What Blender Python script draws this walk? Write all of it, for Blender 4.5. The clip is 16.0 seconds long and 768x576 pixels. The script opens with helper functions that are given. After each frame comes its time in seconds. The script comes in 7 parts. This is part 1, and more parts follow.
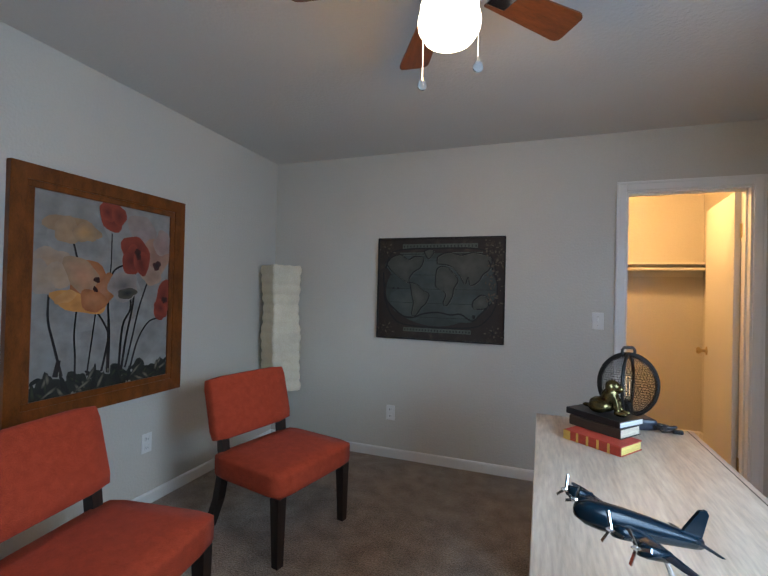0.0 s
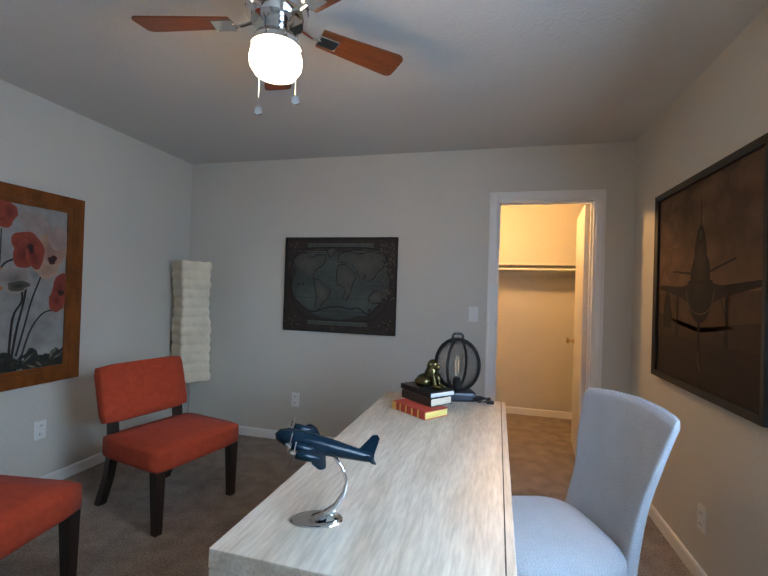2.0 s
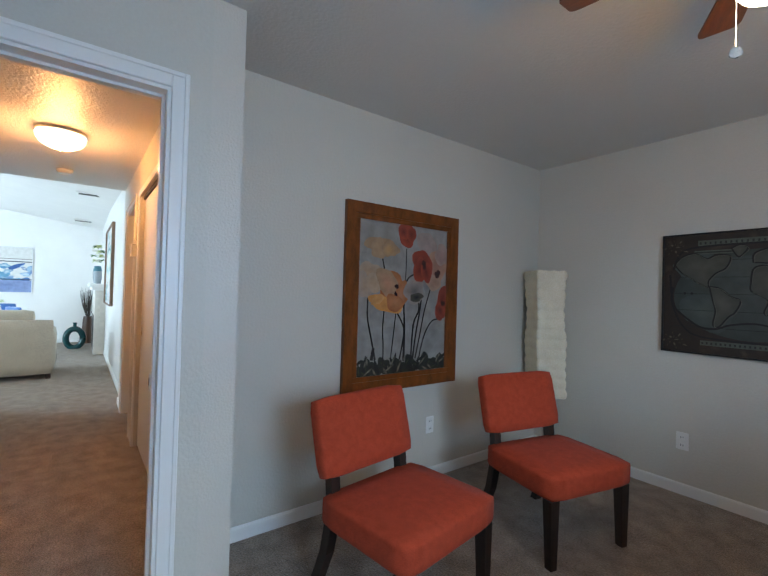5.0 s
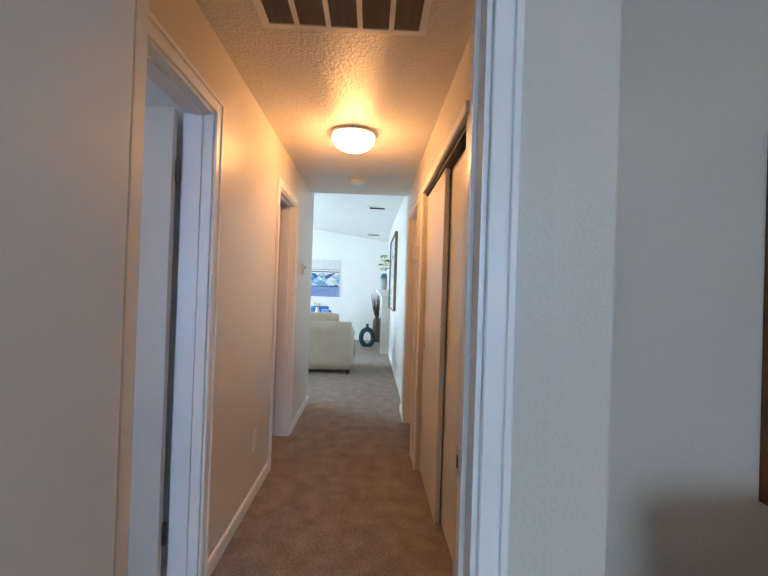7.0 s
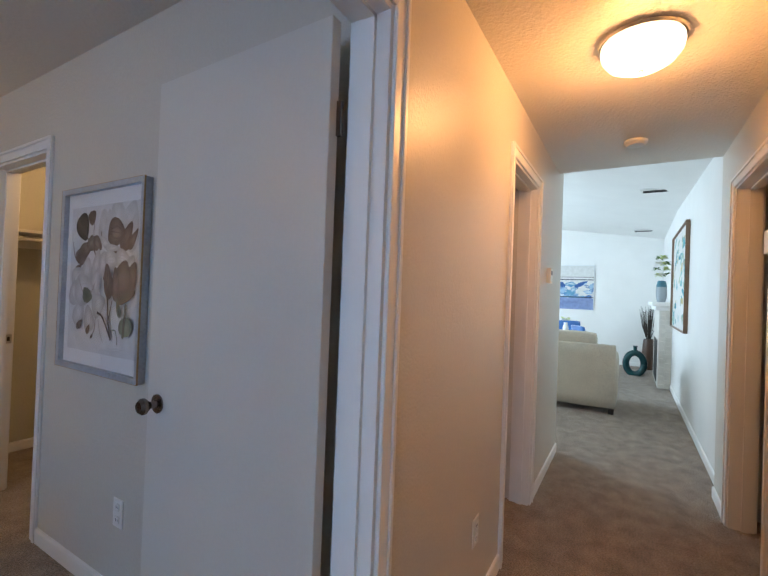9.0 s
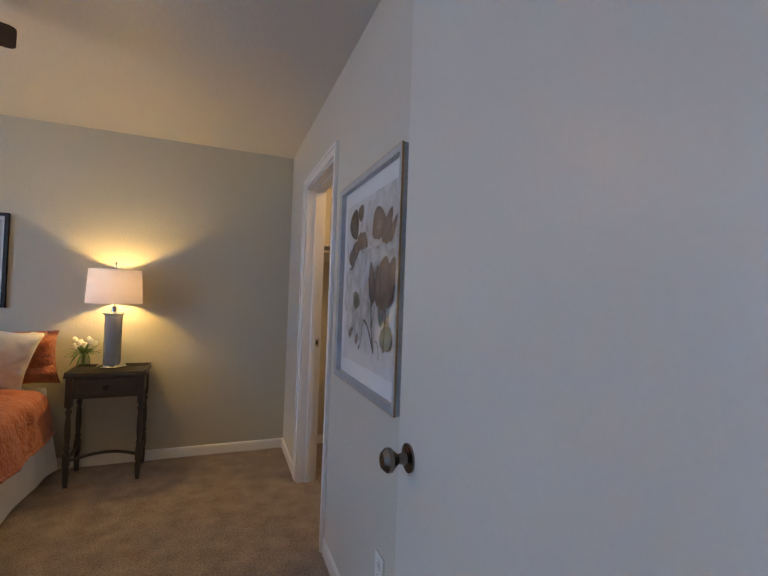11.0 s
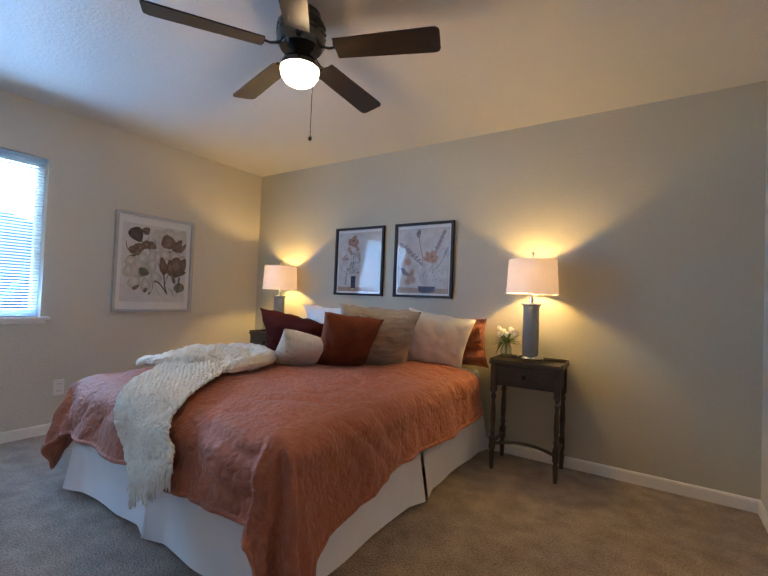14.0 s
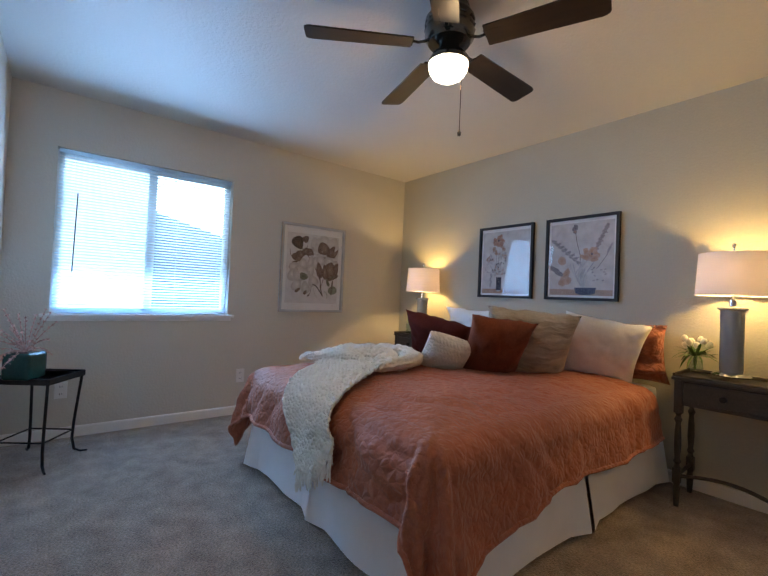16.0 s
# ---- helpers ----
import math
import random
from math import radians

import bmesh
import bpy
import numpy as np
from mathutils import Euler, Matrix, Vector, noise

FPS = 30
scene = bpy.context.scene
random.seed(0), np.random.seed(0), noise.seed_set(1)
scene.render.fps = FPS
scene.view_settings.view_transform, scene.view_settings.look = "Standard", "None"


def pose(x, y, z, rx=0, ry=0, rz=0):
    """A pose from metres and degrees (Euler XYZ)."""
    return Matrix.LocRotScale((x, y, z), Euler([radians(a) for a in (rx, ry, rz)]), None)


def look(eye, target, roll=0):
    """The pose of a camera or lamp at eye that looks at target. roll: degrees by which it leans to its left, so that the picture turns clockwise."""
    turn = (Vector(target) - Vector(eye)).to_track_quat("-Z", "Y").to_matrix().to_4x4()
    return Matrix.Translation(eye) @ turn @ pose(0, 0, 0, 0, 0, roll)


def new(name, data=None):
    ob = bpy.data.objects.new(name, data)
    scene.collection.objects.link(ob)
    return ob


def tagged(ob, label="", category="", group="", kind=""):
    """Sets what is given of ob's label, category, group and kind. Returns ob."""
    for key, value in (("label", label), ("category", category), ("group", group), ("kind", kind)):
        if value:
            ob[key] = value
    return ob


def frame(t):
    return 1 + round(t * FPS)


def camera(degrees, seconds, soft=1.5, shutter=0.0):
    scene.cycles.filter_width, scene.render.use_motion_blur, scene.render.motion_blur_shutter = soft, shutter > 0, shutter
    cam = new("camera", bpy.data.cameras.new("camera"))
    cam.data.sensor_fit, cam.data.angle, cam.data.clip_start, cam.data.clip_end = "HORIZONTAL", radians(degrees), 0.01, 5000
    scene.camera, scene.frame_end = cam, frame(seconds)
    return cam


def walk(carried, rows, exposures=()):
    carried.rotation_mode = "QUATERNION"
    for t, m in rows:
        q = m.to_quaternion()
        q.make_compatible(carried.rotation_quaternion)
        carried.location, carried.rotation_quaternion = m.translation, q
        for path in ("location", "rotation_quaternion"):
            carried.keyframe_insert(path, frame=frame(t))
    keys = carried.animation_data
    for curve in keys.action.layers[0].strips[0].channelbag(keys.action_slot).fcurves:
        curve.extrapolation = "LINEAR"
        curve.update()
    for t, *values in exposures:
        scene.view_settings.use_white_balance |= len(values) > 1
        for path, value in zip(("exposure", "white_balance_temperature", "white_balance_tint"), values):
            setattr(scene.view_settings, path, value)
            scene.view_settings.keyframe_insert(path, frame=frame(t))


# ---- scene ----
cam = camera(85.7, 16.0)
PATH = [
    (0, (-0.044, 0.039, 1.312), (-0.714, 1.923, 1.333), 1.4),
    (0.5, (0.139, -0.059, 1.25), (-0.526, 1.826, 1.313), 1.3),
    (1, (0.36, -0.085, 1.312), (-0.28, 1.809, 1.335), 0.9),
    (1.5, (0.479, -0.087, 1.307), (-0.068, 1.837, 1.331), 1.2),
    (2, (0.49, -0.086, 1.304), (0.003, 1.854, 1.322), 1.8),
    (2.5, (0.417, -0.089, 1.295), (-0.128, 1.835, 1.312), 1.8),
    (3, (0.348, -0.107, 1.276), (-0.422, 1.739, 1.288), 1.8),
    (3.5, (0.295, -0.114, 1.279), (-0.751, 1.591, 1.294), 1.8),
    (3.7, (0.273, -0.116, 1.286), (-0.88, 1.518, 1.297), 1.7),
    (5.8, (-0.361, -0.105, 1.293), (-2.191, 0.703, 1.316), 1.8),
    (6, (-0.449, -0.084, 1.295), (-2.332, 0.591, 1.311), 1.8),
    (6.5, (-0.671, -0.077, 1.286), (-2.644, 0.251, 1.309), 1.9),
    (7, (-0.913, -0.087, 1.297), (-2.912, -0.022, 1.313), 1.9),
    (7.5, (-1.166, -0.1, 1.323), (-3.159, -0.265, 1.333), 2.1),
    (8, (-1.408, -0.098, 1.345), (-3.349, -0.584, 1.356), 2.2),
    (8.2, (-1.497, -0.107, 1.341), (-3.397, -0.732, 1.353), 2.3),
    (10.3, (-2.16, -0.588, 1.309), (-3.383, -2.17, 1.343), 1.6),
    (10.5, (-2.193, -0.626, 1.307), (-3.267, -2.313, 1.339), 1.7),
    (11, (-2.228, -0.761, 1.281), (-2.957, -2.623, 1.32), 2.0),
    (11.5, (-2.242, -0.935, 1.272), (-2.644, -2.893, 1.314), 2.0),
    (12, (-2.244, -1.045, 1.247), (-2.299, -3.044, 1.292), 1.9),
    (12.5, (-2.255, -1.148, 1.232), (-1.945, -3.124, 1.278), 2.0),
    (13, (-2.26, -1.193, 1.216), (-1.617, -3.086, 1.264), 2.2),
    (13.5, (-2.261, -1.197, 1.165), (-1.359, -2.981, 1.213), 2.3),
    (14, (-2.25, -1.197, 1.095), (-1.15, -2.867, 1.147), 2.3),
    (14.5, (-2.238, -1.193, 1.061), (-1.003, -2.765, 1.107), 2.4),
    (15, (-2.216, -1.203, 1.057), (-0.855, -2.668, 1.105), 2.3),
    (15.5, (-2.187, -1.214, 1.068), (-0.714, -2.566, 1.119), 2.4),
    (16, (-2.157, -1.214, 1.082), (-0.578, -2.44, 1.123), 2.5),
]
walk(cam, [(t, look(e, g, r)) for t, e, g, r in PATH],
     [(0, 0.0), (5.0, 0.0), (6.0, -0.10), (7.0, -0.12), (8.0, -0.33), (10.5, -0.08), (11.5, -0.2), (12.5, 0.06), (14.0, 0.0), (15.0, -0.12), (16.0, -0.25)])

# ---- world and lights ----
world = bpy.data.worlds.new("world")
scene.world = world
world.use_nodes = True
wn = world.node_tree
sky = wn.nodes.new("ShaderNodeTexSky")
sky.sky_type, sky.sun_disc = "NISHITA", False
sky.sun_elevation, sky.sun_rotation = radians(30), radians(80)
wn.links.new(sky.outputs[0], wn.nodes["Background"].inputs[0])
wn.nodes["Background"].inputs[1].default_value = 0.30

DAY = (0.36, 0.64, 1.0)
WARM = (1.0, 0.66, 0.34)
scene.view_settings.exposure = 0.0


def area(name, m, sx, sy, power, color):
    d = bpy.data.lights.new(name, "AREA")
    d.shape, d.size, d.size_y, d.energy, d.color = "RECTANGLE", sx, sy, power, color
    ob = new(name, d)
    ob.matrix_world = m
    return ob


def bulb(name, p, power, color, r=0.05):
    d = bpy.data.lights.new(name, "POINT")
    d.energy, d.color, d.shadow_soft_size = power, color, r
    ob = new(name, d)
    ob.location = p
    return ob


# daylight in the window openings
area("window_light_bedroom", pose(1.465, -1.745, 1.445, 0, 79, 0), 1.09, 1.12, 46, (0.28, 0.54, 1.0))
area("window_light_office", pose(1.465, 0.51, 1.465, 0, 72, 0), 1.0, 1.08, 46, (0.42, 0.66, 1.0))
area("window_light_living", look((-8.5, -4.3, 1.4), (-8.5, 0, 1.0)), 3.0, 1.9, 260, (0.62, 0.82, 1.0))
# lamps
bulb("fan_bulb_office", (-0.298, 1.295, 2.13), 11, (1.0, 0.58, 0.25), 0.09)
bulb("fan_bulb_bedroom", (-0.84, -2.55, 2.10), 17, (1.0, 0.62, 0.27), 0.08)
bulb("closet_bulb_office", (0.62, 3.62, 2.15), 44, (1.0, 0.54, 0.20), 0.05)
bulb("closet_bulb_bedroom", (-3.4, -3.3, 2.30), 18, (1.0, 0.62, 0.30), 0.05)
bulb("hall_bulb", (-3.70, -0.235, 2.20), 29, (1.0, 0.44, 0.14), 0.09)


# ---- materials ----
def surf(name, col, rough=0.6, metal=0.0, var=0.12, scale=6.0, grain=0.05, gscale=90.0, bump=0.0, bscale=150.0, dist=0.002,
         spec=0.5, stretch=(1, 1, 1), coat=0.0, sheen=0.0, second=None):
    """A plain surface: two scales of variation in the colour, one of relief."""
    m = bpy.data.materials.new(name)
    m.use_nodes = True
    nt = m.node_tree
    n, link = nt.nodes, nt.links.new
    b = n["Principled BSDF"]
    b.inputs["Roughness"].default_value, b.inputs["Metallic"].default_value = rough, metal
    b.inputs["Specular IOR Level"].default_value, b.inputs["Coat Weight"].default_value = spec, coat
    b.inputs["Sheen Weight"].default_value = sheen
    tc, mp = n.new("ShaderNodeTexCoord"), n.new("ShaderNodeMapping")
    mp.inputs["Scale"].default_value = stretch
    link(tc.outputs["Object"], mp.inputs[0])
    big, small = n.new("ShaderNodeTexNoise"), n.new("ShaderNodeTexNoise")
    big.inputs["Scale"].default_value, big.inputs["Detail"].default_value = scale, 4
    small.inputs["Scale"].default_value, small.inputs["Detail"].default_value = gscale, 3
    link(mp.outputs[0], big.inputs["Vector"])
    link(mp.outputs[0], small.inputs["Vector"])
    ramp = n.new("ShaderNodeValToRGB")
    lo = second or [c * (1 - var) for c in col]
    hi = col if second else [min(1, c * (1 + var)) for c in col]
    ramp.color_ramp.elements[0].position, ramp.color_ramp.elements[1].position = 0.32, 0.68
    ramp.color_ramp.elements[0].color, ramp.color_ramp.elements[1].color = (*lo, 1), (*hi, 1)
    link(big.outputs[0], ramp.inputs[0])
    mix = n.new("ShaderNodeMix")
    mix.data_type, mix.blend_type = "RGBA", "OVERLAY"
    mix.inputs[0].default_value = min(1, grain * 6)
    link(ramp.outputs[0], mix.inputs[6])
    link(small.outputs[0], mix.inputs[7])
    link(mix.outputs[2], b.inputs["Base Color"])
    if bump:
        bt, bp = n.new("ShaderNodeTexNoise"), n.new("ShaderNodeBump")
        bt.inputs["Scale"].default_value, bt.inputs["Detail"].default_value = bscale, 2
        bp.inputs["Strength"].default_value, bp.inputs["Distance"].default_value = bump, dist
        link(mp.outputs[0], bt.inputs["Vector"])
        link(bt.outputs[0], bp.inputs["Height"])
        link(bp.outputs[0], b.inputs["Normal"])
    return m


def glow(name, col, strength):
    m = bpy.data.materials.new(name)
    m.use_nodes = True
    b = m.node_tree.nodes["Principled BSDF"]
    b.inputs["Base Color"].default_value = (0.9, 0.87, 0.8, 1)
    b.inputs["Emission Color"].default_value, b.inputs["Emission Strength"].default_value = (*col, 1), strength
    return m


def glass_mat(name, tint=(1, 1, 1), rough=0.0):
    """Thin clear glass: see-through with a real reflection."""
    m = bpy.data.materials.new(name)
    m.use_nodes = True
    nt = m.node_tree
    nt.nodes.clear()
    out, mix = nt.nodes.new("ShaderNodeOutputMaterial"), nt.nodes.new("ShaderNodeMixShader")
    tr, gl, fr = nt.nodes.new("ShaderNodeBsdfTransparent"), nt.nodes.new("ShaderNodeBsdfGlossy"), nt.nodes.new("ShaderNodeLayerWeight")
    pw, ad = nt.nodes.new("ShaderNodeMath"), nt.nodes.new("ShaderNodeMath")
    pw.operation, ad.operation = "POWER", "MULTIPLY_ADD"
    tr.inputs[0].default_value, gl.inputs["Roughness"].default_value, fr.inputs[0].default_value = (*tint, 1), rough, 0.5
    pw.inputs[1].default_value, ad.inputs[1].default_value, ad.inputs[2].default_value = 5, 0.9, 0.05
    nt.links.new(fr.outputs["Facing"], pw.inputs[0])
    nt.links.new(pw.outputs[0], ad.inputs[0])
    nt.links.new(ad.outputs[0], mix.inputs[0])
    nt.links.new(tr.outputs[0], mix.inputs[1])
    nt.links.new(gl.outputs[0], mix.inputs[2])
    nt.links.new(mix.outputs[0], out.inputs[0])
    return m


def art_mat(name, rough=0.7, bump=0.0):
    """Artwork: the colours of the drawn shapes, on paper or canvas."""
    m = bpy.data.materials.new(name)
    m.use_nodes = True
    nt = m.node_tree
    n, link = nt.nodes, nt.links.new
    b = n["Principled BSDF"]
    b.inputs["Roughness"].default_value = rough
    at, tc, ns, mix = n.new("ShaderNodeAttribute"), n.new("ShaderNodeTexCoord"), n.new("ShaderNodeTexNoise"), n.new("ShaderNodeMix")
    at.attribute_name = "Col"
    ns.inputs["Scale"].default_value, ns.inputs["Detail"].default_value = 16, 3
    mix.data_type, mix.blend_type = "RGBA", "OVERLAY"
    mix.inputs[0].default_value = 0.35
    link(tc.outputs["Object"], ns.inputs["Vector"])
    link(at.outputs["Color"], mix.inputs[6])
    link(ns.outputs[0], mix.inputs[7])
    link(mix.outputs[2], b.inputs["Base Color"])
    if bump:
        bp = n.new("ShaderNodeBump")
        bp.inputs["Strength"].default_value, bp.inputs["Distance"].default_value = bump, 0.002
        link(ns.outputs[0], bp.inputs["Height"])
        link(bp.outputs[0], b.inputs["Normal"])
    return m


WALL = surf("wall_paint", (0.60, 0.57, 0.50), 0.42, var=0.02, scale=1.5, grain=0.01, bump=0.55, bscale=75, dist=0.004)
ACCENT = surf("accent_wall_paint", (0.50, 0.475, 0.375), 0.5, var=0.02, scale=1.5, grain=0.01, bump=0.5, bscale=75, dist=0.004)
HALLW = surf("hall_wall_paint", (0.62, 0.58, 0.51), 0.33, var=0.02, scale=1.5, grain=0.01, bump=0.5, bscale=110, dist=0.004)
CEIL = surf("ceiling_paint", (0.66, 0.635, 0.59), 0.5, var=0.02, scale=1.2, grain=0.01, bump=0.6, bscale=60, dist=0.004)
CEILH = surf("hall_ceiling_paint", (0.66, 0.63, 0.57), 0.35, var=0.02, scale=1.2, grain=0.01, bump=0.9, bscale=70, dist=0.006)
TRIM = surf("trim_paint", (0.82, 0.81, 0.78), 0.35, var=0.02, scale=3, grain=0.01, bump=0.06, bscale=40)
DOORM = surf("door_paint", (0.67, 0.65, 0.59), 0.38, var=0.02, scale=2, grain=0.01, bump=0.05, bscale=60)
CARPET = surf("carpet", (0.39, 0.31, 0.245), 0.98, scale=9, grain=0.165, gscale=110, bump=1.0, bscale=130, dist=0.016,
              spec=0.1, sheen=0.25, second=(0.24, 0.19, 0.15))
PLASTIC = surf("white_plastic", (0.78, 0.77, 0.74), 0.3, var=0.01, grain=0.0)
NICKEL = surf("brushed_nickel", (0.55, 0.52, 0.48), 0.28, 1.0, var=0.05, grain=0.03)
PEWTER = surf("dark_pewter", (0.22, 0.19, 0.165), 0.24, 1.0, var=0.05, grain=0.03)
BRASS = surf("aged_brass", (0.55, 0.42, 0.22), 0.3, 1.0, var=0.08)
CHROME = surf("chrome", (0.8, 0.8, 0.8), 0.08, 1.0, var=0.01)
# near-black colour that stands for shade in slots, grooves and openings
DARK = surf("gap_shade", (0.03, 0.028, 0.025), 0.8)
ORANGE = surf("rust_red_fabric", (0.40, 0.055, 0.024), 0.9, var=0.10, scale=30, grain=0.12, gscale=420, bump=0.5, bscale=700, dist=0.001,
              sheen=0.04, spec=0.15)
ESPRESSO = surf("espresso_wood", (0.022, 0.012, 0.009), 0.42, var=0.3, scale=5, stretch=(8, 8, 1))
WHITEFAB = surf("pale_fabric", (0.43, 0.44, 0.46), 0.9, var=0.04, scale=12, grain=0.06, gscale=300, bump=0.7, bscale=160, dist=0.002, sheen=0.3)
PAPER = surf("rice_paper", (0.74, 0.66, 0.50), 0.85, var=0.08, scale=5, grain=0.05, bump=0.5, bscale=30, dist=0.004)
CHERRY = surf("cherry_wood", (0.165, 0.047, 0.008), 0.40, spec=0.35, var=0.3, scale=5, grain=0.06, gscale=50, stretch=(4, 1.5, 4), bump=0.06)
FANWOOD = surf("fan_blade_wood", (0.15, 0.042, 0.012), 0.35, var=0.25, scale=6, grain=0.08, gscale=40, stretch=(1, 8, 8))
BLACKWOOD = surf("black_fan_wood", (0.018, 0.013, 0.010), 0.35, var=0.3, scale=5, stretch=(1, 8, 8))
BLACK = surf("black_frame", (0.008, 0.0075, 0.008), 0.6, var=0.2)
SILVER = surf("silver_frame", (0.44, 0.47, 0.51), 0.38, 0.35, var=0.08, scale=12)
GOLDEDGE = surf("worn_gold_edge", (0.42, 0.28, 0.13), 0.45, 0.3)
MAT_WHITE = surf("mat_board", (0.74, 0.75, 0.76), 0.85, var=0.01, grain=0.01)
GUNMETAL = surf("gunmetal", (0.10, 0.095, 0.085), 0.16, 1.0, var=0.2)
DESKWOOD = surf("whitewashed_wood", (0.57, 0.495, 0.41), 0.36, var=0.12, scale=2.2, grain=0.07, gscale=14, stretch=(8, 1.0, 8), bump=0.18, bscale=30,
                second=(0.43, 0.35, 0.27))
NIGHT = surf("charcoal_painted_wood", (0.050, 0.042, 0.034), 0.45, var=0.3, scale=8, grain=0.1, bump=0.15, bscale=60, second=(0.032, 0.026, 0.02))
CERAMIC = surf("grey_ceramic", (0.30, 0.33, 0.35), 0.14, var=0.04, scale=8, grain=0.0)
COMF = surf("terracotta_quilt", (0.42, 0.150, 0.085), 0.62, scale=34, grain=0.04, gscale=160, bump=0.5, bscale=45, dist=0.006,
            sheen=0.15, spec=0.35, second=(0.36, 0.112, 0.058))
SKIRT = surf("white_cotton", (0.84, 0.86, 0.88), 0.9, var=0.03, grain=0.03, gscale=300, bump=0.25, bscale=14, dist=0.01)
KNIT = surf("cream_knit", (0.80, 0.76, 0.66), 0.95, var=0.03, scale=20, grain=0.03, bump=0.4, bscale=140, dist=0.004, sheen=0.2, second=(0.74, 0.70, 0.60))
VELVET = surf("maroon_velvet", (0.085, 0.018, 0.014), 0.9, spec=0.1, var=0.15, sheen=0.0, bump=0.2, bscale=30, dist=0.006)
RUST = surf("rust_velvet", (0.20, 0.058, 0.028), 0.85, spec=0.2, var=0.15, sheen=0.04, bump=0.2, bscale=30, dist=0.006)
CREAM = surf("cream_satin", (0.82, 0.80, 0.77), 0.55, var=0.03, bump=0.3, bscale=12, dist=0.01)
BEIGE = surf("beige_ruched_cloth", (0.50, 0.45, 0.36), 0.8, var=0.06, scale=6, bump=0.9, bscale=7, dist=0.03, stretch=(1, 1, 5), second=(0.34, 0.30, 0.235))
IRON = surf("black_iron", (0.02, 0.019, 0.018), 0.5, 0.6, var=0.2, bump=0.2, bscale=60)
GREENV = surf("dark_green_glaze", (0.012, 0.055, 0.045), 0.2, var=0.2)
LEAF = surf("leaf_green", (0.09, 0.18, 0.04), 0.6, var=0.35, scale=30)
PETAL = surf("white_petal", (0.82, 0.80, 0.70), 0.7, var=0.05)
PINK = surf("dusty_pink_plume", (0.56, 0.33, 0.28), 0.9, var=0.25, scale=30)
HYDR = surf("pale_green_petal", (0.55, 0.62, 0.25), 0.7, var=0.2, scale=30)
CLEAR = glass_mat("clear_glass")
VGLASS = glass_mat("vase_glass", (0.90, 0.95, 0.93))
GLOBE = glow("lit_globe", (1.0, 0.84, 0.62), 9)
GLOBEH = glow("lit_hall_glass", (1.0, 0.78, 0.50), 4)
ARTC = art_mat("canvas_art", 0.6, 0.3)
ARTP = art_mat("paper_art", 0.9)
BLIND = surf("blind_slat", (0.80, 0.83, 0.86), 0.5, var=0.01, grain=0)
_b = BLIND.node_tree.nodes["Principled BSDF"]
_tl, _mx = BLIND.node_tree.nodes.new("ShaderNodeBsdfTranslucent"), BLIND.node_tree.nodes.new("ShaderNodeMixShader")
_tl.inputs[0].default_value, _mx.inputs[0].default_value = (0.76, 0.90, 1.0, 1), 0.78
BLIND.node_tree.links.new(_b.outputs[0], _mx.inputs[1])
BLIND.node_tree.links.new(_tl.outputs[0], _mx.inputs[2])
BLIND.node_tree.links.new(_mx.outputs[0], BLIND.node_tree.nodes["Material Output"].inputs[0])
VINYL = surf("window_vinyl", (0.78, 0.80, 0.82), 0.35, var=0.01, grain=0)
shade = surf("linen_shade", (0.80, 0.77, 0.80), 0.9, var=0.03, grain=0.03, gscale=400)
_b = shade.node_tree.nodes["Principled BSDF"]
_tl, _mx = shade.node_tree.nodes.new("ShaderNodeBsdfTranslucent"), shade.node_tree.nodes.new("ShaderNodeMixShader")
_tl.inputs[0].default_value, _mx.inputs[0].default_value = (0.86, 0.74, 0.84, 1), 0.055
shade.node_tree.links.new(_b.outputs[0], _mx.inputs[1])
shade.node_tree.links.new(_tl.outputs[0], _mx.inputs[2])
shade.node_tree.links.new(_mx.outputs[0], shade.node_tree.nodes["Material Output"].inputs[0])
SHADE = shade


def cells(m, scale, strength, dist, edges=False, warp=0.0, stretch=(1, 1, 1)):
    """Adds a cellular relief over a surface's own: knitted lumps, or the puckers between stitches."""
    nt = m.node_tree
    n, link = nt.nodes, nt.links.new
    b = n["Principled BSDF"]
    tc, mp, vo, bp = n.new("ShaderNodeTexCoord"), n.new("ShaderNodeMapping"), n.new("ShaderNodeTexVoronoi"), n.new("ShaderNodeBump")
    mp.inputs["Scale"].default_value = stretch
    vo.feature = "DISTANCE_TO_EDGE" if edges else "SMOOTH_F1"
    vo.inputs["Scale"].default_value = scale
    link(tc.outputs["Object"], mp.inputs[0])
    v = mp.outputs[0]
    if warp:
        ns, sc, ad = n.new("ShaderNodeTexNoise"), n.new("ShaderNodeVectorMath"), n.new("ShaderNodeVectorMath")
        ns.inputs["Scale"].default_value = scale * 0.6
        sc.operation, ad.operation = "SCALE", "ADD"
        sc.inputs["Scale"].default_value = warp
        link(v, ns.inputs["Vector"])
        link(ns.outputs["Color"], sc.inputs[0])
        link(v, ad.inputs[0])
        link(sc.outputs[0], ad.inputs[1])
        v = ad.outputs[0]
    link(v, vo.inputs["Vector"])
    bp.invert = not edges
    bp.inputs["Strength"].default_value, bp.inputs["Distance"].default_value = strength, dist
    link(vo.outputs["Distance"], bp.inputs["Height"])
    old = b.inputs["Normal"].links
    if old:
        link(old[0].from_socket, bp.inputs["Normal"])
    link(bp.outputs[0], b.inputs["Normal"])
    return m


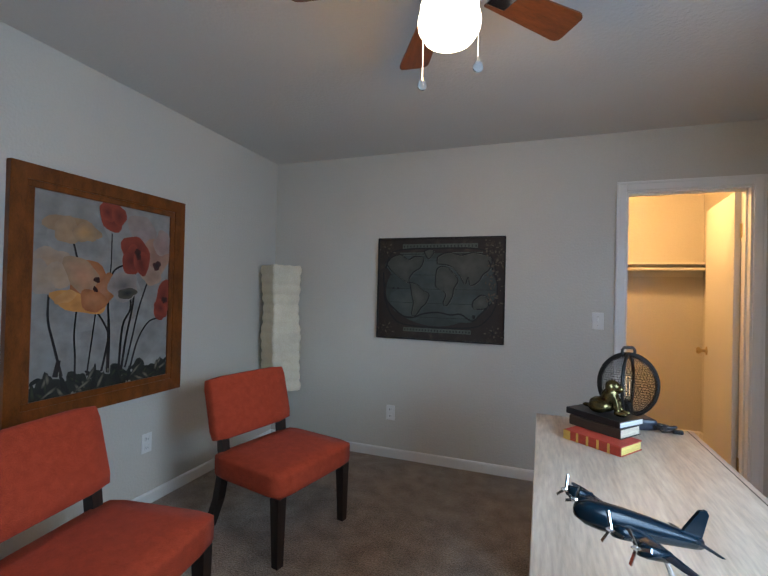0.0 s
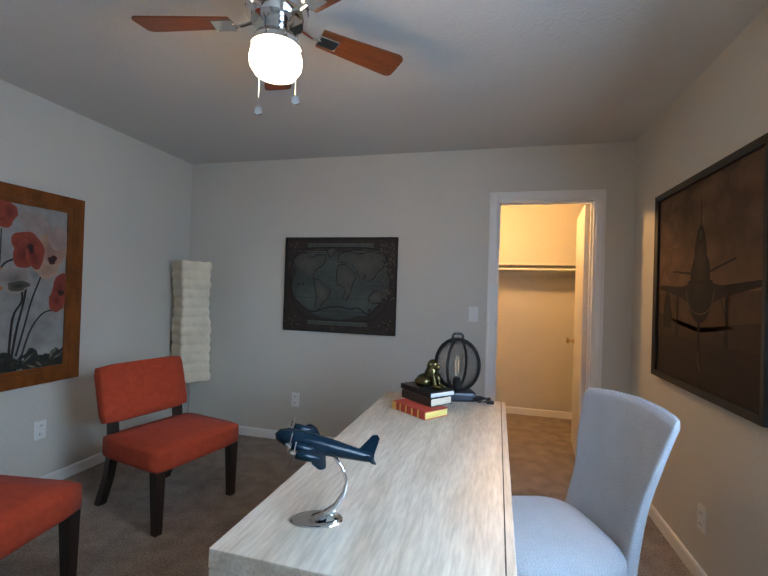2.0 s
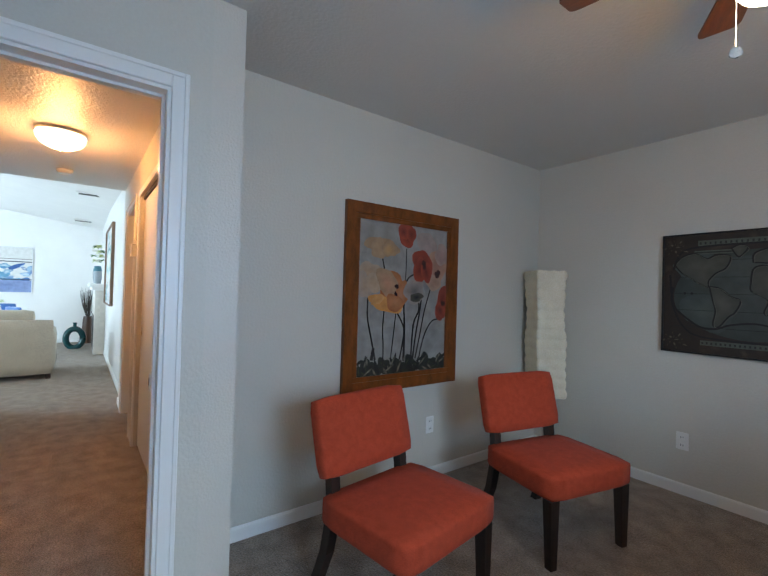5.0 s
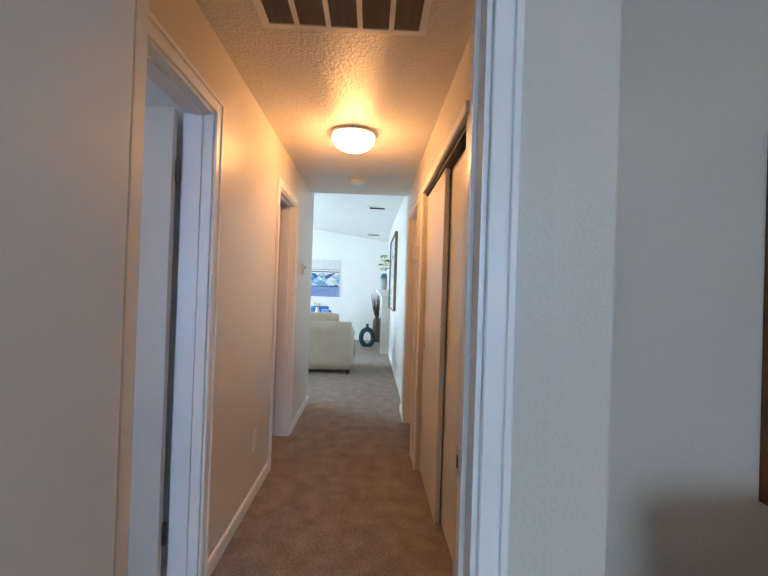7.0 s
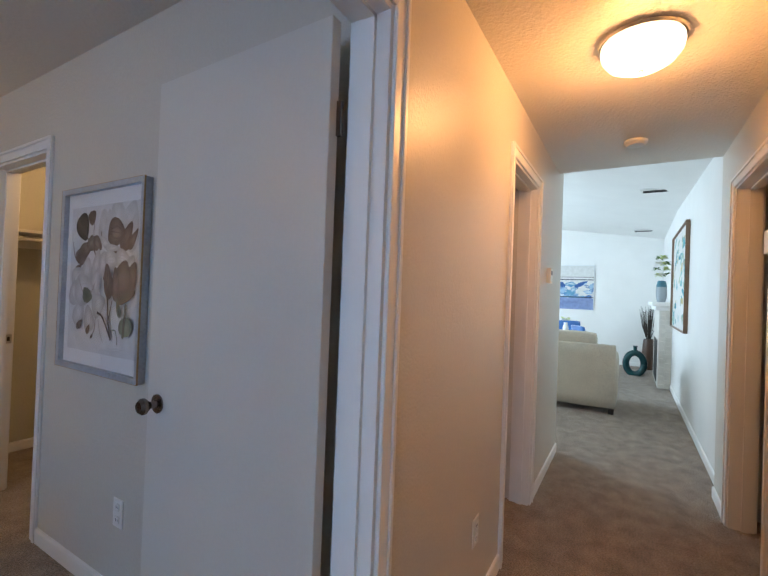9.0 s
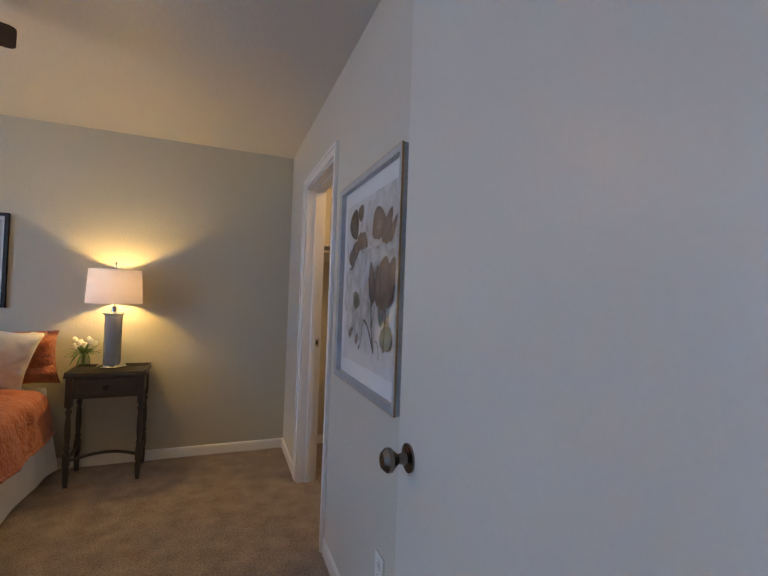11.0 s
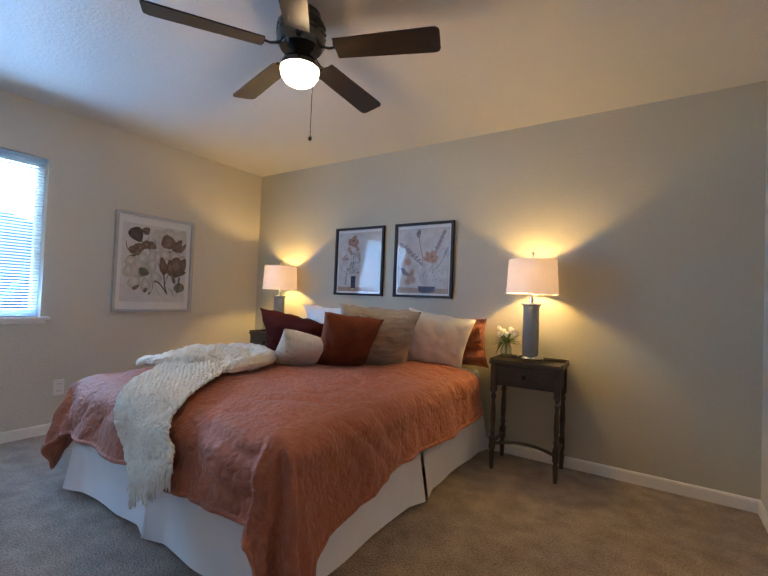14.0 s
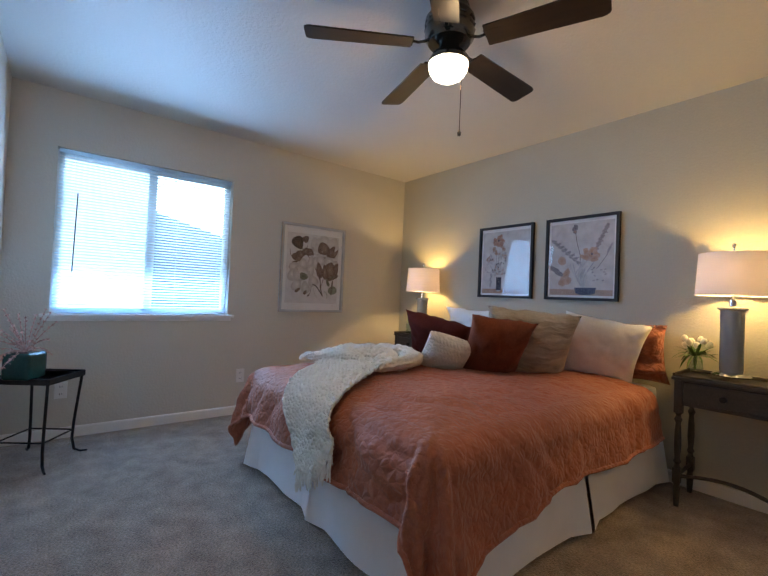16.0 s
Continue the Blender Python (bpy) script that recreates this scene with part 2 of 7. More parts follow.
def herringbone(m, pitch, depth):
    """Darkens and presses in a fine zigzag weave."""
    nt = m.node_tree
    n, link = nt.nodes, nt.links.new
    b = n["Principled BSDF"]

    def op(kind, a, c):
        q = n.new("ShaderNodeMath")
        q.operation = kind
        for k, v in ((0, a), (1, c)):
            if isinstance(v, (int, float)):
                q.inputs[k].default_value = v
            else:
                link(v, q.inputs[k])
        return q.outputs[0]

    tc, sp = n.new("ShaderNodeTexCoord"), n.new("ShaderNodeSeparateXYZ")
    link(tc.outputs["Object"], sp.inputs[0])
    zig = op("PINGPONG", sp.outputs[1], pitch * 1.6)
    along = op("ADD", sp.outputs[0], sp.outputs[2])
    wave = op("SINE", op("MULTIPLY", op("ADD", along, zig), 6.283 / pitch), 0)
    lift = op("MULTIPLY_ADD", wave, 0.5)
    lift.node.inputs[2].default_value = 0.5
    mix = n.new("ShaderNodeMix")
    mix.data_type, mix.blend_type = "RGBA", "MULTIPLY"
    mix.inputs[0].default_value = depth
    old = b.inputs["Base Color"].links[0].from_socket
    link(old, mix.inputs[6])
    link(lift, mix.inputs[7])
    link(mix.outputs[2], b.inputs["Base Color"])
    return m


cells(KNIT, 70, 0.8, 0.010, warp=0.006)
cells(COMF, 26, 0.8, 0.014, edges=True, warp=0.05, stretch=(1, 1.3, 1))
herringbone(WHITEFAB, 0.012, 0.09)


# ---- helpers of this scene ----
def part(name, bm, material, parent=None, label="", smooth=False, at=None):
    """Links a bmesh as one mesh object under a thing or a part."""
    me = bpy.data.meshes.new(name)
    bm.normal_update()
    bm.to_mesh(me)
    bm.free()
    if smooth:
        me.polygons.foreach_set("use_smooth", [True] * len(me.polygons))
        me.update()
        if smooth != "all":
            me.set_sharp_from_angle(angle=radians(38))
    for m in (material if isinstance(material, (list, tuple)) else [material]):
        me.materials.append(m)
    ob = new(name, me)
    ob.parent = parent
    if at is not None:
        ob.matrix_basis = at
    return tagged(ob, label)


def thing(name, label, category, at=None, group="", kind=""):
    ob = new(name)
    ob.empty_display_size = 0.1
    if at is not None:
        ob.matrix_basis = at
    return tagged(ob, label, category, group, kind)


def single(name, bm, material, label, category, at=None, group="", kind="", smooth=False):
    ob = part(name, bm, material, None, label, smooth, at)
    return tagged(ob, "", category, group, kind)


def structure(name, bm, material, smooth=False, parent=None, at=None):
    return tagged(part(name, bm, material, parent, "", smooth, at), kind="structure")


def box(bm, x0, y0, z0, x1, y1, z1, bevel=0.0, m=None, seg=2):
    r = bmesh.ops.create_cube(bm, size=1)
    vs = r["verts"]
    for v in vs:
        v.co = Vector(((x0 + x1) / 2 + v.co.x * (x1 - x0), (y0 + y1) / 2 + v.co.y * (y1 - y0), (z0 + z1) / 2 + v.co.z * (z1 - z0)))
    if m is not None:
        bmesh.ops.transform(bm, matrix=m, verts=vs)
    if bevel:
        es = list({e for v in vs for e in v.link_edges})
        bmesh.ops.bevel(bm, geom=es, offset=bevel, segments=seg, affect="EDGES", profile=0.6)
    return bm


def bx(*a, **k):
    return box(bmesh.new(), *a, **k)


def lathe(bm, prof, n=24, m=None, cap=True):
    """Turns a profile of (radius, height) about z."""
    rings = []
    for r, z in prof:
        rings.append([bm.verts.new((r * math.cos(2 * math.pi * i / n), r * math.sin(2 * math.pi * i / n), z)) for i in range(n)])
    for a, b in zip(rings, rings[1:]):
        for i in range(n):
            bm.faces.new((a[i], a[(i + 1) % n], b[(i + 1) % n], b[i]))
    if cap:
        bm.faces.new(list(reversed(rings[0])))
        bm.faces.new(rings[-1])
    if m is not None:
        bmesh.ops.transform(bm, matrix=m, verts=[v for r in rings for v in r])
    return bm


def lt(prof, **k):
    return lathe(bmesh.new(), prof, **k)


def tube(bm, pts, rad, n=8, flat=1.0):
    """A round bar along points; rad is a number or one radius for each point."""
    pts = [Vector(p) for p in pts]
    rads = rad if isinstance(rad, (list, tuple)) else [rad] * len(pts)
    up, rings = None, []
    for i, p in enumerate(pts):
        d = (pts[min(i + 1, len(pts) - 1)] - pts[max(i - 1, 0)]).normalized()
        if up is None:
            up = Vector((0, 0, 1)) if abs(d.z) < 0.9 else Vector((1, 0, 0))
        s = d.cross(up).normalized()
        up = s.cross(d).normalized()
        rings.append([bm.verts.new(p + rads[i] * (math.cos(2 * math.pi * k / n) * s + flat * math.sin(2 * math.pi * k / n) * up)) for k in range(n)])
    for a, b in zip(rings, rings[1:]):
        for k in range(n):
            bm.faces.new((a[k], a[(k + 1) % n], b[(k + 1) % n], b[k]))
    bm.faces.new(list(reversed(rings[0])))
    bm.faces.new(rings[-1])
    return bm


def tb(pts, rad, **k):
    return tube(bmesh.new(), pts, rad, **k)


def grid_surface(bm, f, nu, nv, closed_u=False):
    vs = [[bm.verts.new(f(i / nu, j / nv)) for j in range(nv + 1)] for i in range(nu + (0 if closed_u else 1))]
    n = len(vs)
    for i in range(nu):
        for j in range(nv):
            bm.faces.new((vs[i][j], vs[(i + 1) % n][j], vs[(i + 1) % n][j + 1], vs[i][j + 1]))
    return bm


def smoothnoise(x, y, z=0.0):
    return noise.noise(Vector((x, y, z)))


# ---- the large structure ----
def wall(name, axis, p0, p1, a0, a1, top, openings=(), material=None, base=0.0):
    """A wall along x or y, from p0 to p1 thick, with openings (start, end, bottom, top) that go through it."""
    A = sorted({a0, a1, *[v for o in openings for v in o[:2]]})
    Z = sorted({base, top, *[v for o in openings for v in o[2:]]})
    solid = {}
    for i in range(len(A) - 1):
        for j in range(len(Z) - 1):
            ca, cz = (A[i] + A[i + 1]) / 2, (Z[j] + Z[j + 1]) / 2
            solid[i, j] = not any(o[0] < ca < o[1] and o[2] < cz < o[3] for o in openings)
    bm = bmesh.new()

    def P(a, p, z):
        return (a, p, z) if axis == "x" else (p, a, z)

    def quad(*q):
        bm.faces.new([bm.verts.new(P(*v)) for v in q])

    for (i, j), s in solid.items():
        if not s:
            continue
        x0, x1, z0, z1 = A[i], A[i + 1], Z[j], Z[j + 1]
        quad((x0, p0, z0), (x1, p0, z0), (x1, p0, z1), (x0, p0, z1))
        quad((x0, p1, z1), (x1, p1, z1), (x1, p1, z0), (x0, p1, z0))
        if not solid.get((i - 1, j)):
            quad((x0, p0, z1), (x0, p1, z1), (x0, p1, z0), (x0, p0, z0))
        if not solid.get((i + 1, j)):
            quad((x1, p0, z0), (x1, p1, z0), (x1, p1, z1), (x1, p0, z1))
        if not solid.get((i, j - 1)):
            quad((x0, p0, z0), (x0, p1, z0), (x1, p1, z0), (x1, p0, z0))
        if not solid.get((i, j + 1)):
            quad((x0, p0, z1), (x1, p0, z1), (x1, p1, z1), (x0, p1, z1))
    bmesh.ops.remove_doubles(bm, verts=bm.verts, dist=1e-5)
    bmesh.ops.recalc_face_normals(bm, faces=bm.faces)
    return structure(name, bm, material or WALL)


EX, NY, WX, SY = 1.484, 3.187, -2.20, -4.28      # inner faces: east wall, office north, office west, bedroom south
DH = 2.035                                       # door openings
HOFF, HBED, HHALL = 2.43, 2.41, 2.35             # ceilings

structure("floor", bx(-12.2, -6.2, -0.1, 1.62, 4.9, 0.0), CARPET)
wall("wall_east", "y", EX, EX + 0.14, -4.40, 4.85, 2.6, [(-2.345, -1.148, 0.865, 2.02), (-0.10, 1.12, 0.90, 2.03)])
wall("wall_office_north", "x", NY, NY + 0.12, WX - 0.12, EX, 2.6, [(0.54, 1.24, 0, DH)])
wall("wall_office_west", "y", WX - 0.12, WX, 0.41, NY, 2.6)
wall("wall_closet_back", "x", 4.73, 4.85, -0.42, EX, 2.6)
wall("wall_closet_side", "y", -0.42, -0.30, NY + 0.12, 4.73, 2.6)
wall("wall_office_door", "y", -1.865, -1.745, -0.77, 0.285, 2.6, [(-0.628, 0.150, 0, DH)])
wall("wall_hall_right", "x", 0.285, 0.41, -5.45, -1.745, 2.6, [(-3.93, -2.60, 0, 2.03), (-5.02, -4.24, 0, DH)], HALLW)
wall("wall_hall_left", "x", -0.89, -0.77, -5.70, EX, 2.6, [(-2.69, -1.90, 0, DH), (-4.595, -3.915, 0, DH)], HALLW)
wall("wall_bedroom_west", "y", -2.87, -2.75, SY, -0.89, 2.6, [(-3.60, -2.84, 0, 2.005)])
wall("wall_bedroom_south", "x", SY - 0.12, SY, -4.4, EX, 2.6, (), ACCENT)
wall("wall_bed_closet_west", "y", -4.4, -4.28, SY, -2.0, 2.6)
wall("wall_bed_closet_north", "x", -2.12, -2.0, -4.28, -2.87, 2.6)
wall("wall_bath_west", "y", -5.70, -5.58, -6.0, -0.89, 2.6)
wall("wall_bath_south", "x", -2.5, -2.4, -5.58, -4.40, 2.6)
wall("wall_linen_back", "x", 1.05, 1.13, -5.2, -2.32, 2.6)
wall("wall_linen_side", "y", -5.28, -5.2, 0.41, 1.05, 2.6)
wall("wall_living_right", "x", 0.33, 0.45, -12.1, -5.45, 3.6, (), TRIM)
wall("wall_living_back", "y", -11.9, -11.78, -6.2, 0.33, 3.9, (), TRIM)
wall("wall_living_left", "x", -6.2, -6.08, -11.78, -5.58, 3.9, [(-10.2, -6.8, 0.5, 2.1)], TRIM)
structure("ceiling_office", bx(WX, -0.77, HOFF, EX, NY, HOFF + 0.1), CEIL)
structure("ceiling_closet", bx(-0.30, NY + 0.12, HOFF, EX, 4.73, HOFF + 0.1), CEIL)
structure("ceiling_bedroom", bx(-2.75, SY, HBED, EX, -0.89, HBED + 0.1), CEIL)
structure("ceiling_bed_closet", bx(-4.28, SY, HBED, -2.87, -2.12, HBED + 0.1), CEIL)
structure("ceiling_hall", bx(-5.45, -0.77, HHALL, -1.865, 0.285, HHALL + 0.25), CEILH)
structure("ceiling_linen", bx(-5.2, 0.41, HHALL, -2.32, 1.05, HHALL + 0.1), CEIL)
structure("ceiling_bath", bx(-5.58, -2.4, HHALL, -2.87, -0.89, HHALL + 0.1), CEIL)
bm = bmesh.new()
for (xa, za), (xb, zb) in (((-5.45, 2.53), (-9.2, 2.68)), ((-9.2, 2.68), (-11.8, 2.60))):
    q = [(xa, 0.33, za), (xb, 0.33, zb), (xb, -6.1, zb + 0.9), (xa, -6.1, za + 0.9)]
    lo, hi = [bm.verts.new(v) for v in q], [bm.verts.new((v[0], v[1], v[2] + 0.1)) for v in q]
    bm.faces.new(list(reversed(lo)))
    bm.faces.new(hi)
    for k in range(4):
        bm.faces.new((lo[k], lo[(k + 1) % 4], hi[(k + 1) % 4], hi[k]))
structure("ceiling_living", bm, TRIM)


def casing(name, m, w, T=0.12, h=DH, sides=(1, 1), stop=0.5):
    """Trim of a door opening. Local: opening from x = 0 to w, the wall from y = 0 (front) to T behind it."""
    bm = bmesh.new()
    j, cw = 0.018, 0.060
    for x0, x1 in ((0.0, j), (w - j, w)):
        box(bm, x0, 0.001, 0, x1, T - 0.001, h - j)
    box(bm, 0, 0.001, h - j, w, T - 0.001, h)
    for side, (ya, yb, yc) in zip(sides, ((-0.012, 0.001, -0.019), (T + 0.012, T - 0.001, T + 0.019))):
        if not side:
            continue
        for x0, x1 in ((-cw + 0.006, 0.006), (w - 0.006, w + cw - 0.006)):
            box(bm, x0, min(ya, yb), 0, x1, max(ya, yb), h + cw - 0.006, 0.003, seg=1)
        box(bm, 0.006, min(ya, yb), h - 0.006, w - 0.006, max(ya, yb), h + cw - 0.006, 0.003, seg=1)
        y0, y1 = min(ya, yc), max(ya, yc)
        for x0, x1 in ((-cw + 0.006, -cw + 0.024), (w + cw - 0.024, w + cw - 0.006)):
            box(bm, x0, y0, 0, x1, y1, h + cw - 0.006, 0.003, seg=1)
        box(bm, -cw + 0.024, y0, h + cw - 0.024, w + cw - 0.024, y1, h + cw - 0.006, 0.003, seg=1)
    ys = T * stop
    for x0, x1 in ((j, j + 0.011), (w - j - 0.011, w - j)):
        box(bm, x0, ys, 0, x1, ys + 0.032, h - j)
    box(bm, j, ys, h - j - 0.011, w - j, ys + 0.032, h - j)
    return structure(name, bm, TRIM, at=m)


casing("trim_office_closet_door", pose(0.54, NY, 0), 0.70, stop=0.35)
casing("trim_office_door", pose(-1.745, -0.628, 0, rz=90), 0.778, stop=0.45)
casing("trim_bedroom_door", pose(-1.90, -0.77, 0, rz=180), 0.79, stop=0.35)
casing("trim_bath_door", pose(-3.915, -0.77, 0, rz=180), 0.68, stop=0.35)
casing("trim_bed_closet_door", pose(-2.75, -3.60, 0, rz=90), 0.76, h=2.005, stop=0.45)
casing("trim_hall_side_door", pose(-5.02, 0.285, 0), 0.78, 0.125)


def knob(parent, m, metal):
    part("knob", lt([(0.001, 0.0), (0.032, 0.001), (0.032, 0.006), (0.014, 0.010), (0.011, 0.028), (0.018, 0.036), (0.027, 0.046), (0.027, 0.056),
                     (0.018, 0.066), (0.001, 0.068)], n=20), metal, parent, "round metal door knob", True, m)


def leaf(name, label, m, w, hinge_side=1, metal=None, knobs=(1, 1), h=2.02):
    """A flush door leaf. Local: hinged at x = 0, reaching to x = w, 35 mm thick in y; z up."""
    t = thing(name, label, "door", m)
    part("door_panel", bx(0, 0, 0.012, w, 0.035, h, 0.002, seg=1), DOORM, t)
    metal = metal or PEWTER
    if knobs[0]:
        knob(t, pose(w - 0.065, 0, 0.918, 90), metal)
    if knobs[1]:
        knob(t, pose(w - 0.065, 0.035, 0.918, -90), metal)
    for z in (0.22, 1.72):
        part("hinge", bx(-0.014, -0.004 if hinge_side > 0 else 0.027, z, 0.002, 0.008 if hinge_side > 0 else 0.039, z + 0.09), metal, t)
    return t


# bedroom door: open, its face towards the bed
leaf("door_1", "white flush bedroom door standing open along the picture wall", pose(-2.660, -0.912, 0, rz=-91.0) @ pose(0, -0.0, 0), 0.765)
# office door: open against the south side of the doorway
leaf("door_2", "white flush office door standing open beside the doorway", pose(-1.738, -0.602, 0, rz=0), 0.75)
leaf("door_3", "white closet door standing open inside the walk-in closet", pose(1.222, NY + 0.125, 0, rz=84), 0.675, metal=BRASS)
leaf("door_4", "white bathroom door opened into the bathroom", pose(-4.578, -0.888, 0, rz=-88) @ pose(0, -0.035, 0), 0.65, metal=BRASS)


def baseboard(name, runs, h=0.075, t=0.012):
    """Runs of (x0, y0, x1, y1) along a wall's face, the board on the left of the way."""
    bm = bmesh.new()
    for x0, y0, x1, y1 in runs:
        d = Vector((x1 - x0, y1 - y0, 0))
        m = Matrix.Translation((x0, y0, 0)) @ Matrix.Rotation(math.atan2(d.y, d.x), 4, "Z")
        prof = [(0, 0.001), (t, 0.001), (t, h - 0.012), (t - 0.004, h - 0.003), (0, h)]
        a = [bm.verts.new(m @ Vector((0, p, z))) for p, z in prof]
        b = [bm.verts.new(m @ Vector((d.length, p, z))) for p, z in prof]
        for k in range(len(prof)):
            bm.faces.new((a[k], a[(k + 1) % 5], b[(k + 1) % 5], b[k]))
        bm.faces.new(list(reversed(a)))
        bm.faces.new(b)
    bmesh.ops.recalc_face_normals(bm, faces=bm.faces)
    structure(name, bm, TRIM)


baseboard("baseboard_office", [(0.485, NY, WX, NY), (EX, NY, 1.295, NY), (WX, NY, WX, 0.41), (WX, 0.41, -1.745, 0.41), (EX, -0.77, EX, NY),
                               (-1.745, -0.77, EX, -0.77), (-1.745, 0.41, -1.745, 0.21)])
baseboard("baseboard_closet", [(EX, 4.73, -0.30, 4.73), (-0.30, 4.73, -0.30, NY + 0.12), (EX, NY + 0.12, EX, 4.73)])
baseboard("baseboard_hall", [(-3.86, -0.77, -2.745, -0.77), (-5.70, -0.77, -4.65, -0.77), (-3.985, 0.285, -4.185, 0.285), (-5.075, 0.285, -5.45, 0.285),
                             (-1.865, 0.285, -2.58, 0.285)])
baseboard("baseboard_bedroom", [(-2.75, SY, EX, SY), (EX, SY, EX, -0.89), (EX, -0.89, -1.84, -0.89), (-2.75, -0.89, -2.75, -2.785),
                                (-2.75, -3.655, -2.75, SY)])
baseboard("baseboard_bed_closet", [(-4.28, SY, -2.87, SY), (-4.28, -2.12, -4.28, SY)])
baseboard("baseboard_living", [(-5.45, 0.33, -11.78, 0.33), (-11.78, 0.33, -11.78, -6.08)])


# ---- fans, lights ----
def ceiling_fan(label, at, ceil, phase, R, blade_mat, metal, globe_prof, zb, chains, w0=0.09, w1=0.13, deep=0.0, flip=1):
    """A hugger fan with five blades. at: its place on the ceiling."""
    t = thing("ceiling_fan", label, "ceiling fan", pose(at[0], at[1], ceil))
    H = ceil - zb
    part("canopy", lt([(0.001, 0), (0.085, 0), (0.088, -0.02), (0.10, -0.04), (0.112, -0.06), (0.112, -H + 0.035), (0.095, -H + 0.01), (0.06, -H), (0.001, -H)],
                      n=32), metal, t, "", True)
    slot = None
    for k in range(20):
        z = -H * (0.45 if k % 2 else 0.6)
        at_ = Matrix.Rotation(2 * math.pi * (k // 2) / 10, 4, "Z") @ Matrix.Translation((0, 0, z))
        if slot is None:
            slot = part("vent_slot", bx(-0.02, 0.108, -0.004, 0.02, 0.1135, 0.004), DARK, t, at=at_)
        else:
            o = new("vent_slot", slot.data)
            o.parent, o.matrix_basis = t, at_
    part("light_fitter", lt([(0.045, -H), (0.05, -H - 0.03), (0.078, -H - 0.045), (0.09, -H - 0.07), (0.092, -H - 0.085), (0.001, -H - 0.085)], n=28), metal, t, "", True)
    g = part("globe", lt([(r, z - H - 0.08) for r, z in globe_prof], n=32), GLOBE, t, "lit white glass globe", "all")
    g.visible_shadow = False
    for k in range(5):
        m = Matrix.Rotation(radians(phase + 72 * k), 4, "Z")
        bm = bmesh.new()
        tube(bm, [(0.09, 0, -H + 0.02), (0.14, 0, -H + 0.004), (0.175, 0, -H + 0.008)], [0.012, 0.009, 0.009], flat=0.5)
        box(bm, 0.165, -0.032, -H + 0.004, 0.245, 0.032, -H + 0.008, 0.003, seg=1)
        part("blade_arm", bm, metal, t, at=m)
        bm = bmesh.new()
        out = [(0.17, -w0 / 2)] + [(0.17 + (R - 0.2) * i / 4, -(w0 + (w1 - w0) * i / 4) / 2) for i in range(1, 5)]
        out += [(R - 0.03 + 0.03 * math.sin(a), -w1 / 2 + 0.022 * (1 - math.cos(a))) for a in (0.5, 1.0, 1.5)]
        out += [(x, -y) for x, y in reversed(out)]
        tilt = Matrix.Rotation(radians(12 * flip), 4, "X")
        lo = [bm.verts.new(tilt @ Vector((x, y, 0))) for x, y in out]
        hi = [bm.verts.new(tilt @ Vector((x, y, 0.007))) for x, y in out]
        bm.faces.new(list(reversed(lo)))
        bm.faces.new(hi)
        for i in range(len(out)):
            bm.faces.new((lo[i], lo[(i + 1) % len(out)], hi[(i + 1) % len(out)], hi[i]))
        part("blade", bm, blade_mat, t, at=m @ Matrix.Translation((0, 0, -H + 0.012 - deep)))
    for (x, y, z1, kind) in chains:
        bm = tb([(x, y, -H - 0.05), (x, y, z1 - ceil)], 0.0018, n=6)
        c = part("pull_chain", bm, metal, t)
        if kind == "disc":
            part("chain_disc", lt([(0.001, -0.003), (0.016, -0.003), (0.016, 0.003), (0.001, 0.003)], n=16), CHROME, c, at=pose(x, y, z1 - ceil - 0.012, 90, 0, 25))
        else:
            part("chain_knob", lt([(0.002, 0.012), (0.009, 0.0), (0.007, -0.012), (0.001, -0.016)], n=12), BLACKWOOD, c, "", True, at=pose(x, y, z1 - ceil - 0.008))
    return t


ceiling_fan("hugger ceiling fan with five cherry-brown blades and a lit globe", (-0.298, 1.295), HOFF, 46, 0.535, FANWOOD, CHROME,
            [(0.060, 0.012), (0.074, 0.000), (0.092, -0.022), (0.097, -0.046), (0.094, -0.072), (0.076, -0.100), (0.045, -0.114), (0.001, -0.119)], 2.278,
            [(-0.094, 0.043, 2.000, "disc"), (0.092, -0.015, 2.000, "disc")], flip=-1)
ceiling_fan("hugger ceiling fan with five black blades and a lit bowl", (-0.84, -2.55), HBED, 57.5, 0.648, BLACKWOOD, GUNMETAL,
            [(0.089, 0.004), (0.090, -0.010), (0.086, -0.034), (0.070, -0.060), (0.040, -0.078), (0.001, -0.083)], 2.232,
            [(-0.055, -0.03, 1.835, "knob")], w0=0.11, w1=0.135, deep=0.014, flip=-1)
hl = thing("flush_ceiling_light", "lit frosted glass dome light on the hall ceiling", "ceiling light", pose(-3.70, -0.235, HHALL))
part("rim", lt([(0.001, 0), (0.150, 0), (0.156, -0.008), (0.152, -0.020), (0.144, -0.022), (0.001, -0.022)], n=36), CHROME, hl, "", True)
_g = part("glass_dome", lt([(0.145, -0.030), (0.140, -0.055), (0.118, -0.085), (0.075, -0.108), (0.030, -0.118), (0.001, -0.119)], n=36), GLOBEH, hl, "", "all")
_g.visible_shadow = False
part("finial", lt([(0.001, -0.115), (0.010, -0.118), (0.008, -0.128), (0.001, -0.134)], n=12), NICKEL, hl, "", True)


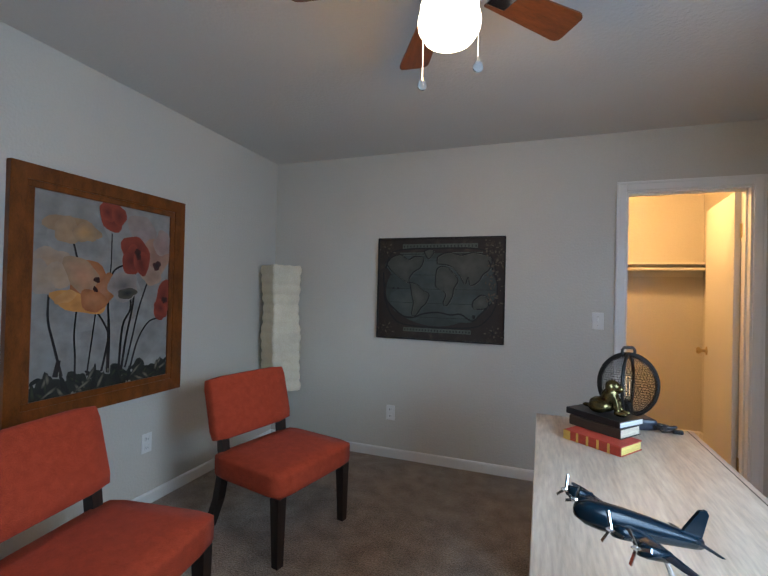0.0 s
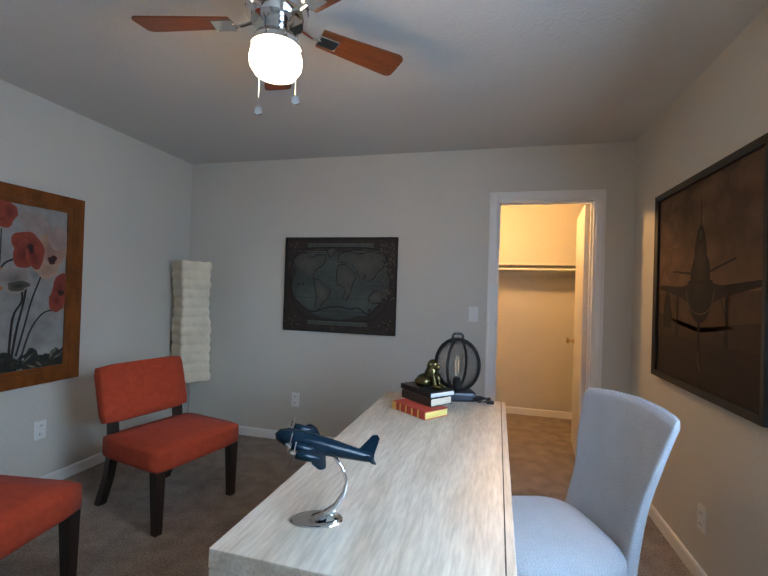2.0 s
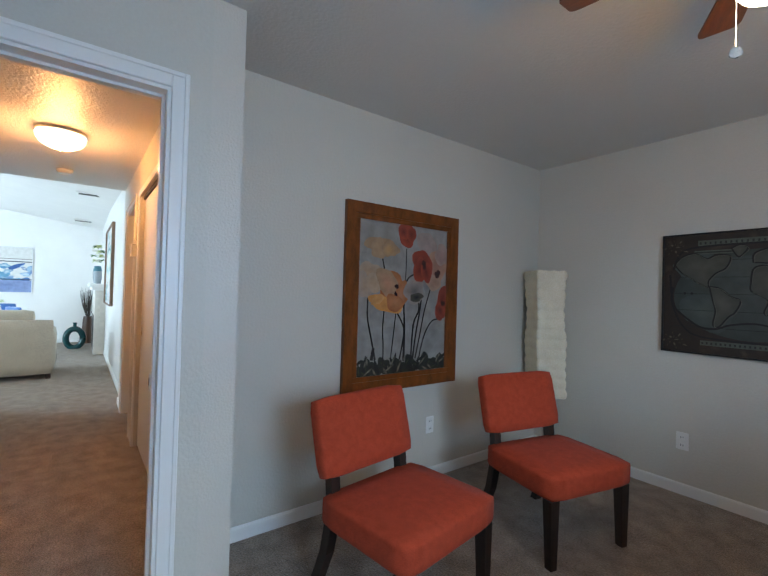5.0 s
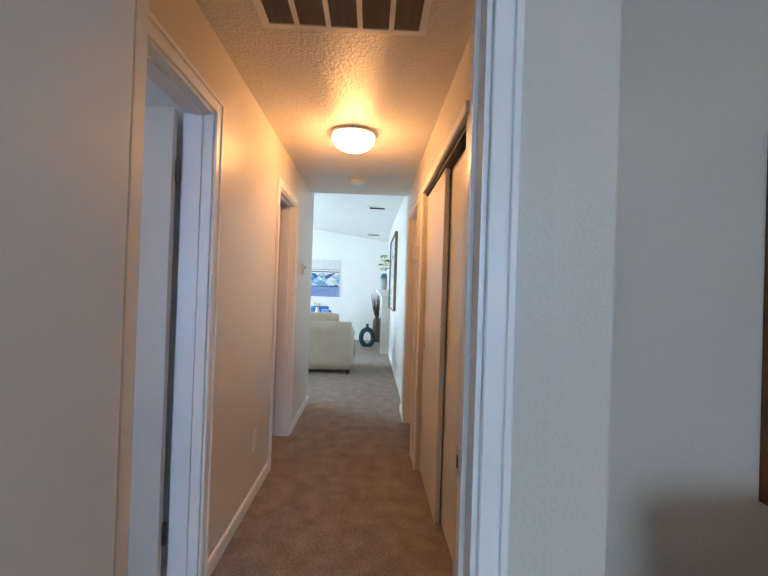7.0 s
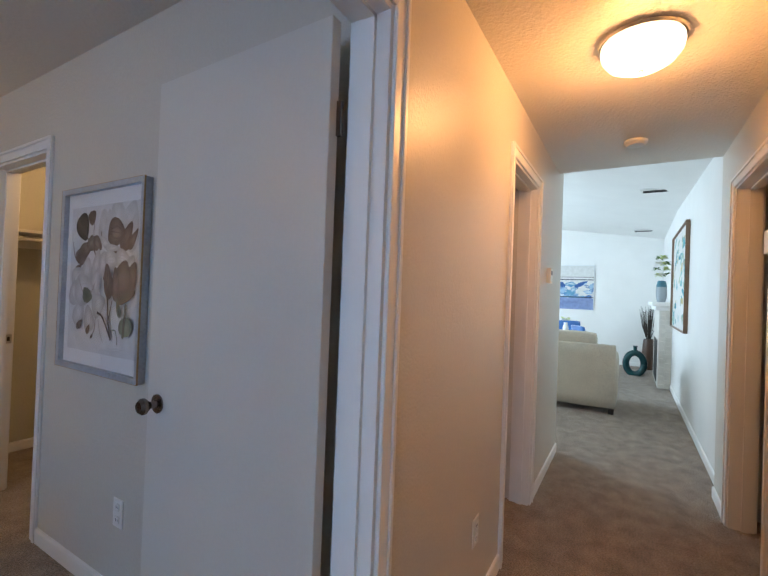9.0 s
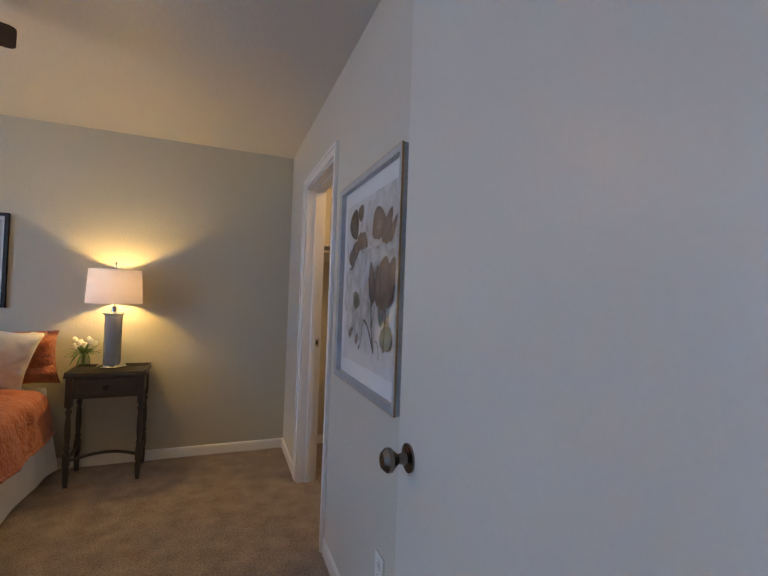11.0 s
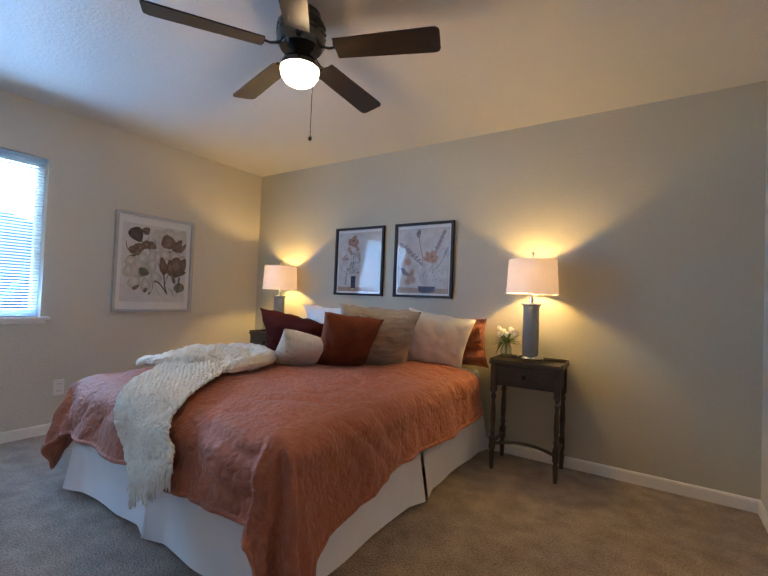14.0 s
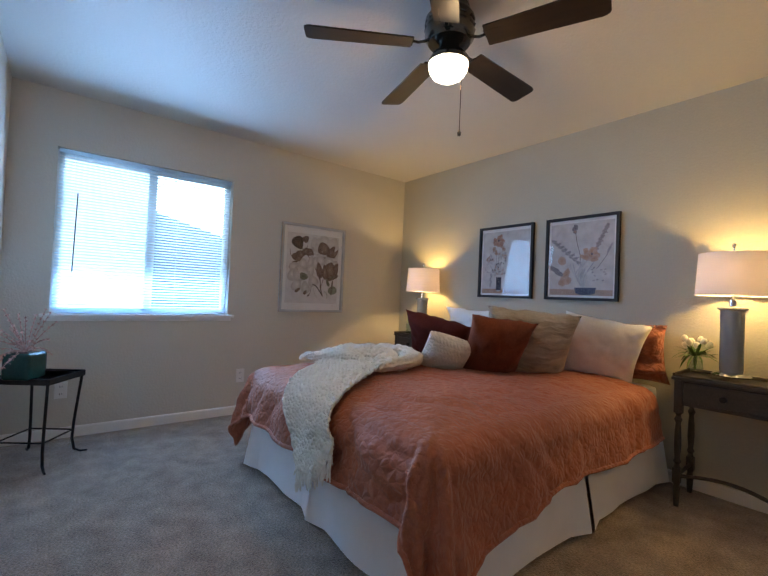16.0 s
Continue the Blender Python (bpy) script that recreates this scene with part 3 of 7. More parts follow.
# ---- office: chairs, desk, lamp ----
def cushion(bm, x0, y0, z0, x1, y1, z1, r=0.03, crown=0.0, m=None, seg=4):
    """An upholstered block with round edges and a crowned top."""
    b2 = bmesh.new()
    box(b2, x0, y0, z0, x1, y1, z1)
    bmesh.ops.subdivide_edges(b2, edges=b2.edges[:], cuts=5, use_grid_fill=True)
    cx, cy, hx, hy = (x0 + x1) / 2, (y0 + y1) / 2, (x1 - x0) / 2, (y1 - y0) / 2
    for v in b2.verts:
        u, w = (v.co.x - cx) / hx, (v.co.y - cy) / hy
        if crown and v.co.z > (z0 + z1) / 2:
            v.co.z += crown * (1 - u * u) * (1 - w * w)
        p = Vector((min(max(v.co.x, x0 + r), x1 - r), min(max(v.co.y, y0 + r), y1 - r), min(max(v.co.z, z0 + r), max(z1 + crown, z1) - r)))
        d = v.co - p
        if d.length > r:
            v.co = p + d.normalized() * r
    if m is not None:
        b2.transform(m)
    me = bpy.data.meshes.new("tmp")
    b2.to_mesh(me)
    b2.free()
    bm.from_mesh(me)
    bpy.data.meshes.remove(me)
    return bm


def leg(bm, top, foot, a, b):
    """A tapered square leg from top (size a) to foot (size b)."""
    q = []
    for p, s in ((foot, b), (top, a)):
        q.append([bm.verts.new((p[0] + dx * s / 2, p[1] + dy * s / 2, p[2])) for dx, dy in ((-1, -1), (1, -1), (1, 1), (-1, 1))])
    bm.faces.new(list(reversed(q[0])))
    bm.faces.new(q[1])
    for k in range(4):
        bm.faces.new((q[0][k], q[0][(k + 1) % 4], q[1][(k + 1) % 4], q[1][k]))
    return bm


def slipper_chair(at):
    """Local: faces +x, centred on its legs."""
    t = thing("accent_chair", "armless accent chair in rust-red fabric with dark wooden legs", "chair", at, "red chairs along the office wall")
    part("seat", cushion(bmesh.new(), -0.19, -0.285, 0.315, 0.305, 0.285, 0.442, 0.035, 0.018), ORANGE, t, "rust-red upholstered seat", "all")
    tilt = Matrix.Translation((-0.196, 0, 0.497)) @ Matrix.Rotation(radians(-14.5), 4, "Y")
    part("backrest", cushion(bmesh.new(), -0.045, -0.275, -0.005, 0.045, 0.275, 0.335, 0.035, 0.0, tilt), ORANGE, t, "rust-red upholstered backrest", "all")
    for y in (-0.25, 0.25):
        part("leg", leg(bmesh.new(), (0.262, y, 0.325), (0.268, y, 0), 0.054, 0.038), ESPRESSO, t)
        bm = bmesh.new()
        for z0, x0, z1, x1 in ((0.0, -0.295, 0.17, -0.225), (0.17, -0.225, 0.36, -0.185), (0.36, -0.185, 0.56, -0.208)):
            leg(bm, (x1, y * 0.84, z1), (x0, y * 0.84, z0), 0.045, 0.045)
        part("leg", bm, ESPRESSO, t, "dark wooden rear leg and back post")
    return t


slipper_chair(pose(-1.361, 2.040, 0, rz=-12))
slipper_chair(pose(-1.435, 1.030, 0, rz=8))

desk = thing("desk", "whitewashed wooden writing desk with a thick slab top and sides", "desk", pose(-0.043, 0.648, 0, rz=-1.3))
DW, DL = 0.60, 1.43
part("desktop", bx(0, 0, 0.735, DW, DL, 0.775, 0.003), DESKWOOD, desk, "pale whitewashed wood top with a streaky grain")
part("groove", bx(DW - 0.022, 0.004, 0.7750, DW - 0.019, DL - 0.004, 0.7754), DARK, desk)
for y0, y1 in ((0.001, 0.045), (DL - 0.045, DL - 0.001)):
    part("side_panel", bx(0.001, y0, 0, DW - 0.001, y1, 0.7345, 0.002), DESKWOOD, desk)
part("modesty_panel", bx(0.02, 0.046, 0.30, 0.045, DL - 0.046, 0.7345), DESKWOOD, desk)
part("drawer_rail", bx(0.30, 0.046, 0.64, DW - 0.03, DL - 0.046, 0.7345), DESKWOOD, desk)

wc = thing("dining_chair", "upholstered chair in pale herringbone fabric with a flared back", "chair", pose(0.675, 1.53, 0, rz=201))


def back_point(u, v):
    """Seat back: narrow waist, flared top, curved round the sitter; u from 0 to 1 goes round the section, v up."""
    z = 0.36 + 0.575 * v
    half = 0.200 - 0.012 * math.sin(math.pi * min(1, v * 1.5)) + 0.045 * max(0, (v - 0.45) / 0.55) ** 1.3
    a = 2 * math.pi * u
    c, s = math.cos(a), math.sin(a)
    c, s = math.copysign(abs(c) ** 0.35, c), math.copysign(abs(s) ** 0.5, s)
    th = 0.034 * (1 - 0.35 * v)
    if v > 0.97:
        half, th = half - 0.012, th * 0.6
    y = half * c
    x = -0.30 - 0.10 * v ** 1.4 + th * s + 0.10 * (y / 0.24) ** 2 * (0.4 + 0.6 * (1 - v))
    return Vector((x, y, z - 0.02 * (y / 0.24) ** 2 * v))


bm = grid_surface(bmesh.new(), lambda u, v: back_point(u, v), 40, 24, True)
bm.verts.ensure_lookup_table()
bm.faces.new([bm.verts[i * 25 + 24] for i in range(40)])
bm.faces.new([bm.verts[i * 25] for i in reversed(range(40))])
part("backrest", bm, WHITEFAB, wc, "pale herringbone fabric backrest", "all")
bm = bmesh.new()


def seat_point(u, v):
    a, k = 2 * math.pi * u, min(1, v / 0.55)
    c, s = math.cos(a), math.sin(a)
    rx, ry = 0.265, 0.245
    c, s = math.copysign(abs(c) ** 0.55, c), math.copysign(abs(s) ** 0.55, s)
    if v < 0.3:
        r, z = 1.0, 0.36 + 0.07 * v / 0.3
    else:
        w = (v - 0.3) / 0.7
        r, z = math.cos(w * math.pi / 2) ** 0.6 if w < 1 else 0, 0.43 + 0.065 * math.sin(w * math.pi / 2)
    return Vector((rx * r * c, ry * r * s, z))


grid_surface(bm, seat_point, 40, 14, True)
part("seat", bm, WHITEFAB, wc, "pale herringbone fabric seat", "all")
for x in (-0.2, 0.2):
    for y in (-0.185, 0.185):
        part("leg", leg(bmesh.new(), (x, y, 0.40), (x * (1.15 if x < 0 else 1.0), y, 0), 0.045, 0.03), ESPRESSO, wc)

fl = thing("floor_lamp", "tall square floor lamp with a crinkled cream paper shade", "floor lamp", pose(-1.99, 2.985, 0, rz=-32))


def paper(u, v):
    a = u * 4
    k, f = int(a) % 4, a - int(a)
    cs = [(1, -1), (1, 1), (-1, 1), (-1, -1), (1, -1)]
    x, y = (cs[k][i] + (cs[k + 1][i] - cs[k][i]) * f for i in (0, 1))
    z = 0.49 + 1.02 * v
    fold = (v * 13) % 1.0
    pinch = 0.007 * abs(math.sin(math.pi * v * 13)) + 0.006 * smoothnoise(x * 2, y * 2 + 7, z * 9) + 0.012 * smoothnoise(3, 1, z * 3)
    s = 0.112 + pinch * 1.1
    lean = 0.028 * (v - 0.5)
    return Vector((x * s + lean * 0.6, y * s - lean, z + 0.006 * smoothnoise(x * 3, y * 3, fold + z * 12)))


part("shade", grid_surface(bmesh.new(), paper, 48, 120, True), PAPER, fl, "crinkled cream rice-paper shade", "all")
bm = tb([(0, 0, 0.02), (0, 0, 1.45)], 0.008)
part("pole", bm, NICKEL, fl)
part("foot_plate", lt([(0.001, 0), (0.13, 0), (0.13, 0.012), (0.02, 0.02), (0.001, 0.02)], n=32), IRON, fl)


# ---- pictures ----
class Art:
    """Flat shapes laid over one another on a sheet; local x to the right, y up, metres."""

    def __init__(self, w, h, bg, seed):
        self.bm, self.z, self.w, self.h = bmesh.new(), 0.0, w, h
        self.col = self.bm.loops.layers.float_color.new("Col")
        self.rnd = random.Random(seed)
        self.poly([(0, 0), (w, 0), (w, h), (0, h)], bg)

    def poly(self, pts, c, c2=None):
        self.z += 0.00004
        vs = [self.bm.verts.new((x, y, self.z)) for x, y in pts]
        if c2 is None:
            f = self.bm.faces.new(vs)
            for l in f.loops:
                l[self.col] = (*c, 1)
            return
        mid = self.bm.verts.new((sum(p[0] for p in pts) / len(pts), sum(p[1] for p in pts) / len(pts), self.z))
        for i in range(len(vs)):
            f = self.bm.faces.new((mid, vs[i], vs[(i + 1) % len(vs)]))
            for l in f.loops:
                l[self.col] = (*(c if l.vert is mid else c2), 1)

    def blob(self, x, y, rx, ry, rot, c, c2=None, wob=0.12, n=22, pinch=0.0):
        ph = [self.rnd.uniform(0, 6.28) for _ in range(3)]
        pts = []
        for i in range(n):
            a = 2 * math.pi * i / n
            r = 1 + wob * (math.sin(2 * a + ph[0]) + 0.6 * math.sin(3 * a + ph[1]) + 0.5 * math.sin(5 * a + ph[2])) / 2
            px, py = rx * r * math.cos(a), ry * r * math.sin(a) * (1 - pinch * math.cos(a))
            cr, sr = math.cos(radians(rot)), math.sin(radians(rot))
            pts.append((min(max(x + px * cr - py * sr, 0), self.w), min(max(y + px * sr + py * cr, 0), self.h)))
        self.poly(pts, c, c2 or c)

    def line(self, pts, wd, c, w2=None):
        w2 = w2 or wd
        P = []
        for i in range(len(pts) - 1):          # smooth between the given points
            p0, p1, p2, p3 = pts[max(i - 1, 0)], pts[i], pts[i + 1], pts[min(i + 2, len(pts) - 1)]
            for k in range(5):
                t = k / 5
                P.append(tuple(0.5 * (2 * p1[j] + (p2[j] - p0[j]) * t + (2 * p0[j] - 5 * p1[j] + 4 * p2[j] - p3[j]) * t * t
                                      + (3 * p1[j] - p0[j] - 3 * p2[j] + p3[j]) * t ** 3) for j in (0, 1)))
        P.append(pts[-1])
        self.z += 0.00004
        prev = None
        for i, p in enumerate(P):
            a, b = P[max(i - 1, 0)], P[min(i + 1, len(P) - 1)]
            d = Vector((b[0] - a[0], b[1] - a[1]))
            d = Vector((-d.y, d.x)).normalized() if d.length else Vector((1, 0))
            w = (wd + (w2 - wd) * i / (len(P) - 1)) / 2
            q = [self.bm.verts.new((min(max(p[0] + s * d.x * w, 0), self.w), min(max(p[1] + s * d.y * w, 0), self.h), self.z)) for s in (-1, 1)]
            if prev:
                f = self.bm.faces.new((prev[0], q[0], q[1], prev[1]))
                for l in f.loops:
                    l[self.col] = (*c, 1)
            prev = q


def contrast(art, gain, power):
    """Deepens a drawing's inks."""
    for f in art.bm.faces:
        for l in f.loops:
            c = l[art.col]
            l[art.col] = (*(gain * q ** power for q in c[:3]), 1)
    return art


def picture(name, label, m, W, H, frame_mat, fw, fd, art, art_material, margin=0.0, pane=False, inner=None, margin_y=None):
    """Local: x to the right, y up, z out of the wall; the origin at the picture's lower left corner."""
    t = thing(name, label, "picture", m)
    bm = bmesh.new()
    mitre = [((0, 0), (W, 0), (W - fw, fw), (fw, fw)), ((W, 0), (W, H), (W - fw, H - fw), (W - fw, fw)),
             ((W, H), (0, H), (fw, H - fw), (W - fw, H - fw)), ((0, H), (0, 0), (fw, fw), (fw, H - fw))]
    for q in mitre:
        lo = [bm.verts.new((x, y, 0.002)) for x, y in q]
        hi = [bm.verts.new((x, y, fd if k < 2 else fd - (0.006 if fw > 0.03 else 0.002))) for k, (x, y) in enumerate(q)]
        bm.faces.new(list(reversed(lo)))
        f = bm.faces.new(hi)
        for k in range(4):
            bm.faces.new((lo[k], lo[(k + 1) % 4], hi[(k + 1) % 4], hi[k]))
    bmesh.ops.recalc_face_normals(bm, faces=bm.faces)
    part("picture_frame", bm, frame_mat, t)
    if inner:
        bm = bmesh.new()
        for q in ((fw, fw, W - fw, fw + inner[1]), (fw, H - fw - inner[1], W - fw, H - fw), (fw, fw + inner[1], fw + inner[1], H - fw - inner[1]),
                  (W - fw - inner[1], fw + inner[1], W - fw, H - fw - inner[1])):
            box(bm, q[0], q[1], 0.003, q[2], q[3], fd - 0.008, 0.002, seg=1)
        part("inner_moulding", bm, inner[0], t)
    part("backing", bx(fw * 0.6, fw * 0.6, 0.0025, W - fw * 0.6, H - fw * 0.6, fd * 0.35), MAT_WHITE, t, "white mat board")
    art_ob = part("artwork", art.bm, art_material, t, at=Matrix.Translation((margin, margin if margin_y is None else margin_y, fd * 0.35 + 0.001)))
    if pane:
        bm = bmesh.new()
        bm.faces.new([bm.verts.new((x, y, fd * 0.7)) for x, y in ((fw, fw), (W - fw, fw), (W - fw, H - fw), (fw, H - fw))])
        p = part("pane", bm, CLEAR, t, "clear glass pane")
        p.visible_shadow = False
    return t


WEST = Matrix(((0, 0, 1, 0), (1, 0, 0, 0), (0, 1, 0, 0), (0, 0, 0, 1)))       # on a wall that faces +x: local x runs to +y
EAST = Matrix(((0, 0, -1, 0), (-1, 0, 0, 0), (0, 1, 0, 0), (0, 0, 0, 1)))     # on a wall that faces -x: local x runs to -y
NORTH = Matrix(((1, 0, 0, 0), (0, 0, -1, 0), (0, 1, 0, 0), (0, 0, 0, 1)))     # faces -y: local x runs to +x
SOUTH = Matrix(((-1, 0, 0, 0), (0, 0, 1, 0), (0, 1, 0, 0), (0, 0, 0, 1)))     # faces +y: local x runs to -x


def on(wallm, x, y, z):
    return Matrix.Translation((x, y, z)) @ wallm


# ---- bed ----
BX0, BX1, BY0, BY1, BZ = -1.165, 0.375, -4.24, -2.225, 0.60       # mattress top rectangle


def crinkle(s, t):
    """The creases between the quilt's soft puffs."""
    wx, wy = 0.25 * smoothnoise(s * 3, t * 3, 11), 0.25 * smoothnoise(s * 3, t * 3, 17)
    a, b = smoothnoise(s * 4.5 + wx * 3, t * 6 + wy * 3, 21), smoothnoise(s * 15 + wy * 3, t * 13, 5)
    return 0.030 * min(0.5, abs(a)) + 0.008 * min(0.5, abs(b)) - 0.008


def cloth(s, t, lift=0.0, fold=1.0, r=0.13):
    """Where the point (s, t) of a cloth lies that covers the bed: flat on top, falling over the sides and the foot."""
    px, py = min(max(s, BX0 + 0.05), BX1 - 0.05), min(t, BY1 - 0.05)
    ox, oy = s - px, t - py
    d = math.hypot(ox, oy)
    if d < 1e-6:
        e = min(s - BX0, BX1 - s, BY1 - t) - 0.05
        puff = 0.042 * math.sin(min(1, e / 0.35) * 1.57) + 0.016 * smoothnoise(s * 3.1, t * 3.1) + crinkle(s, t) * fold
        return Vector((s, t, BZ + 0.012 + puff * (1 if e > 0 else 0) + lift))
    nx, ny = ox / d, oy / d
    r2 = r + lift
    arc = r2 * math.pi / 2
    corner_fold = fold * min(1.0, 2.2 * abs(nx * ny))
    if d < arc:
        out, down = r2 * math.sin(d / r2), r2 * (1 - math.cos(d / r2))
    else:
        e = d - arc
        corner = min(1.0, 2.2 * abs(nx * ny))
        out, down = r2 + e * (0.17 + 0.12 * corner), r2 + e * (0.98 + 0.14 * corner)
    per = px * 1.0 - py + math.atan2(ny, nx) * 0.35
    amp = fold * 0.018 * min(1, d / 0.35)
    w = amp * (math.sin(per * 17 + 1.0) * 0.55 + math.sin(per * 9.0 + 2.2) * 0.6 + 0.7 * smoothnoise(per * 5, d * 3, 4))
    if corner_fold:
        w += corner_fold * min(1, d / 0.3) * (0.030 * math.sin(math.atan2(ny, nx) * 7.0 + 1.2) + 0.016 * math.sin(math.atan2(ny, nx) * 15.0))
    out += w + 1.3 * crinkle(s, t) * fold * min(1, d / 0.1)
    return Vector((px + nx * out, py + ny * out, max(0.012, BZ + 0.012 - down + lift + 0.010 * smoothnoise(per * 4, d * 4, 9))))


bed = thing("bed", "queen bed made up with a white valance under a terracotta quilt", "bed", pose(0, 0, 0))
part("mattress", bx(BX0 + 0.01, BY0, 0.33, BX1 - 0.01, BY1 - 0.01, BZ - 0.01, 0.04), SKIRT, bed)
part("box_base", bx(BX0 + 0.03, BY0, 0.12, BX1 - 0.03, BY1 - 0.03, 0.325), SKIRT, bed)
for x in (BX0 + 0.1, BX1 - 0.1):
    for y in (BY0 + 0.1, BY1 - 0.1):
        part("bed_leg", bx(x - 0.025, y - 0.025, 0, x + 0.025, y + 0.025, 0.12), IRON, bed)
# valance: one panel each side, split at the corners and half way along
runs = [((BX0, BY0 + 0.02), (BX0, -3.257)), ((BX0, -3.222), (BX0, BY1)), ((BX0, BY1), (-0.40, BY1)), ((-0.415, BY1), (BX1, BY1)), ((BX1, BY1), (BX1, -3.24)), ((BX1, -3.255), (BX1, BY0 + 0.02))]
for k, (a, b) in enumerate(runs):
    a, b = Vector((*a, 0)), Vector((*b, 0))
    d = b - a
    nrm = Vector((-d.y, d.x, 0)).normalized()

    def skirt(u, v, a=a, d=d, nrm=nrm, k=k):
        L = d.length
        flare = (1 - v) * (0.030 + 0.008 * math.sin(u * L * 9 + k * 2.1) + 0.022 * smoothnoise(u * L * 3, k * 3.1, 1))
        end = 0.035 * (1 - v) * (max(0, 1 - u * L / 0.12) + max(0, 1 - (1 - u) * L / 0.12))
        hem = 0.012 + 0.006 * (1 + smoothnoise(u * L * 5, k, 5))
        return a + d * u + nrm * (0.004 + flare + end) + Vector((0, 0, hem + (0.40 - hem) * v))

    part("valance", grid_surface(bmesh.new(), skirt, 60, 8), SKIRT, bed, "white gathered cotton valance", "all")

# quilt
S0, S1, T0, T1 = BX0 - 0.31, BX1 + 0.36, -4.0, BY1 + 0.31


def step(x):
    x = min(1.0, max(0.0, x))
    return x * x * (3 - 2 * x)


def spread(u, v):
    """The quilt's own sheet: it reaches lower towards the near corner of the foot."""
    s0 = S0 - 0.17 * step((v - 0.50) / 0.44)
    t1 = T1 + 0.07 * step((0.22 - u) / 0.2)
    return s0 + (S1 - s0) * u, T0 + (t1 - T0) * v


quilt = thing("quilt", "puffy terracotta quilt hanging over the sides and foot of the bed", "quilt", pose(0, 0, 0))
cover = part("cover", grid_surface(bmesh.new(), lambda u, v: cloth(*spread(u, v)), 230, 230), COMF, quilt, "", "all")
cover.modifiers.new("thick", "SOLIDIFY").thickness = 0.018
edge = [spread(0, k / 60) for k in range(60)] + [spread(k / 80, 1) for k in range(80)] + [spread(1, 1 - k / 60) for k in range(61)]
part("hem", tb([tuple(cloth(*q)) for q in edge], 0.010, n=8), COMF, quilt, "rolled quilt hem", True)


# ---- pillows ----
def pillow(name, label, mat, m, W, H, T, pinch=0.07, seed=0, wrinkle=0.006, n=28, sag=0.0, roll=0.0):
    """Local: x across, z up, y through; the base edge at z = 0."""
    bm = bmesh.new()
    rows = []
    for side in (1, -1):
        def f(u, v, side=side):
            a, b = 2 * u - 1, 2 * v - 1
            ex, ez = abs(a), abs(b)
            th = T / 2 * max(0.0, (1 - ex ** 3.2)) ** 0.55 * max(0.0, (1 - ez ** 3.2)) ** 0.55
            x = a * W / 2 * (1 - pinch * (1 - ez ** 2.5)) 
            z = H / 2 + b * H / 2 * (1 - pinch * (1 - ex ** 2.5))
            w = wrinkle * smoothnoise(a * 3 + seed, b * 3, seed * 1.7) + wrinkle * 0.6 * smoothnoise(a * 7, b * 7 + seed, side)
            return Vector((x + sag * (1 - v) * a * 0.02, side * (th + (w if th > 0.004 else 0)), z - sag * (1 - ex) * v * 0.03))
        grid_surface(bm, f, n, n)
    bmesh.ops.remove_doubles(bm, verts=bm.verts, dist=0.0006)
    bmesh.ops.recalc_face_normals(bm, faces=bm.faces)
    m = m @ pose(0, 0, H / 2) @ pose(0, 0, 0, 0, -roll, 0) @ pose(0, 0, -H / 2)
    return single(name, bm, mat, label, "pillow", m, "pillows on the bed", smooth="all")


QZ = BZ + 0.022
pillow("pillow", "terracotta pillow standing against the wall behind the others", COMF, pose(-0.87, -4.14, QZ, rx=-12), 0.76, 0.37, 0.19, seed=1, wrinkle=0.055)
pillow("pillow", "terracotta pillow standing against the wall behind the others", COMF, pose(0.05, -4.16, QZ, rx=-12), 0.72, 0.37, 0.17, seed=2, wrinkle=0.03)
pillow("pillow", "smooth cream pillow leaning in front of a terracotta pillow", CREAM, pose(-0.885, -3.985, QZ - 0.01, rx=-27, rz=30), 0.48, 0.45, 0.17, seed=3, pinch=0.09, wrinkle=0.014, roll=9)
pillow("pillow", "smooth pale pillow leaning behind the maroon cushion", SKIRT, pose(0.10, -4.04, QZ, rx=-18, rz=-6), 0.66, 0.42, 0.18, seed=4, pinch=0.12, wrinkle=0.03)
pillow("pillow", "large beige ruched square pillow leaning on the bed", BEIGE, pose(-0.58, -3.63, QZ - 0.012, rx=-33, rz=38), 0.53, 0.51, 0.22, seed=5, wrinkle=0.026, roll=5)
pillow("pillow", "maroon velvet square cushion leaning on the bed", VELVET, pose(0.015, -3.53, QZ - 0.02, rx=-38, rz=16), 0.50, 0.45, 0.16, seed=6, pinch=0.09, wrinkle=0.018, roll=14)
pillow("pillow", "rust-brown velvet square cushion leaning on the bed", RUST, pose(-0.475, -3.43, QZ - 0.012, rx=-42, rz=42), 0.37, 0.51, 0.17, seed=7, pinch=0.09, wrinkle=0.015, roll=8)


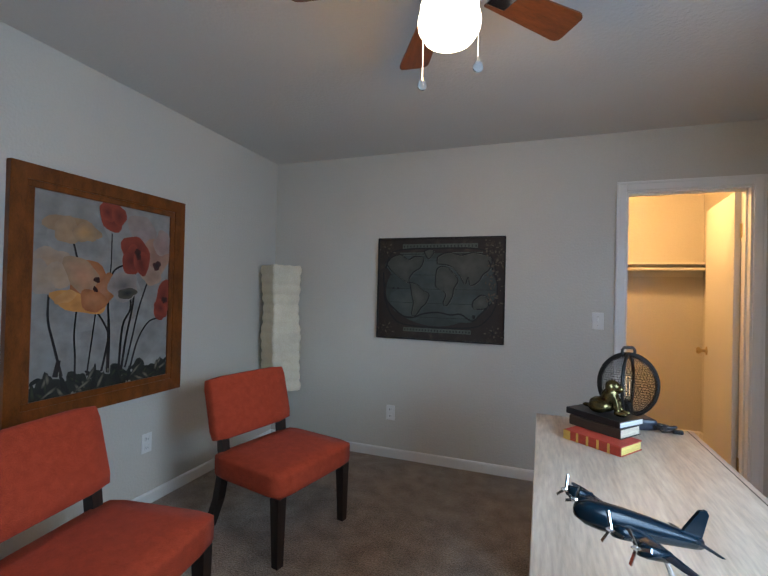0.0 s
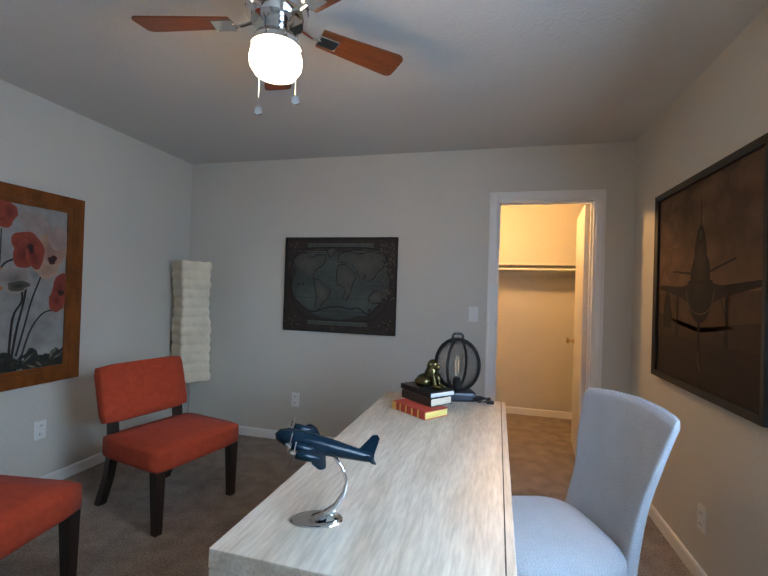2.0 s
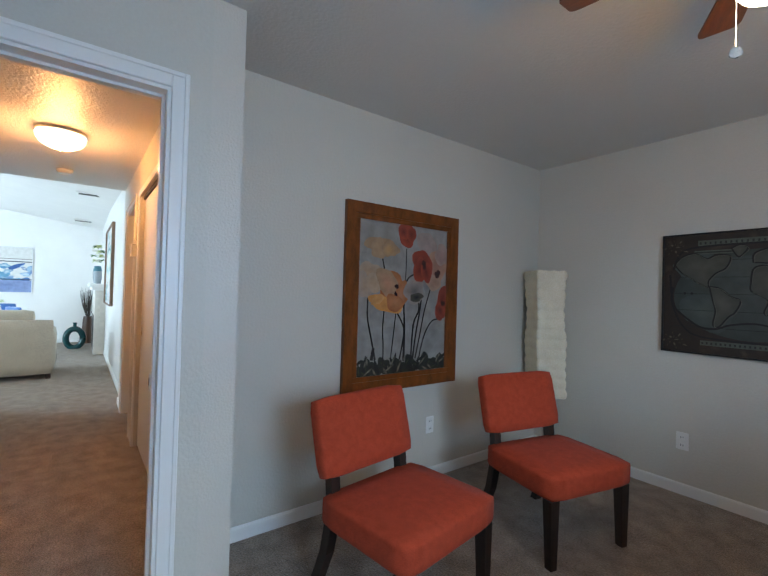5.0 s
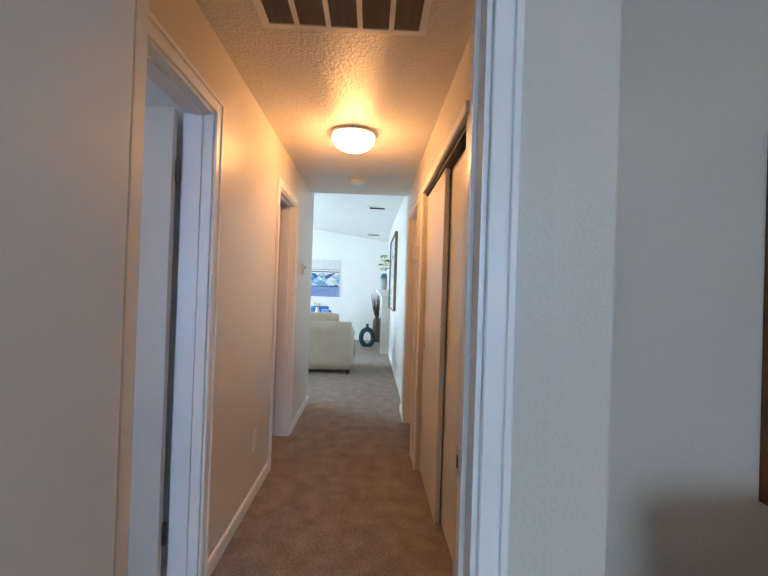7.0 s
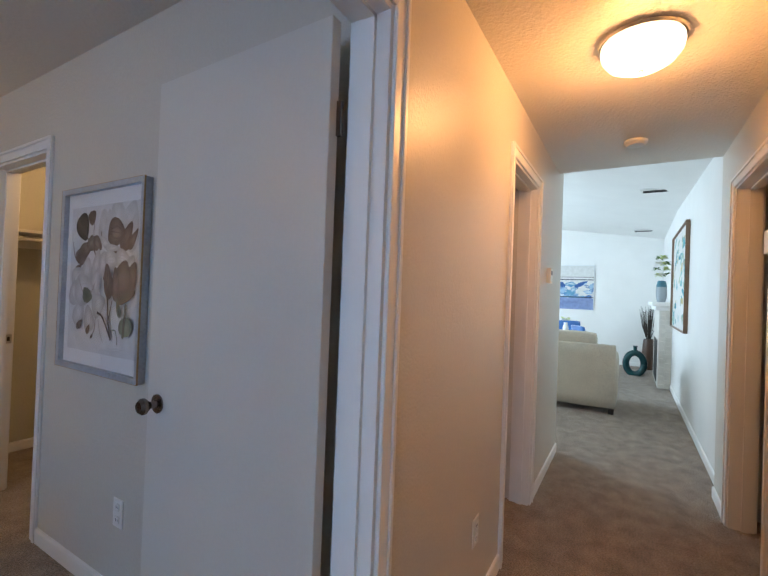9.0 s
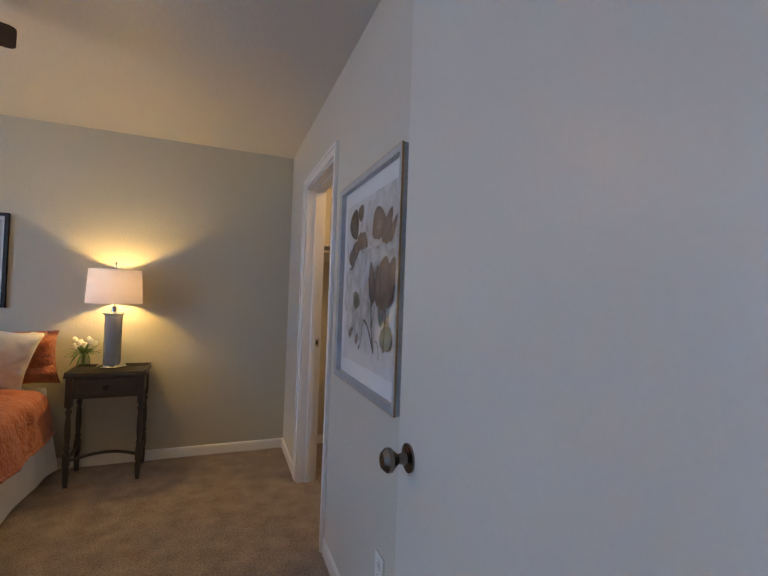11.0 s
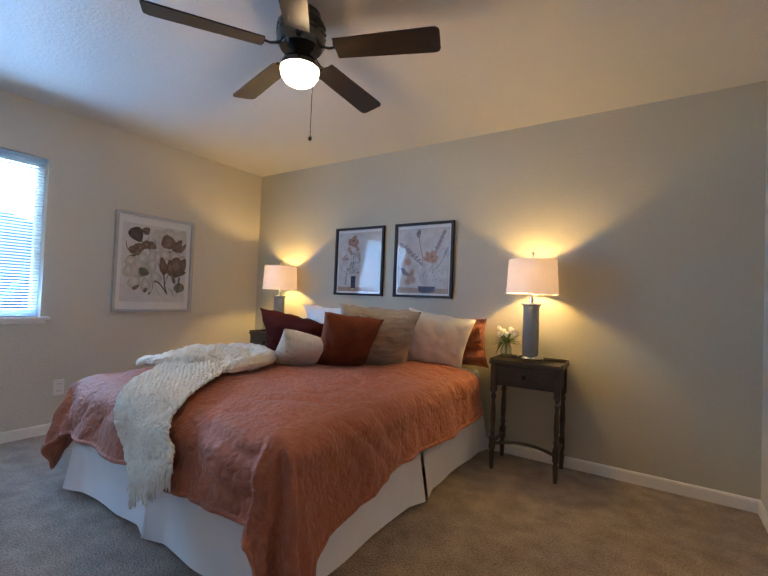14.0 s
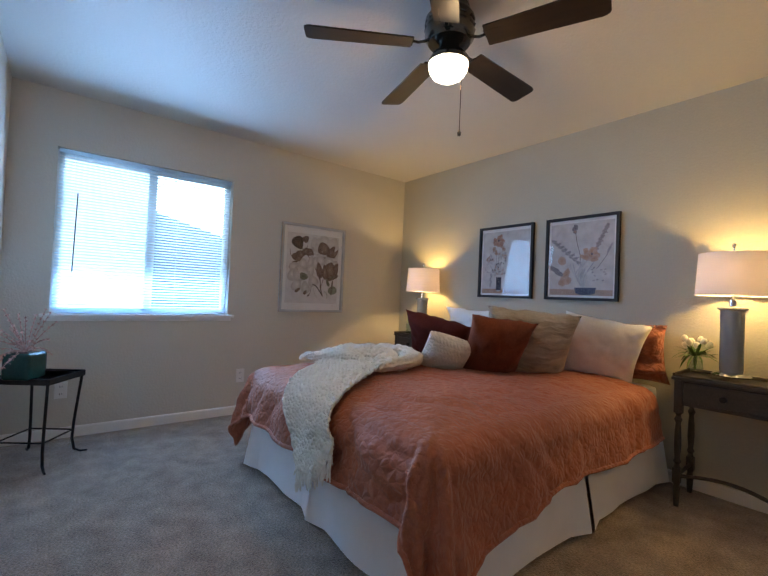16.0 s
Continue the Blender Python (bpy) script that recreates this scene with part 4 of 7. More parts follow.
# ---- nightstands and lamps ----
def nightstand(at, label):
    """Local: centred, front towards +y."""
    t = thing("nightstand", label, "nightstand", at, "bedside tables")
    W, D, H = 0.46, 0.33, 0.71
    part("tabletop", bx(-W / 2, -D / 2, H - 0.018, W / 2, D / 2, H, 0.005), NIGHT, t)
    bm = bmesh.new()
    box(bm, -W / 2 + 0.004, -D / 2 + 0.004, H, -W / 2 + 0.016, D / 2 - 0.004, H + 0.020, 0.003, seg=1)
    box(bm, W / 2 - 0.016, -D / 2 + 0.004, H, W / 2 - 0.004, D / 2 - 0.004, H + 0.020, 0.003, seg=1)
    box(bm, -W / 2 + 0.016, -D / 2 + 0.004, H, W / 2 - 0.016, -D / 2 + 0.016, H + 0.020, 0.003, seg=1)
    box(bm, -W / 2 + 0.016, D / 2 - 0.016, H, W / 2 - 0.016, D / 2 - 0.004, H + 0.012, 0.003, seg=1)
    part("gallery_rim", bm, NIGHT, t)
    part("apron", bx(-W / 2 + 0.025, -D / 2 + 0.02, H - 0.155, W / 2 - 0.025, D / 2 - 0.022, H - 0.018), NIGHT, t)
    dr = part("drawer", bx(-W / 2 + 0.055, D / 2 - 0.022, H - 0.135, W / 2 - 0.055, D / 2 - 0.012, H - 0.030, 0.003), NIGHT, t)
    part("drawer_knob", lt([(0.001, 0), (0.010, 0), (0.008, 0.008), (0.017, 0.014), (0.016, 0.022), (0.001, 0.025)], n=18), IRON, dr, "", True,
         at=pose(0, D / 2 - 0.012, H - 0.083, -90))
    for x in (-1, 1):
        for y in (-1, 1):
            bm = box(bmesh.new(), -0.019, -0.019, H - 0.20, 0.019, 0.019, H - 0.018)
            lathe(bm, [(0.017, H - 0.20), (0.011, H - 0.215), (0.020, H - 0.235), (0.012, H - 0.255), (0.016, H - 0.30), (0.018, H - 0.38), (0.013, H - 0.45),
                       (0.020, H - 0.465), (0.012, H - 0.48), (0.017, H - 0.50)], n=14)
            box(bm, -0.018, -0.018, 0.13, 0.018, 0.018, H - 0.50)
            lathe(bm, [(0.012, 0.0), (0.014, 0.02), (0.018, 0.10), (0.013, 0.115), (0.017, 0.13)], n=14)
            part("leg", bm, NIGHT, t, "turned leg", True, at=pose(x * (W / 2 - 0.032), y * (D / 2 - 0.028), 0))
    # curved stretchers that cross
    for s in (-1, 1):
        pts = [(s * (W / 2 - 0.032) * (1 - k / 6), D / 2 - 0.028 - 0.11 * math.sin(math.pi / 2 * k / 6), 0.165) for k in range(7)]
        part("stretcher", tb(pts, 0.013, n=8, flat=0.8), NIGHT, t, "", True)
        pts = [(s * (W / 2 - 0.032), (D / 2 - 0.028) * (1 - k / 3), 0.165) for k in range(7)]
        part("stretcher", tb(pts, 0.010, n=8), NIGHT, t, "", True)
    return t


nightstand(pose(-1.545, -4.085, 0, rz=3), "charcoal wooden nightstand with one drawer and turned legs")
nightstand(pose(0.905, -4.085, 0, rz=0), "charcoal wooden nightstand with one drawer and turned legs")


def table_lamp(x, y, z, k):
    t = thing("table_lamp", "lit grey ceramic table lamp with a pale drum shade", "table lamp", pose(x, y, z), "bedside lamps")
    part("base_plate", lt([(0.001, 0), (0.085, 0), (0.088, 0.006), (0.075, 0.018), (0.055, 0.024), (0.001, 0.024)], n=32), CHROME, t, "", True)
    part("column", lt([(0.048, 0.024), (0.052, 0.03), (0.052, 0.34), (0.054, 0.355), (0.066, 0.362), (0.066, 0.37), (0.05, 0.374), (0.001, 0.374)], n=32),
         CERAMIC, t, "grey glazed ceramic column", True)
    part("neck", lt([(0.012, 0.374), (0.017, 0.378), (0.017, 0.41), (0.008, 0.42), (0.004, 0.44), (0.004, 0.70), (0.001, 0.70)], n=16), CHROME, t, "", True)
    bm = bmesh.new()
    n = 48
    for i in range(n):
        a, b = 2 * math.pi * i / n, 2 * math.pi * (i + 1) / n
        for r0, r1, z0, z1 in ((0.168, 0.156, 0.435, 0.665),):
            bm.faces.new([bm.verts.new((r * math.cos(q), r * math.sin(q), h)) for r, q, h in ((r0, a, z0), (r0, b, z0), (r1, b, z1), (r1, a, z1))])
    bmesh.ops.remove_doubles(bm, verts=bm.verts, dist=1e-4)
    part("shade", bm, SHADE, t, "pale linen drum shade", "all")
    part("finial", lt([(0.001, 0.70), (0.012, 0.702), (0.010, 0.72), (0.001, 0.724)], n=12), CHROME, t, "", True)
    bulb("bulb_%d" % k, (x, y, z + 0.55), 19, (1.0, 0.63, 0.20), 0.03)


table_lamp(-1.545, -4.09, 0.732, 1)
table_lamp(0.905, -4.09, 0.712, 2)


# ---- pictures on the walls ----
def poppies(w, h):
    a = Art(w, h, (0.33, 0.32, 0.30), 3)
    for _ in range(26):
        g = a.rnd.uniform(0.26, 0.40)
        a.blob(a.rnd.uniform(0, w), a.rnd.uniform(0, h), 0.16, 0.13, a.rnd.uniform(0, 180), (g, g * 0.97, g * 0.92), (0.335, 0.325, 0.305), 0.3)

    def P(u, v):
        return (u * w, v * h)

    dark = (0.022, 0.02, 0.02)
    for u in range(16):
        a.blob(w * (u + a.rnd.random()) / 16, 0.035 * h, 0.05, a.rnd.uniform(0.03, 0.085), a.rnd.uniform(-25, 25), dark, (0.05, 0.055, 0.04), 0.5)
    for _ in range(46):
        x = a.rnd.uniform(0, w)
        a.blob(x, a.rnd.uniform(0.0, 0.10) * h, 0.010, a.rnd.uniform(0.02, 0.06), a.rnd.uniform(-70, 70), a.rnd.choice([(0.03, 0.04, 0.025), (0.09, 0.10, 0.05), (0.30, 0.28, 0.22)]), dark, 0.2)
    st = (0.045, 0.035, 0.03)
    for pts, wd in (([P(.10, .50), P(.10, .38), P(.14, .25), P(.19, .10)], .010), ([P(.27, .42), P(.26, .30), P(.27, .18), P(.27, .06)], .008),
                    ([P(.40, .42), P(.38, .28), P(.36, .15), P(.35, .08)], .007), ([P(.40, .42), P(.49, .30), P(.48, .2), P(.45, .09)], .010),
                    ([P(.50, .84), P(.50, .68), P(.49, .50), P(.49, .08)], .006), ([P(.60, .67), P(.52, .63), P(.48, .52), P(.50, .30), P(.50, .1)], .010),
                    ([P(.65, .52), P(.66, .42), P(.60, .32), P(.58, .08)], .011), ([P(.69, .62), P(.68, .45), P(.63, .25), P(.60, .08)], .011),
                    ([P(.80, .58), P(.73, .42), P(.68, .25), P(.63, .09)], .009), ([P(.92, .36), P(.82, .34), P(.73, .24), P(.67, .08)], .009),
                    ([P(.24, .76), P(.26, .70), P(.28, .65)], .009), ([P(.17, .18), P(.15, .10)], .02)):
        a.line(pts, wd, st, wd * 1.3)
    pale, peach, yel, red, deep = (0.50, 0.40, 0.26), (0.55, 0.28, 0.12), (0.50, 0.34, 0.14), (0.34, 0.085, 0.05), (0.19, 0.040, 0.026)
    for x, y, rx, ry, r, c, c2 in (
            (.75, .87, .09, .10, 10, (.52, .46, .36), (.48, .45, .40)), (.88, .74, .11, .10, 40, (.46, .30, .20), (.56, .42, .30)),
            (.83, .62, .07, .06, 0, (.52, .38, .24), (.55, .45, .34)), (.93, .82, .06, .08, 20, (.55, .42, .32), (.5, .44, .38)),
            (.10, .66, .09, .07, 30, (.62, .48, .27), (.52, .46, .36)), (.06, .58, .06, .08, 0, (.60, .50, .30), (.5, .46, .38)), (.16, .60, .07, .06, 60, (.64, .52, .30), (.55, .48, .36)),
            (.24, .84, .13, .055, -4, yel, pale), (.20, .82, .07, .06, 20, (.66, .5, .26), pale), (.31, .82, .06, .05, -30, (.70, .48, .18), pale),
            (.37, .56, .11, .12, 10, (.66, .36, .17), peach), (.30, .60, .08, .10, 40, (.70, .44, .24), pale), (.45, .52, .06, .09, -20, (.62, .36, .18), peach),
            (.28, .46, .13, .05, -14, (.72, .42, .12), (.76, .46, .16)), (.38, .47, .06, .07, 30, (.66, .38, .16), peach), (.20, .49, .05, .03, 30, (.74, .45, .14), (.74, .48, .2)),
            (.60, .55, .10, .075, 10, (.30, .28, .22), (.45, .44, .38)), (.63, .51, .06, .03, 0, (.05, .05, .04), (.2, .2, .15))):
        a.blob(x * w, y * h, rx, ry, r, [c[0] * 0.72, c[1] * 0.66, c[2] * 0.80], [c2[0] * 0.78, c2[1] * 0.70, c2[2] * 0.72], 0.26)
    for x, y, rx, ry, r in ((.50, .93, .075, .075, 0), (.46, .95, .045, .05, 20), (.55, .94, .05, .045, -30), (.70, .74, .085, .105, 25), (.66, .70, .06, .08, 0), (.74, .69, .05, .07, 30),
                            (.95, .47, .06, .12, -6), (.93, .42, .04, .06, 20)):
        a.blob(x * w, y * h, rx, ry, r, deep, red, 0.22)
    for x, y, r in ((.71, .74, .022), (.88, .68, .024), (.96, .47, .018), (.39, .53, .012), (.40, .58, .014)):
        a.blob(x * w, y * h, r, r * 1.3, 10, (.03, .012, .012), (.12, .03, .02), 0.4)
    return a


picture("picture", "framed poppy painting in a wide cherry-wood frame", on(WEST, WX, 1.172, 0.668), 0.957, 1.186, CHERRY, 0.070, 0.032,
        contrast(poppies(0.957 - 0.20, 1.186 - 0.20), 1.12, 1.35), ARTC, margin=0.10, inner=(CHERRY, 0.032))


def old_map(w, h):
    a = Art(w, h, (0.040, 0.030, 0.024), 7)
    for _ in range(60):
        g = a.rnd.uniform(0.02, 0.06)
        a.blob(a.rnd.uniform(0, w), a.rnd.choice([a.rnd.uniform(0, 0.1 * h), a.rnd.uniform(0.88 * h, h), a.rnd.uniform(0, h)]), a.rnd.uniform(0.02, 0.07), 0.03, a.rnd.uniform(0, 180),
               (g * 1.3, g, g * 0.8), (0.040, 0.030, 0.024), 0.4)
    sl, dk = (0.060, 0.072, 0.070), (0.018, 0.017, 0.017)
    a.blob(w * 0.5, h * 0.50, w * 0.445, h * 0.36, 0, (0.068, 0.078, 0.072), (0.050, 0.058, 0.056), 0.05, 40)
    for u, v, rx, ry in ((.22, .72, .17, .10), (.5, .68, .2, .12), (.78, .70, .15, .12), (.25, .35, .14, .16), (.7, .32, .15, .15)):
        a.blob(w * u, h * v, w * rx, h * ry, 0, (0.078, 0.088, 0.078), sl, 0.25)
    for v in (0.22, 0.36, 0.50, 0.64, 0.78):
        a.line([(0.06 * w, v * h), (0.5 * w, (v - 0.004) * h), (0.94 * w, v * h)], 0.003, (0.025, 0.028, 0.028))
    for u0, u1, v, hh in ((.20, .80, .90, .045), (.18, .42, .83, .03), (.60, .84, .83, .03), (.22, .76, .07, .04)):
        a.poly([(u0 * w, v * h), (u1 * w, v * h), (u1 * w, (v + hh) * h), (u0 * w, (v + hh) * h)], (0.085, 0.098, 0.086))
        for k in range(22):
            x = (u0 + (u1 - u0) * (k + 0.3) / 22) * w
            a.poly([(x, (v + hh * .25) * h), (x + 0.010, (v + hh * .25) * h), (x + 0.010, (v + hh * .7) * h), (x, (v + hh * .7) * h)], (0.04, 0.042, 0.04))
    # oceans and lands
    for pts in ([(.06, .74), (.10, .80), (.19, .83), (.26, .80), (.30, .83), (.37, .79), (.35, .71), (.30, .66), (.27, .61), (.25, .56), (.21, .58), (.17, .63), (.10, .68)],
                [(.27, .55), (.33, .54), (.38, .49), (.43, .44), (.41, .36), (.36, .31), (.33, .24), (.29, .25), (.30, .35), (.28, .45)],
                [(.48, .60), (.49, .68), (.53, .72), (.58, .70), (.62, .66), (.66, .58), (.63, .50), (.61, .42), (.57, .33), (.55, .36), (.55, .47), (.49, .52)],
                [(.49, .74), (.50, .82), (.57, .86), (.68, .84), (.78, .86), (.90, .80), (.89, .70), (.84, .64), (.80, .58), (.76, .55), (.74, .62), (.70, .55), (.66, .64), (.60, .72), (.54, .75)],
                [(.77, .40), (.83, .45), (.89, .41), (.88, .33), (.81, .31), (.77, .34)], [(.38, .86), (.43, .90), (.47, .86), (.42, .80)]):
        rag = [(u * w + 0.010 * a.rnd.uniform(-1, 1), v * h + 0.010 * a.rnd.uniform(-1, 1)) for u, v in pts]
        a.poly(rag, (0.088, 0.090, 0.076), (0.066, 0.068, 0.060))
        a.line(rag + [rag[0]], 0.010, dk, 0.008)
        a.line([(x + 0.006, y - 0.005) for x, y in rag], 0.0025, (0.105, 0.105, 0.09))
    for pts in ([(.04, .66), (.05, .50), (.07, .38), (.14, .29), (.22, .22), (.30, .21), (.38, .25), (.50, .27), (.60, .25), (.68, .26), (.77, .20), (.84, .28), (.93, .40)],
                [(.06, .55), (.05, .45), (.07, .35), (.12, .22), (.22, .14), (.5, .12), (.78, .14), (.88, .22), (.94, .35), (.95, .5), (.94, .62), (.88, .78)],
                [(.06, .70), (.10, .84), (.20, .89), (.5, .90), (.80, .89), (.90, .82), (.94, .68)]):
        a.line([(u * w, v * h) for u, v in pts], 0.013, dk, 0.010)
    for _ in range(70):
        u, v = a.rnd.uniform(.86, .99), a.rnd.uniform(.35, .98)
        a.blob(u * w, v * h, a.rnd.uniform(.004, .016), a.rnd.uniform(.003, .010), a.rnd.uniform(0, 180), (0.115, 0.10, 0.078), (0.06, 0.05, 0.04), 0.4)
    for u, v, r in ((.13, .50, .008), (.17, .50, .008), (.78, .24, .014), (.92, .10, .016)):
        a.blob(u * w, v * h, r, r, 0, dk, dk)
    for cu, cv in ((.07, .10), (.93, .10), (.07, .90), (.93, .90)):
        for k in range(16):
            an, rr = k * 0.8, 0.015 + 0.004 * k
            x, y = cu * w + rr * math.cos(an), cv * h + rr * math.sin(an) * 0.8
            a.blob(x, y, 0.014, 0.007, k * 47, (0.14, 0.125, 0.10) if k % 3 == 0 else (0.075, 0.06, 0.045), (0.03, 0.022, 0.018), 0.4)
    return a


t = picture("picture", "dark antique world map panel with a brown border", on(NORTH, -1.209, NY, 0.951), 0.986, 0.794, BLACK, 0.008, 0.030,
            contrast(old_map(0.974, 0.782), 3.0, 1.5), ARTC, margin=0.006)


def airplane_picture(w, h):
    a = Art(w, h, (0.17, 0.105, 0.065), 11)
    n = 24
    for k in range(n):
        v0, v1 = k / n, (k + 1) / n
        if v0 < 0.22:
            c = (0.050 + 0.1 * v0, 0.030 + 0.06 * v0, 0.020 + 0.05 * v0)
        elif v0 < 0.45:
            c = (0.14, 0.085, 0.052)
        else:
            f = (v0 - 0.45) / 0.55
            c = (0.22 - 0.09 * f, 0.14 - 0.055 * f, 0.085 - 0.03 * f)
        a.poly([(0, v0 * h), (w, v0 * h), (w, v1 * h), (0, v1 * h)], c)
    for _ in range(24):
        a.blob(a.rnd.uniform(0, w), a.rnd.uniform(0.5, 1) * h, 0.14, 0.08, a.rnd.uniform(-20, 20), (0.24, 0.155, 0.10), (0.17, 0.11, 0.07), 0.3)

    def q(pts, c, c2=None):
        a.poly([(u * w, v * h) for u, v in pts], c, c2)

    dk, md = (0.022, 0.014, 0.011), (0.05, 0.033, 0.024)
    q([(0, .34), (.2, .30), (.5, .26), (.8, .30), (1, .34), (1, .22), (0, .22)], (0.10, 0.062, 0.04), (0.09, 0.055, 0.036))
    q([(.08, .36), (.10, .44), (.13, .46), (.16, .44), (.19, .34), (.19, .26), (.08, .26)], md, dk)
    q([(.02, .50), (.30, .485), (.40, .50), (.60, .50), (.70, .485), (.98, .50), (.98, .475), (.70, .43), (.60, .40), (.40, .40), (.30, .43), (.02, .475)], dk, md)
    q([(.20, .575), (.42, .555), (.58, .555), (.80, .60), (.80, .592), (.58, .543), (.42, .543), (.20, .565)], md)
    a.blob(.5 * w, .44 * h, .115, .13, 0, dk, (0.03, 0.02, 0.015), 0.04)
    a.blob(.5 * w, .53 * h, .095, .12, 0, (0.075, 0.05, 0.035), dk, 0.04)
    a.blob(.5 * w, .64 * h, .060, .12, 0, (0.12, 0.078, 0.05), (0.06, 0.04, 0.028), 0.04)
    a.blob(.5 * w, .735 * h, .030, .042, 0, (0.13, 0.12, 0.10), dk, 0.03)
    q([(.495, .775), (.505, .775), (.503, .91), (.497, .91)], md)
    a.line([(.36 * w, .47 * h), (.40 * w, .38 * h), (.5 * w, .35 * h), (.6 * w, .38 * h), (.64 * w, .47 * h)], 0.006, (0.15, 0.10, 0.07))
    a.line([(.38 * w, .505 * h), (.62 * w, .505 * h)], 0.014, dk)
    for u in (.26, .74):
        q([(u - .012, .44), (u + .012, .44), (u + .010, .27), (u - .010, .27)], dk)
        a.blob(u * w, .25 * h, .020, .042, 0, dk, md, 0.05)
        a.line([((u - .05) * w, .43 * h), (u * w, .33 * h)], 0.006, dk)
    q([(.485, .33), (.515, .33), (.512, .17), (.488, .17)], dk)
    a.line([(.5 * w, .17 * h), (.495 * w, .12 * h), (.52 * w, .08 * h)], 0.010, (0.13, 0.10, 0.08))
    a.line([(.3 * w, .15 * h), (.44 * w, .16 * h)], 0.008, md)
    return a


picture("picture", "sepia picture of a propeller aircraft seen head-on in a black frame", on(EAST, EX, 2.715, 0.865), 1.04, 1.055, BLACK, 0.032, 0.034,
        contrast(airplane_picture(0.976, 0.991), 1.25, 1.5), ARTP, margin=0.032)


def magnolia(w, h):
    a = Art(w, h, (0.70, 0.70, 0.705), 5)

    def B(u, v, rx, ry, r, c, c2=None, wob=0.10, pinch=0.0):
        a.blob(u * w, v * h, rx * w, ry * h, r, c, c2 or c, wob, pinch=pinch)

    def S(pts, wd, c):
        a.line([(u * w, v * h) for u, v in pts], wd * w, c)

    br, lb, dk, wh, pg, gr = (.25, .185, .15), (.42, .35, .30), (.13, .10, .085), (.74, .735, .73), (.56, .55, .54), (.30, .32, .26)

    def petal_at(u, v, ru, rv, r, c, edge, vein=None):
        """A petal with a darker rim, a paler heart and a few veins."""
        tall = rv * h > ru * w
        p, q = (rv * h, ru * w) if tall else (ru * w, rv * h)
        tip = r + (90 if tall else 0)
        a.blob(u * w, v * h, p * 1.06, q, tip, edge, edge, 0.05, 26, 0.42)
        a.blob(u * w, v * h, p * 0.95, q * 0.88, tip, c, edge, 0.05, 26, 0.42)
        an = radians(r + (90 if rv * h > ru * w else 0))
        L = 0.75 * max(ru * w, rv * h)
        for k in (-1, 0, 1):
            q = 0.35 * min(ru * w, rv * h) * k
            ox, oy = -math.sin(an) * q, math.cos(an) * q
            a.line([(u * w + ox * 0.4 - math.cos(an) * L, v * h + oy * 0.4 - math.sin(an) * L), (u * w + ox * 1.2, v * h + oy * 1.2),
                    (u * w + ox * 0.4 + math.cos(an) * L, v * h + oy * 0.4 + math.sin(an) * L)], 0.003, vein or edge, 0.001)

    # far pale petals
    for u, v, ru, rv, r in ((.52, .86, .09, .11, 12), (.71, .93, .10, .08, -4), (.885, .90, .11, .10, -22), (.93, .80, .07, .12, -12), (.60, .84, .08, .12, 6)):
        petal_at(u, v, ru, rv, r, (.68, .675, .67), (.61, .605, .60))
    # upper bloom
    S([(.48, .82), (.50, .74), (.58, .70), (.72, .69), (.86, .70), (.95, .78)], .010, br)
    petal_at(.70, .805, .115, .095, -8, lb, br, dk)
    petal_at(.845, .775, .065, .100, -32, (.36, .29, .25), br, dk)
    petal_at(.93, .755, .035, .075, -38, lb, br)
    petal_at(.55, .74, .10, .030, -24, wh, pg)
    petal_at(.70, .675, .16, .026, 8, (.32, .26, .22), br, dk)
    petal_at(.66, .705, .11, .022, -4, wh, pg)
    # leaves and small buds at the upper left
    petal_at(.20, .855, .110, .085, -62, (.22, .17, .13), (.12, .09, .07), dk)
    petal_at(.34, .925, .055, .050, -50, (.30, .24, .20), br, dk)
    S([(.10, .92), (.20, .84), (.30, .76), (.38, .70), (.46, .60), (.58, .46), (.63, .36)], .014, br)
    S([(.38, .88), (.37, .80), (.42, .73), (.50, .70)], .007, br)
    for u, v, ru, rv, r in ((.43, .735, .075, .050, -30), (.26, .70, .10, .055, 20), (.17, .665, .07, .050, 40), (.34, .745, .06, .055, -10), (.22, .63, .08, .040, -15)):
        petal_at(u, v, ru, rv, r, lb, br, dk)
    S([(.05, .76), (.07, .68), (.12, .62)], .010, br)
    petal_at(.14, .565, .065, .028, 30, (.34, .27, .22), br)
    B(.07, .50, .025, .025, 0, dk, br)
    # pale middle petals
    for u, v, ru, rv, r in ((.535, .600, .085, .085, -10), (.66, .625, .10, .065, 0), (.82, .630, .11, .055, -14), (.92, .585, .07, .070, -30), (.44, .60, .06, .10, -14)):
        petal_at(u, v, ru, rv, r, wh, pg)
    # brown bloom on the right
    petal_at(.62, .490, .060, .115, 14, (.36, .29, .25), br, dk)
    petal_at(.93, .510, .075, .105, -24, (.36, .30, .26), br, dk)
    petal_at(.82, .500, .130, .120, -14, lb, br, (.30, .23, .19))
    petal_at(.73, .470, .050, .110, 6, (.46, .38, .34), br)
    # white bloom on the left
    for u, v, ru, rv, r in ((.30, .560, .085, .085, -8), (.16, .500, .105, .085, 30), (.11, .400, .085, .085, 0), (.44, .470, .075, .105, -18), (.20, .260, .085, .095, -24), (.36, .230, .075, .090, 16),
                            (.50, .330, .095, .080, 20), (.28, .420, .150, .110, 0)):
        petal_at(u, v, ru, rv, r, wh, pg)
    S([(.18, .50), (.24, .42), (.30, .385)], .006, lb)
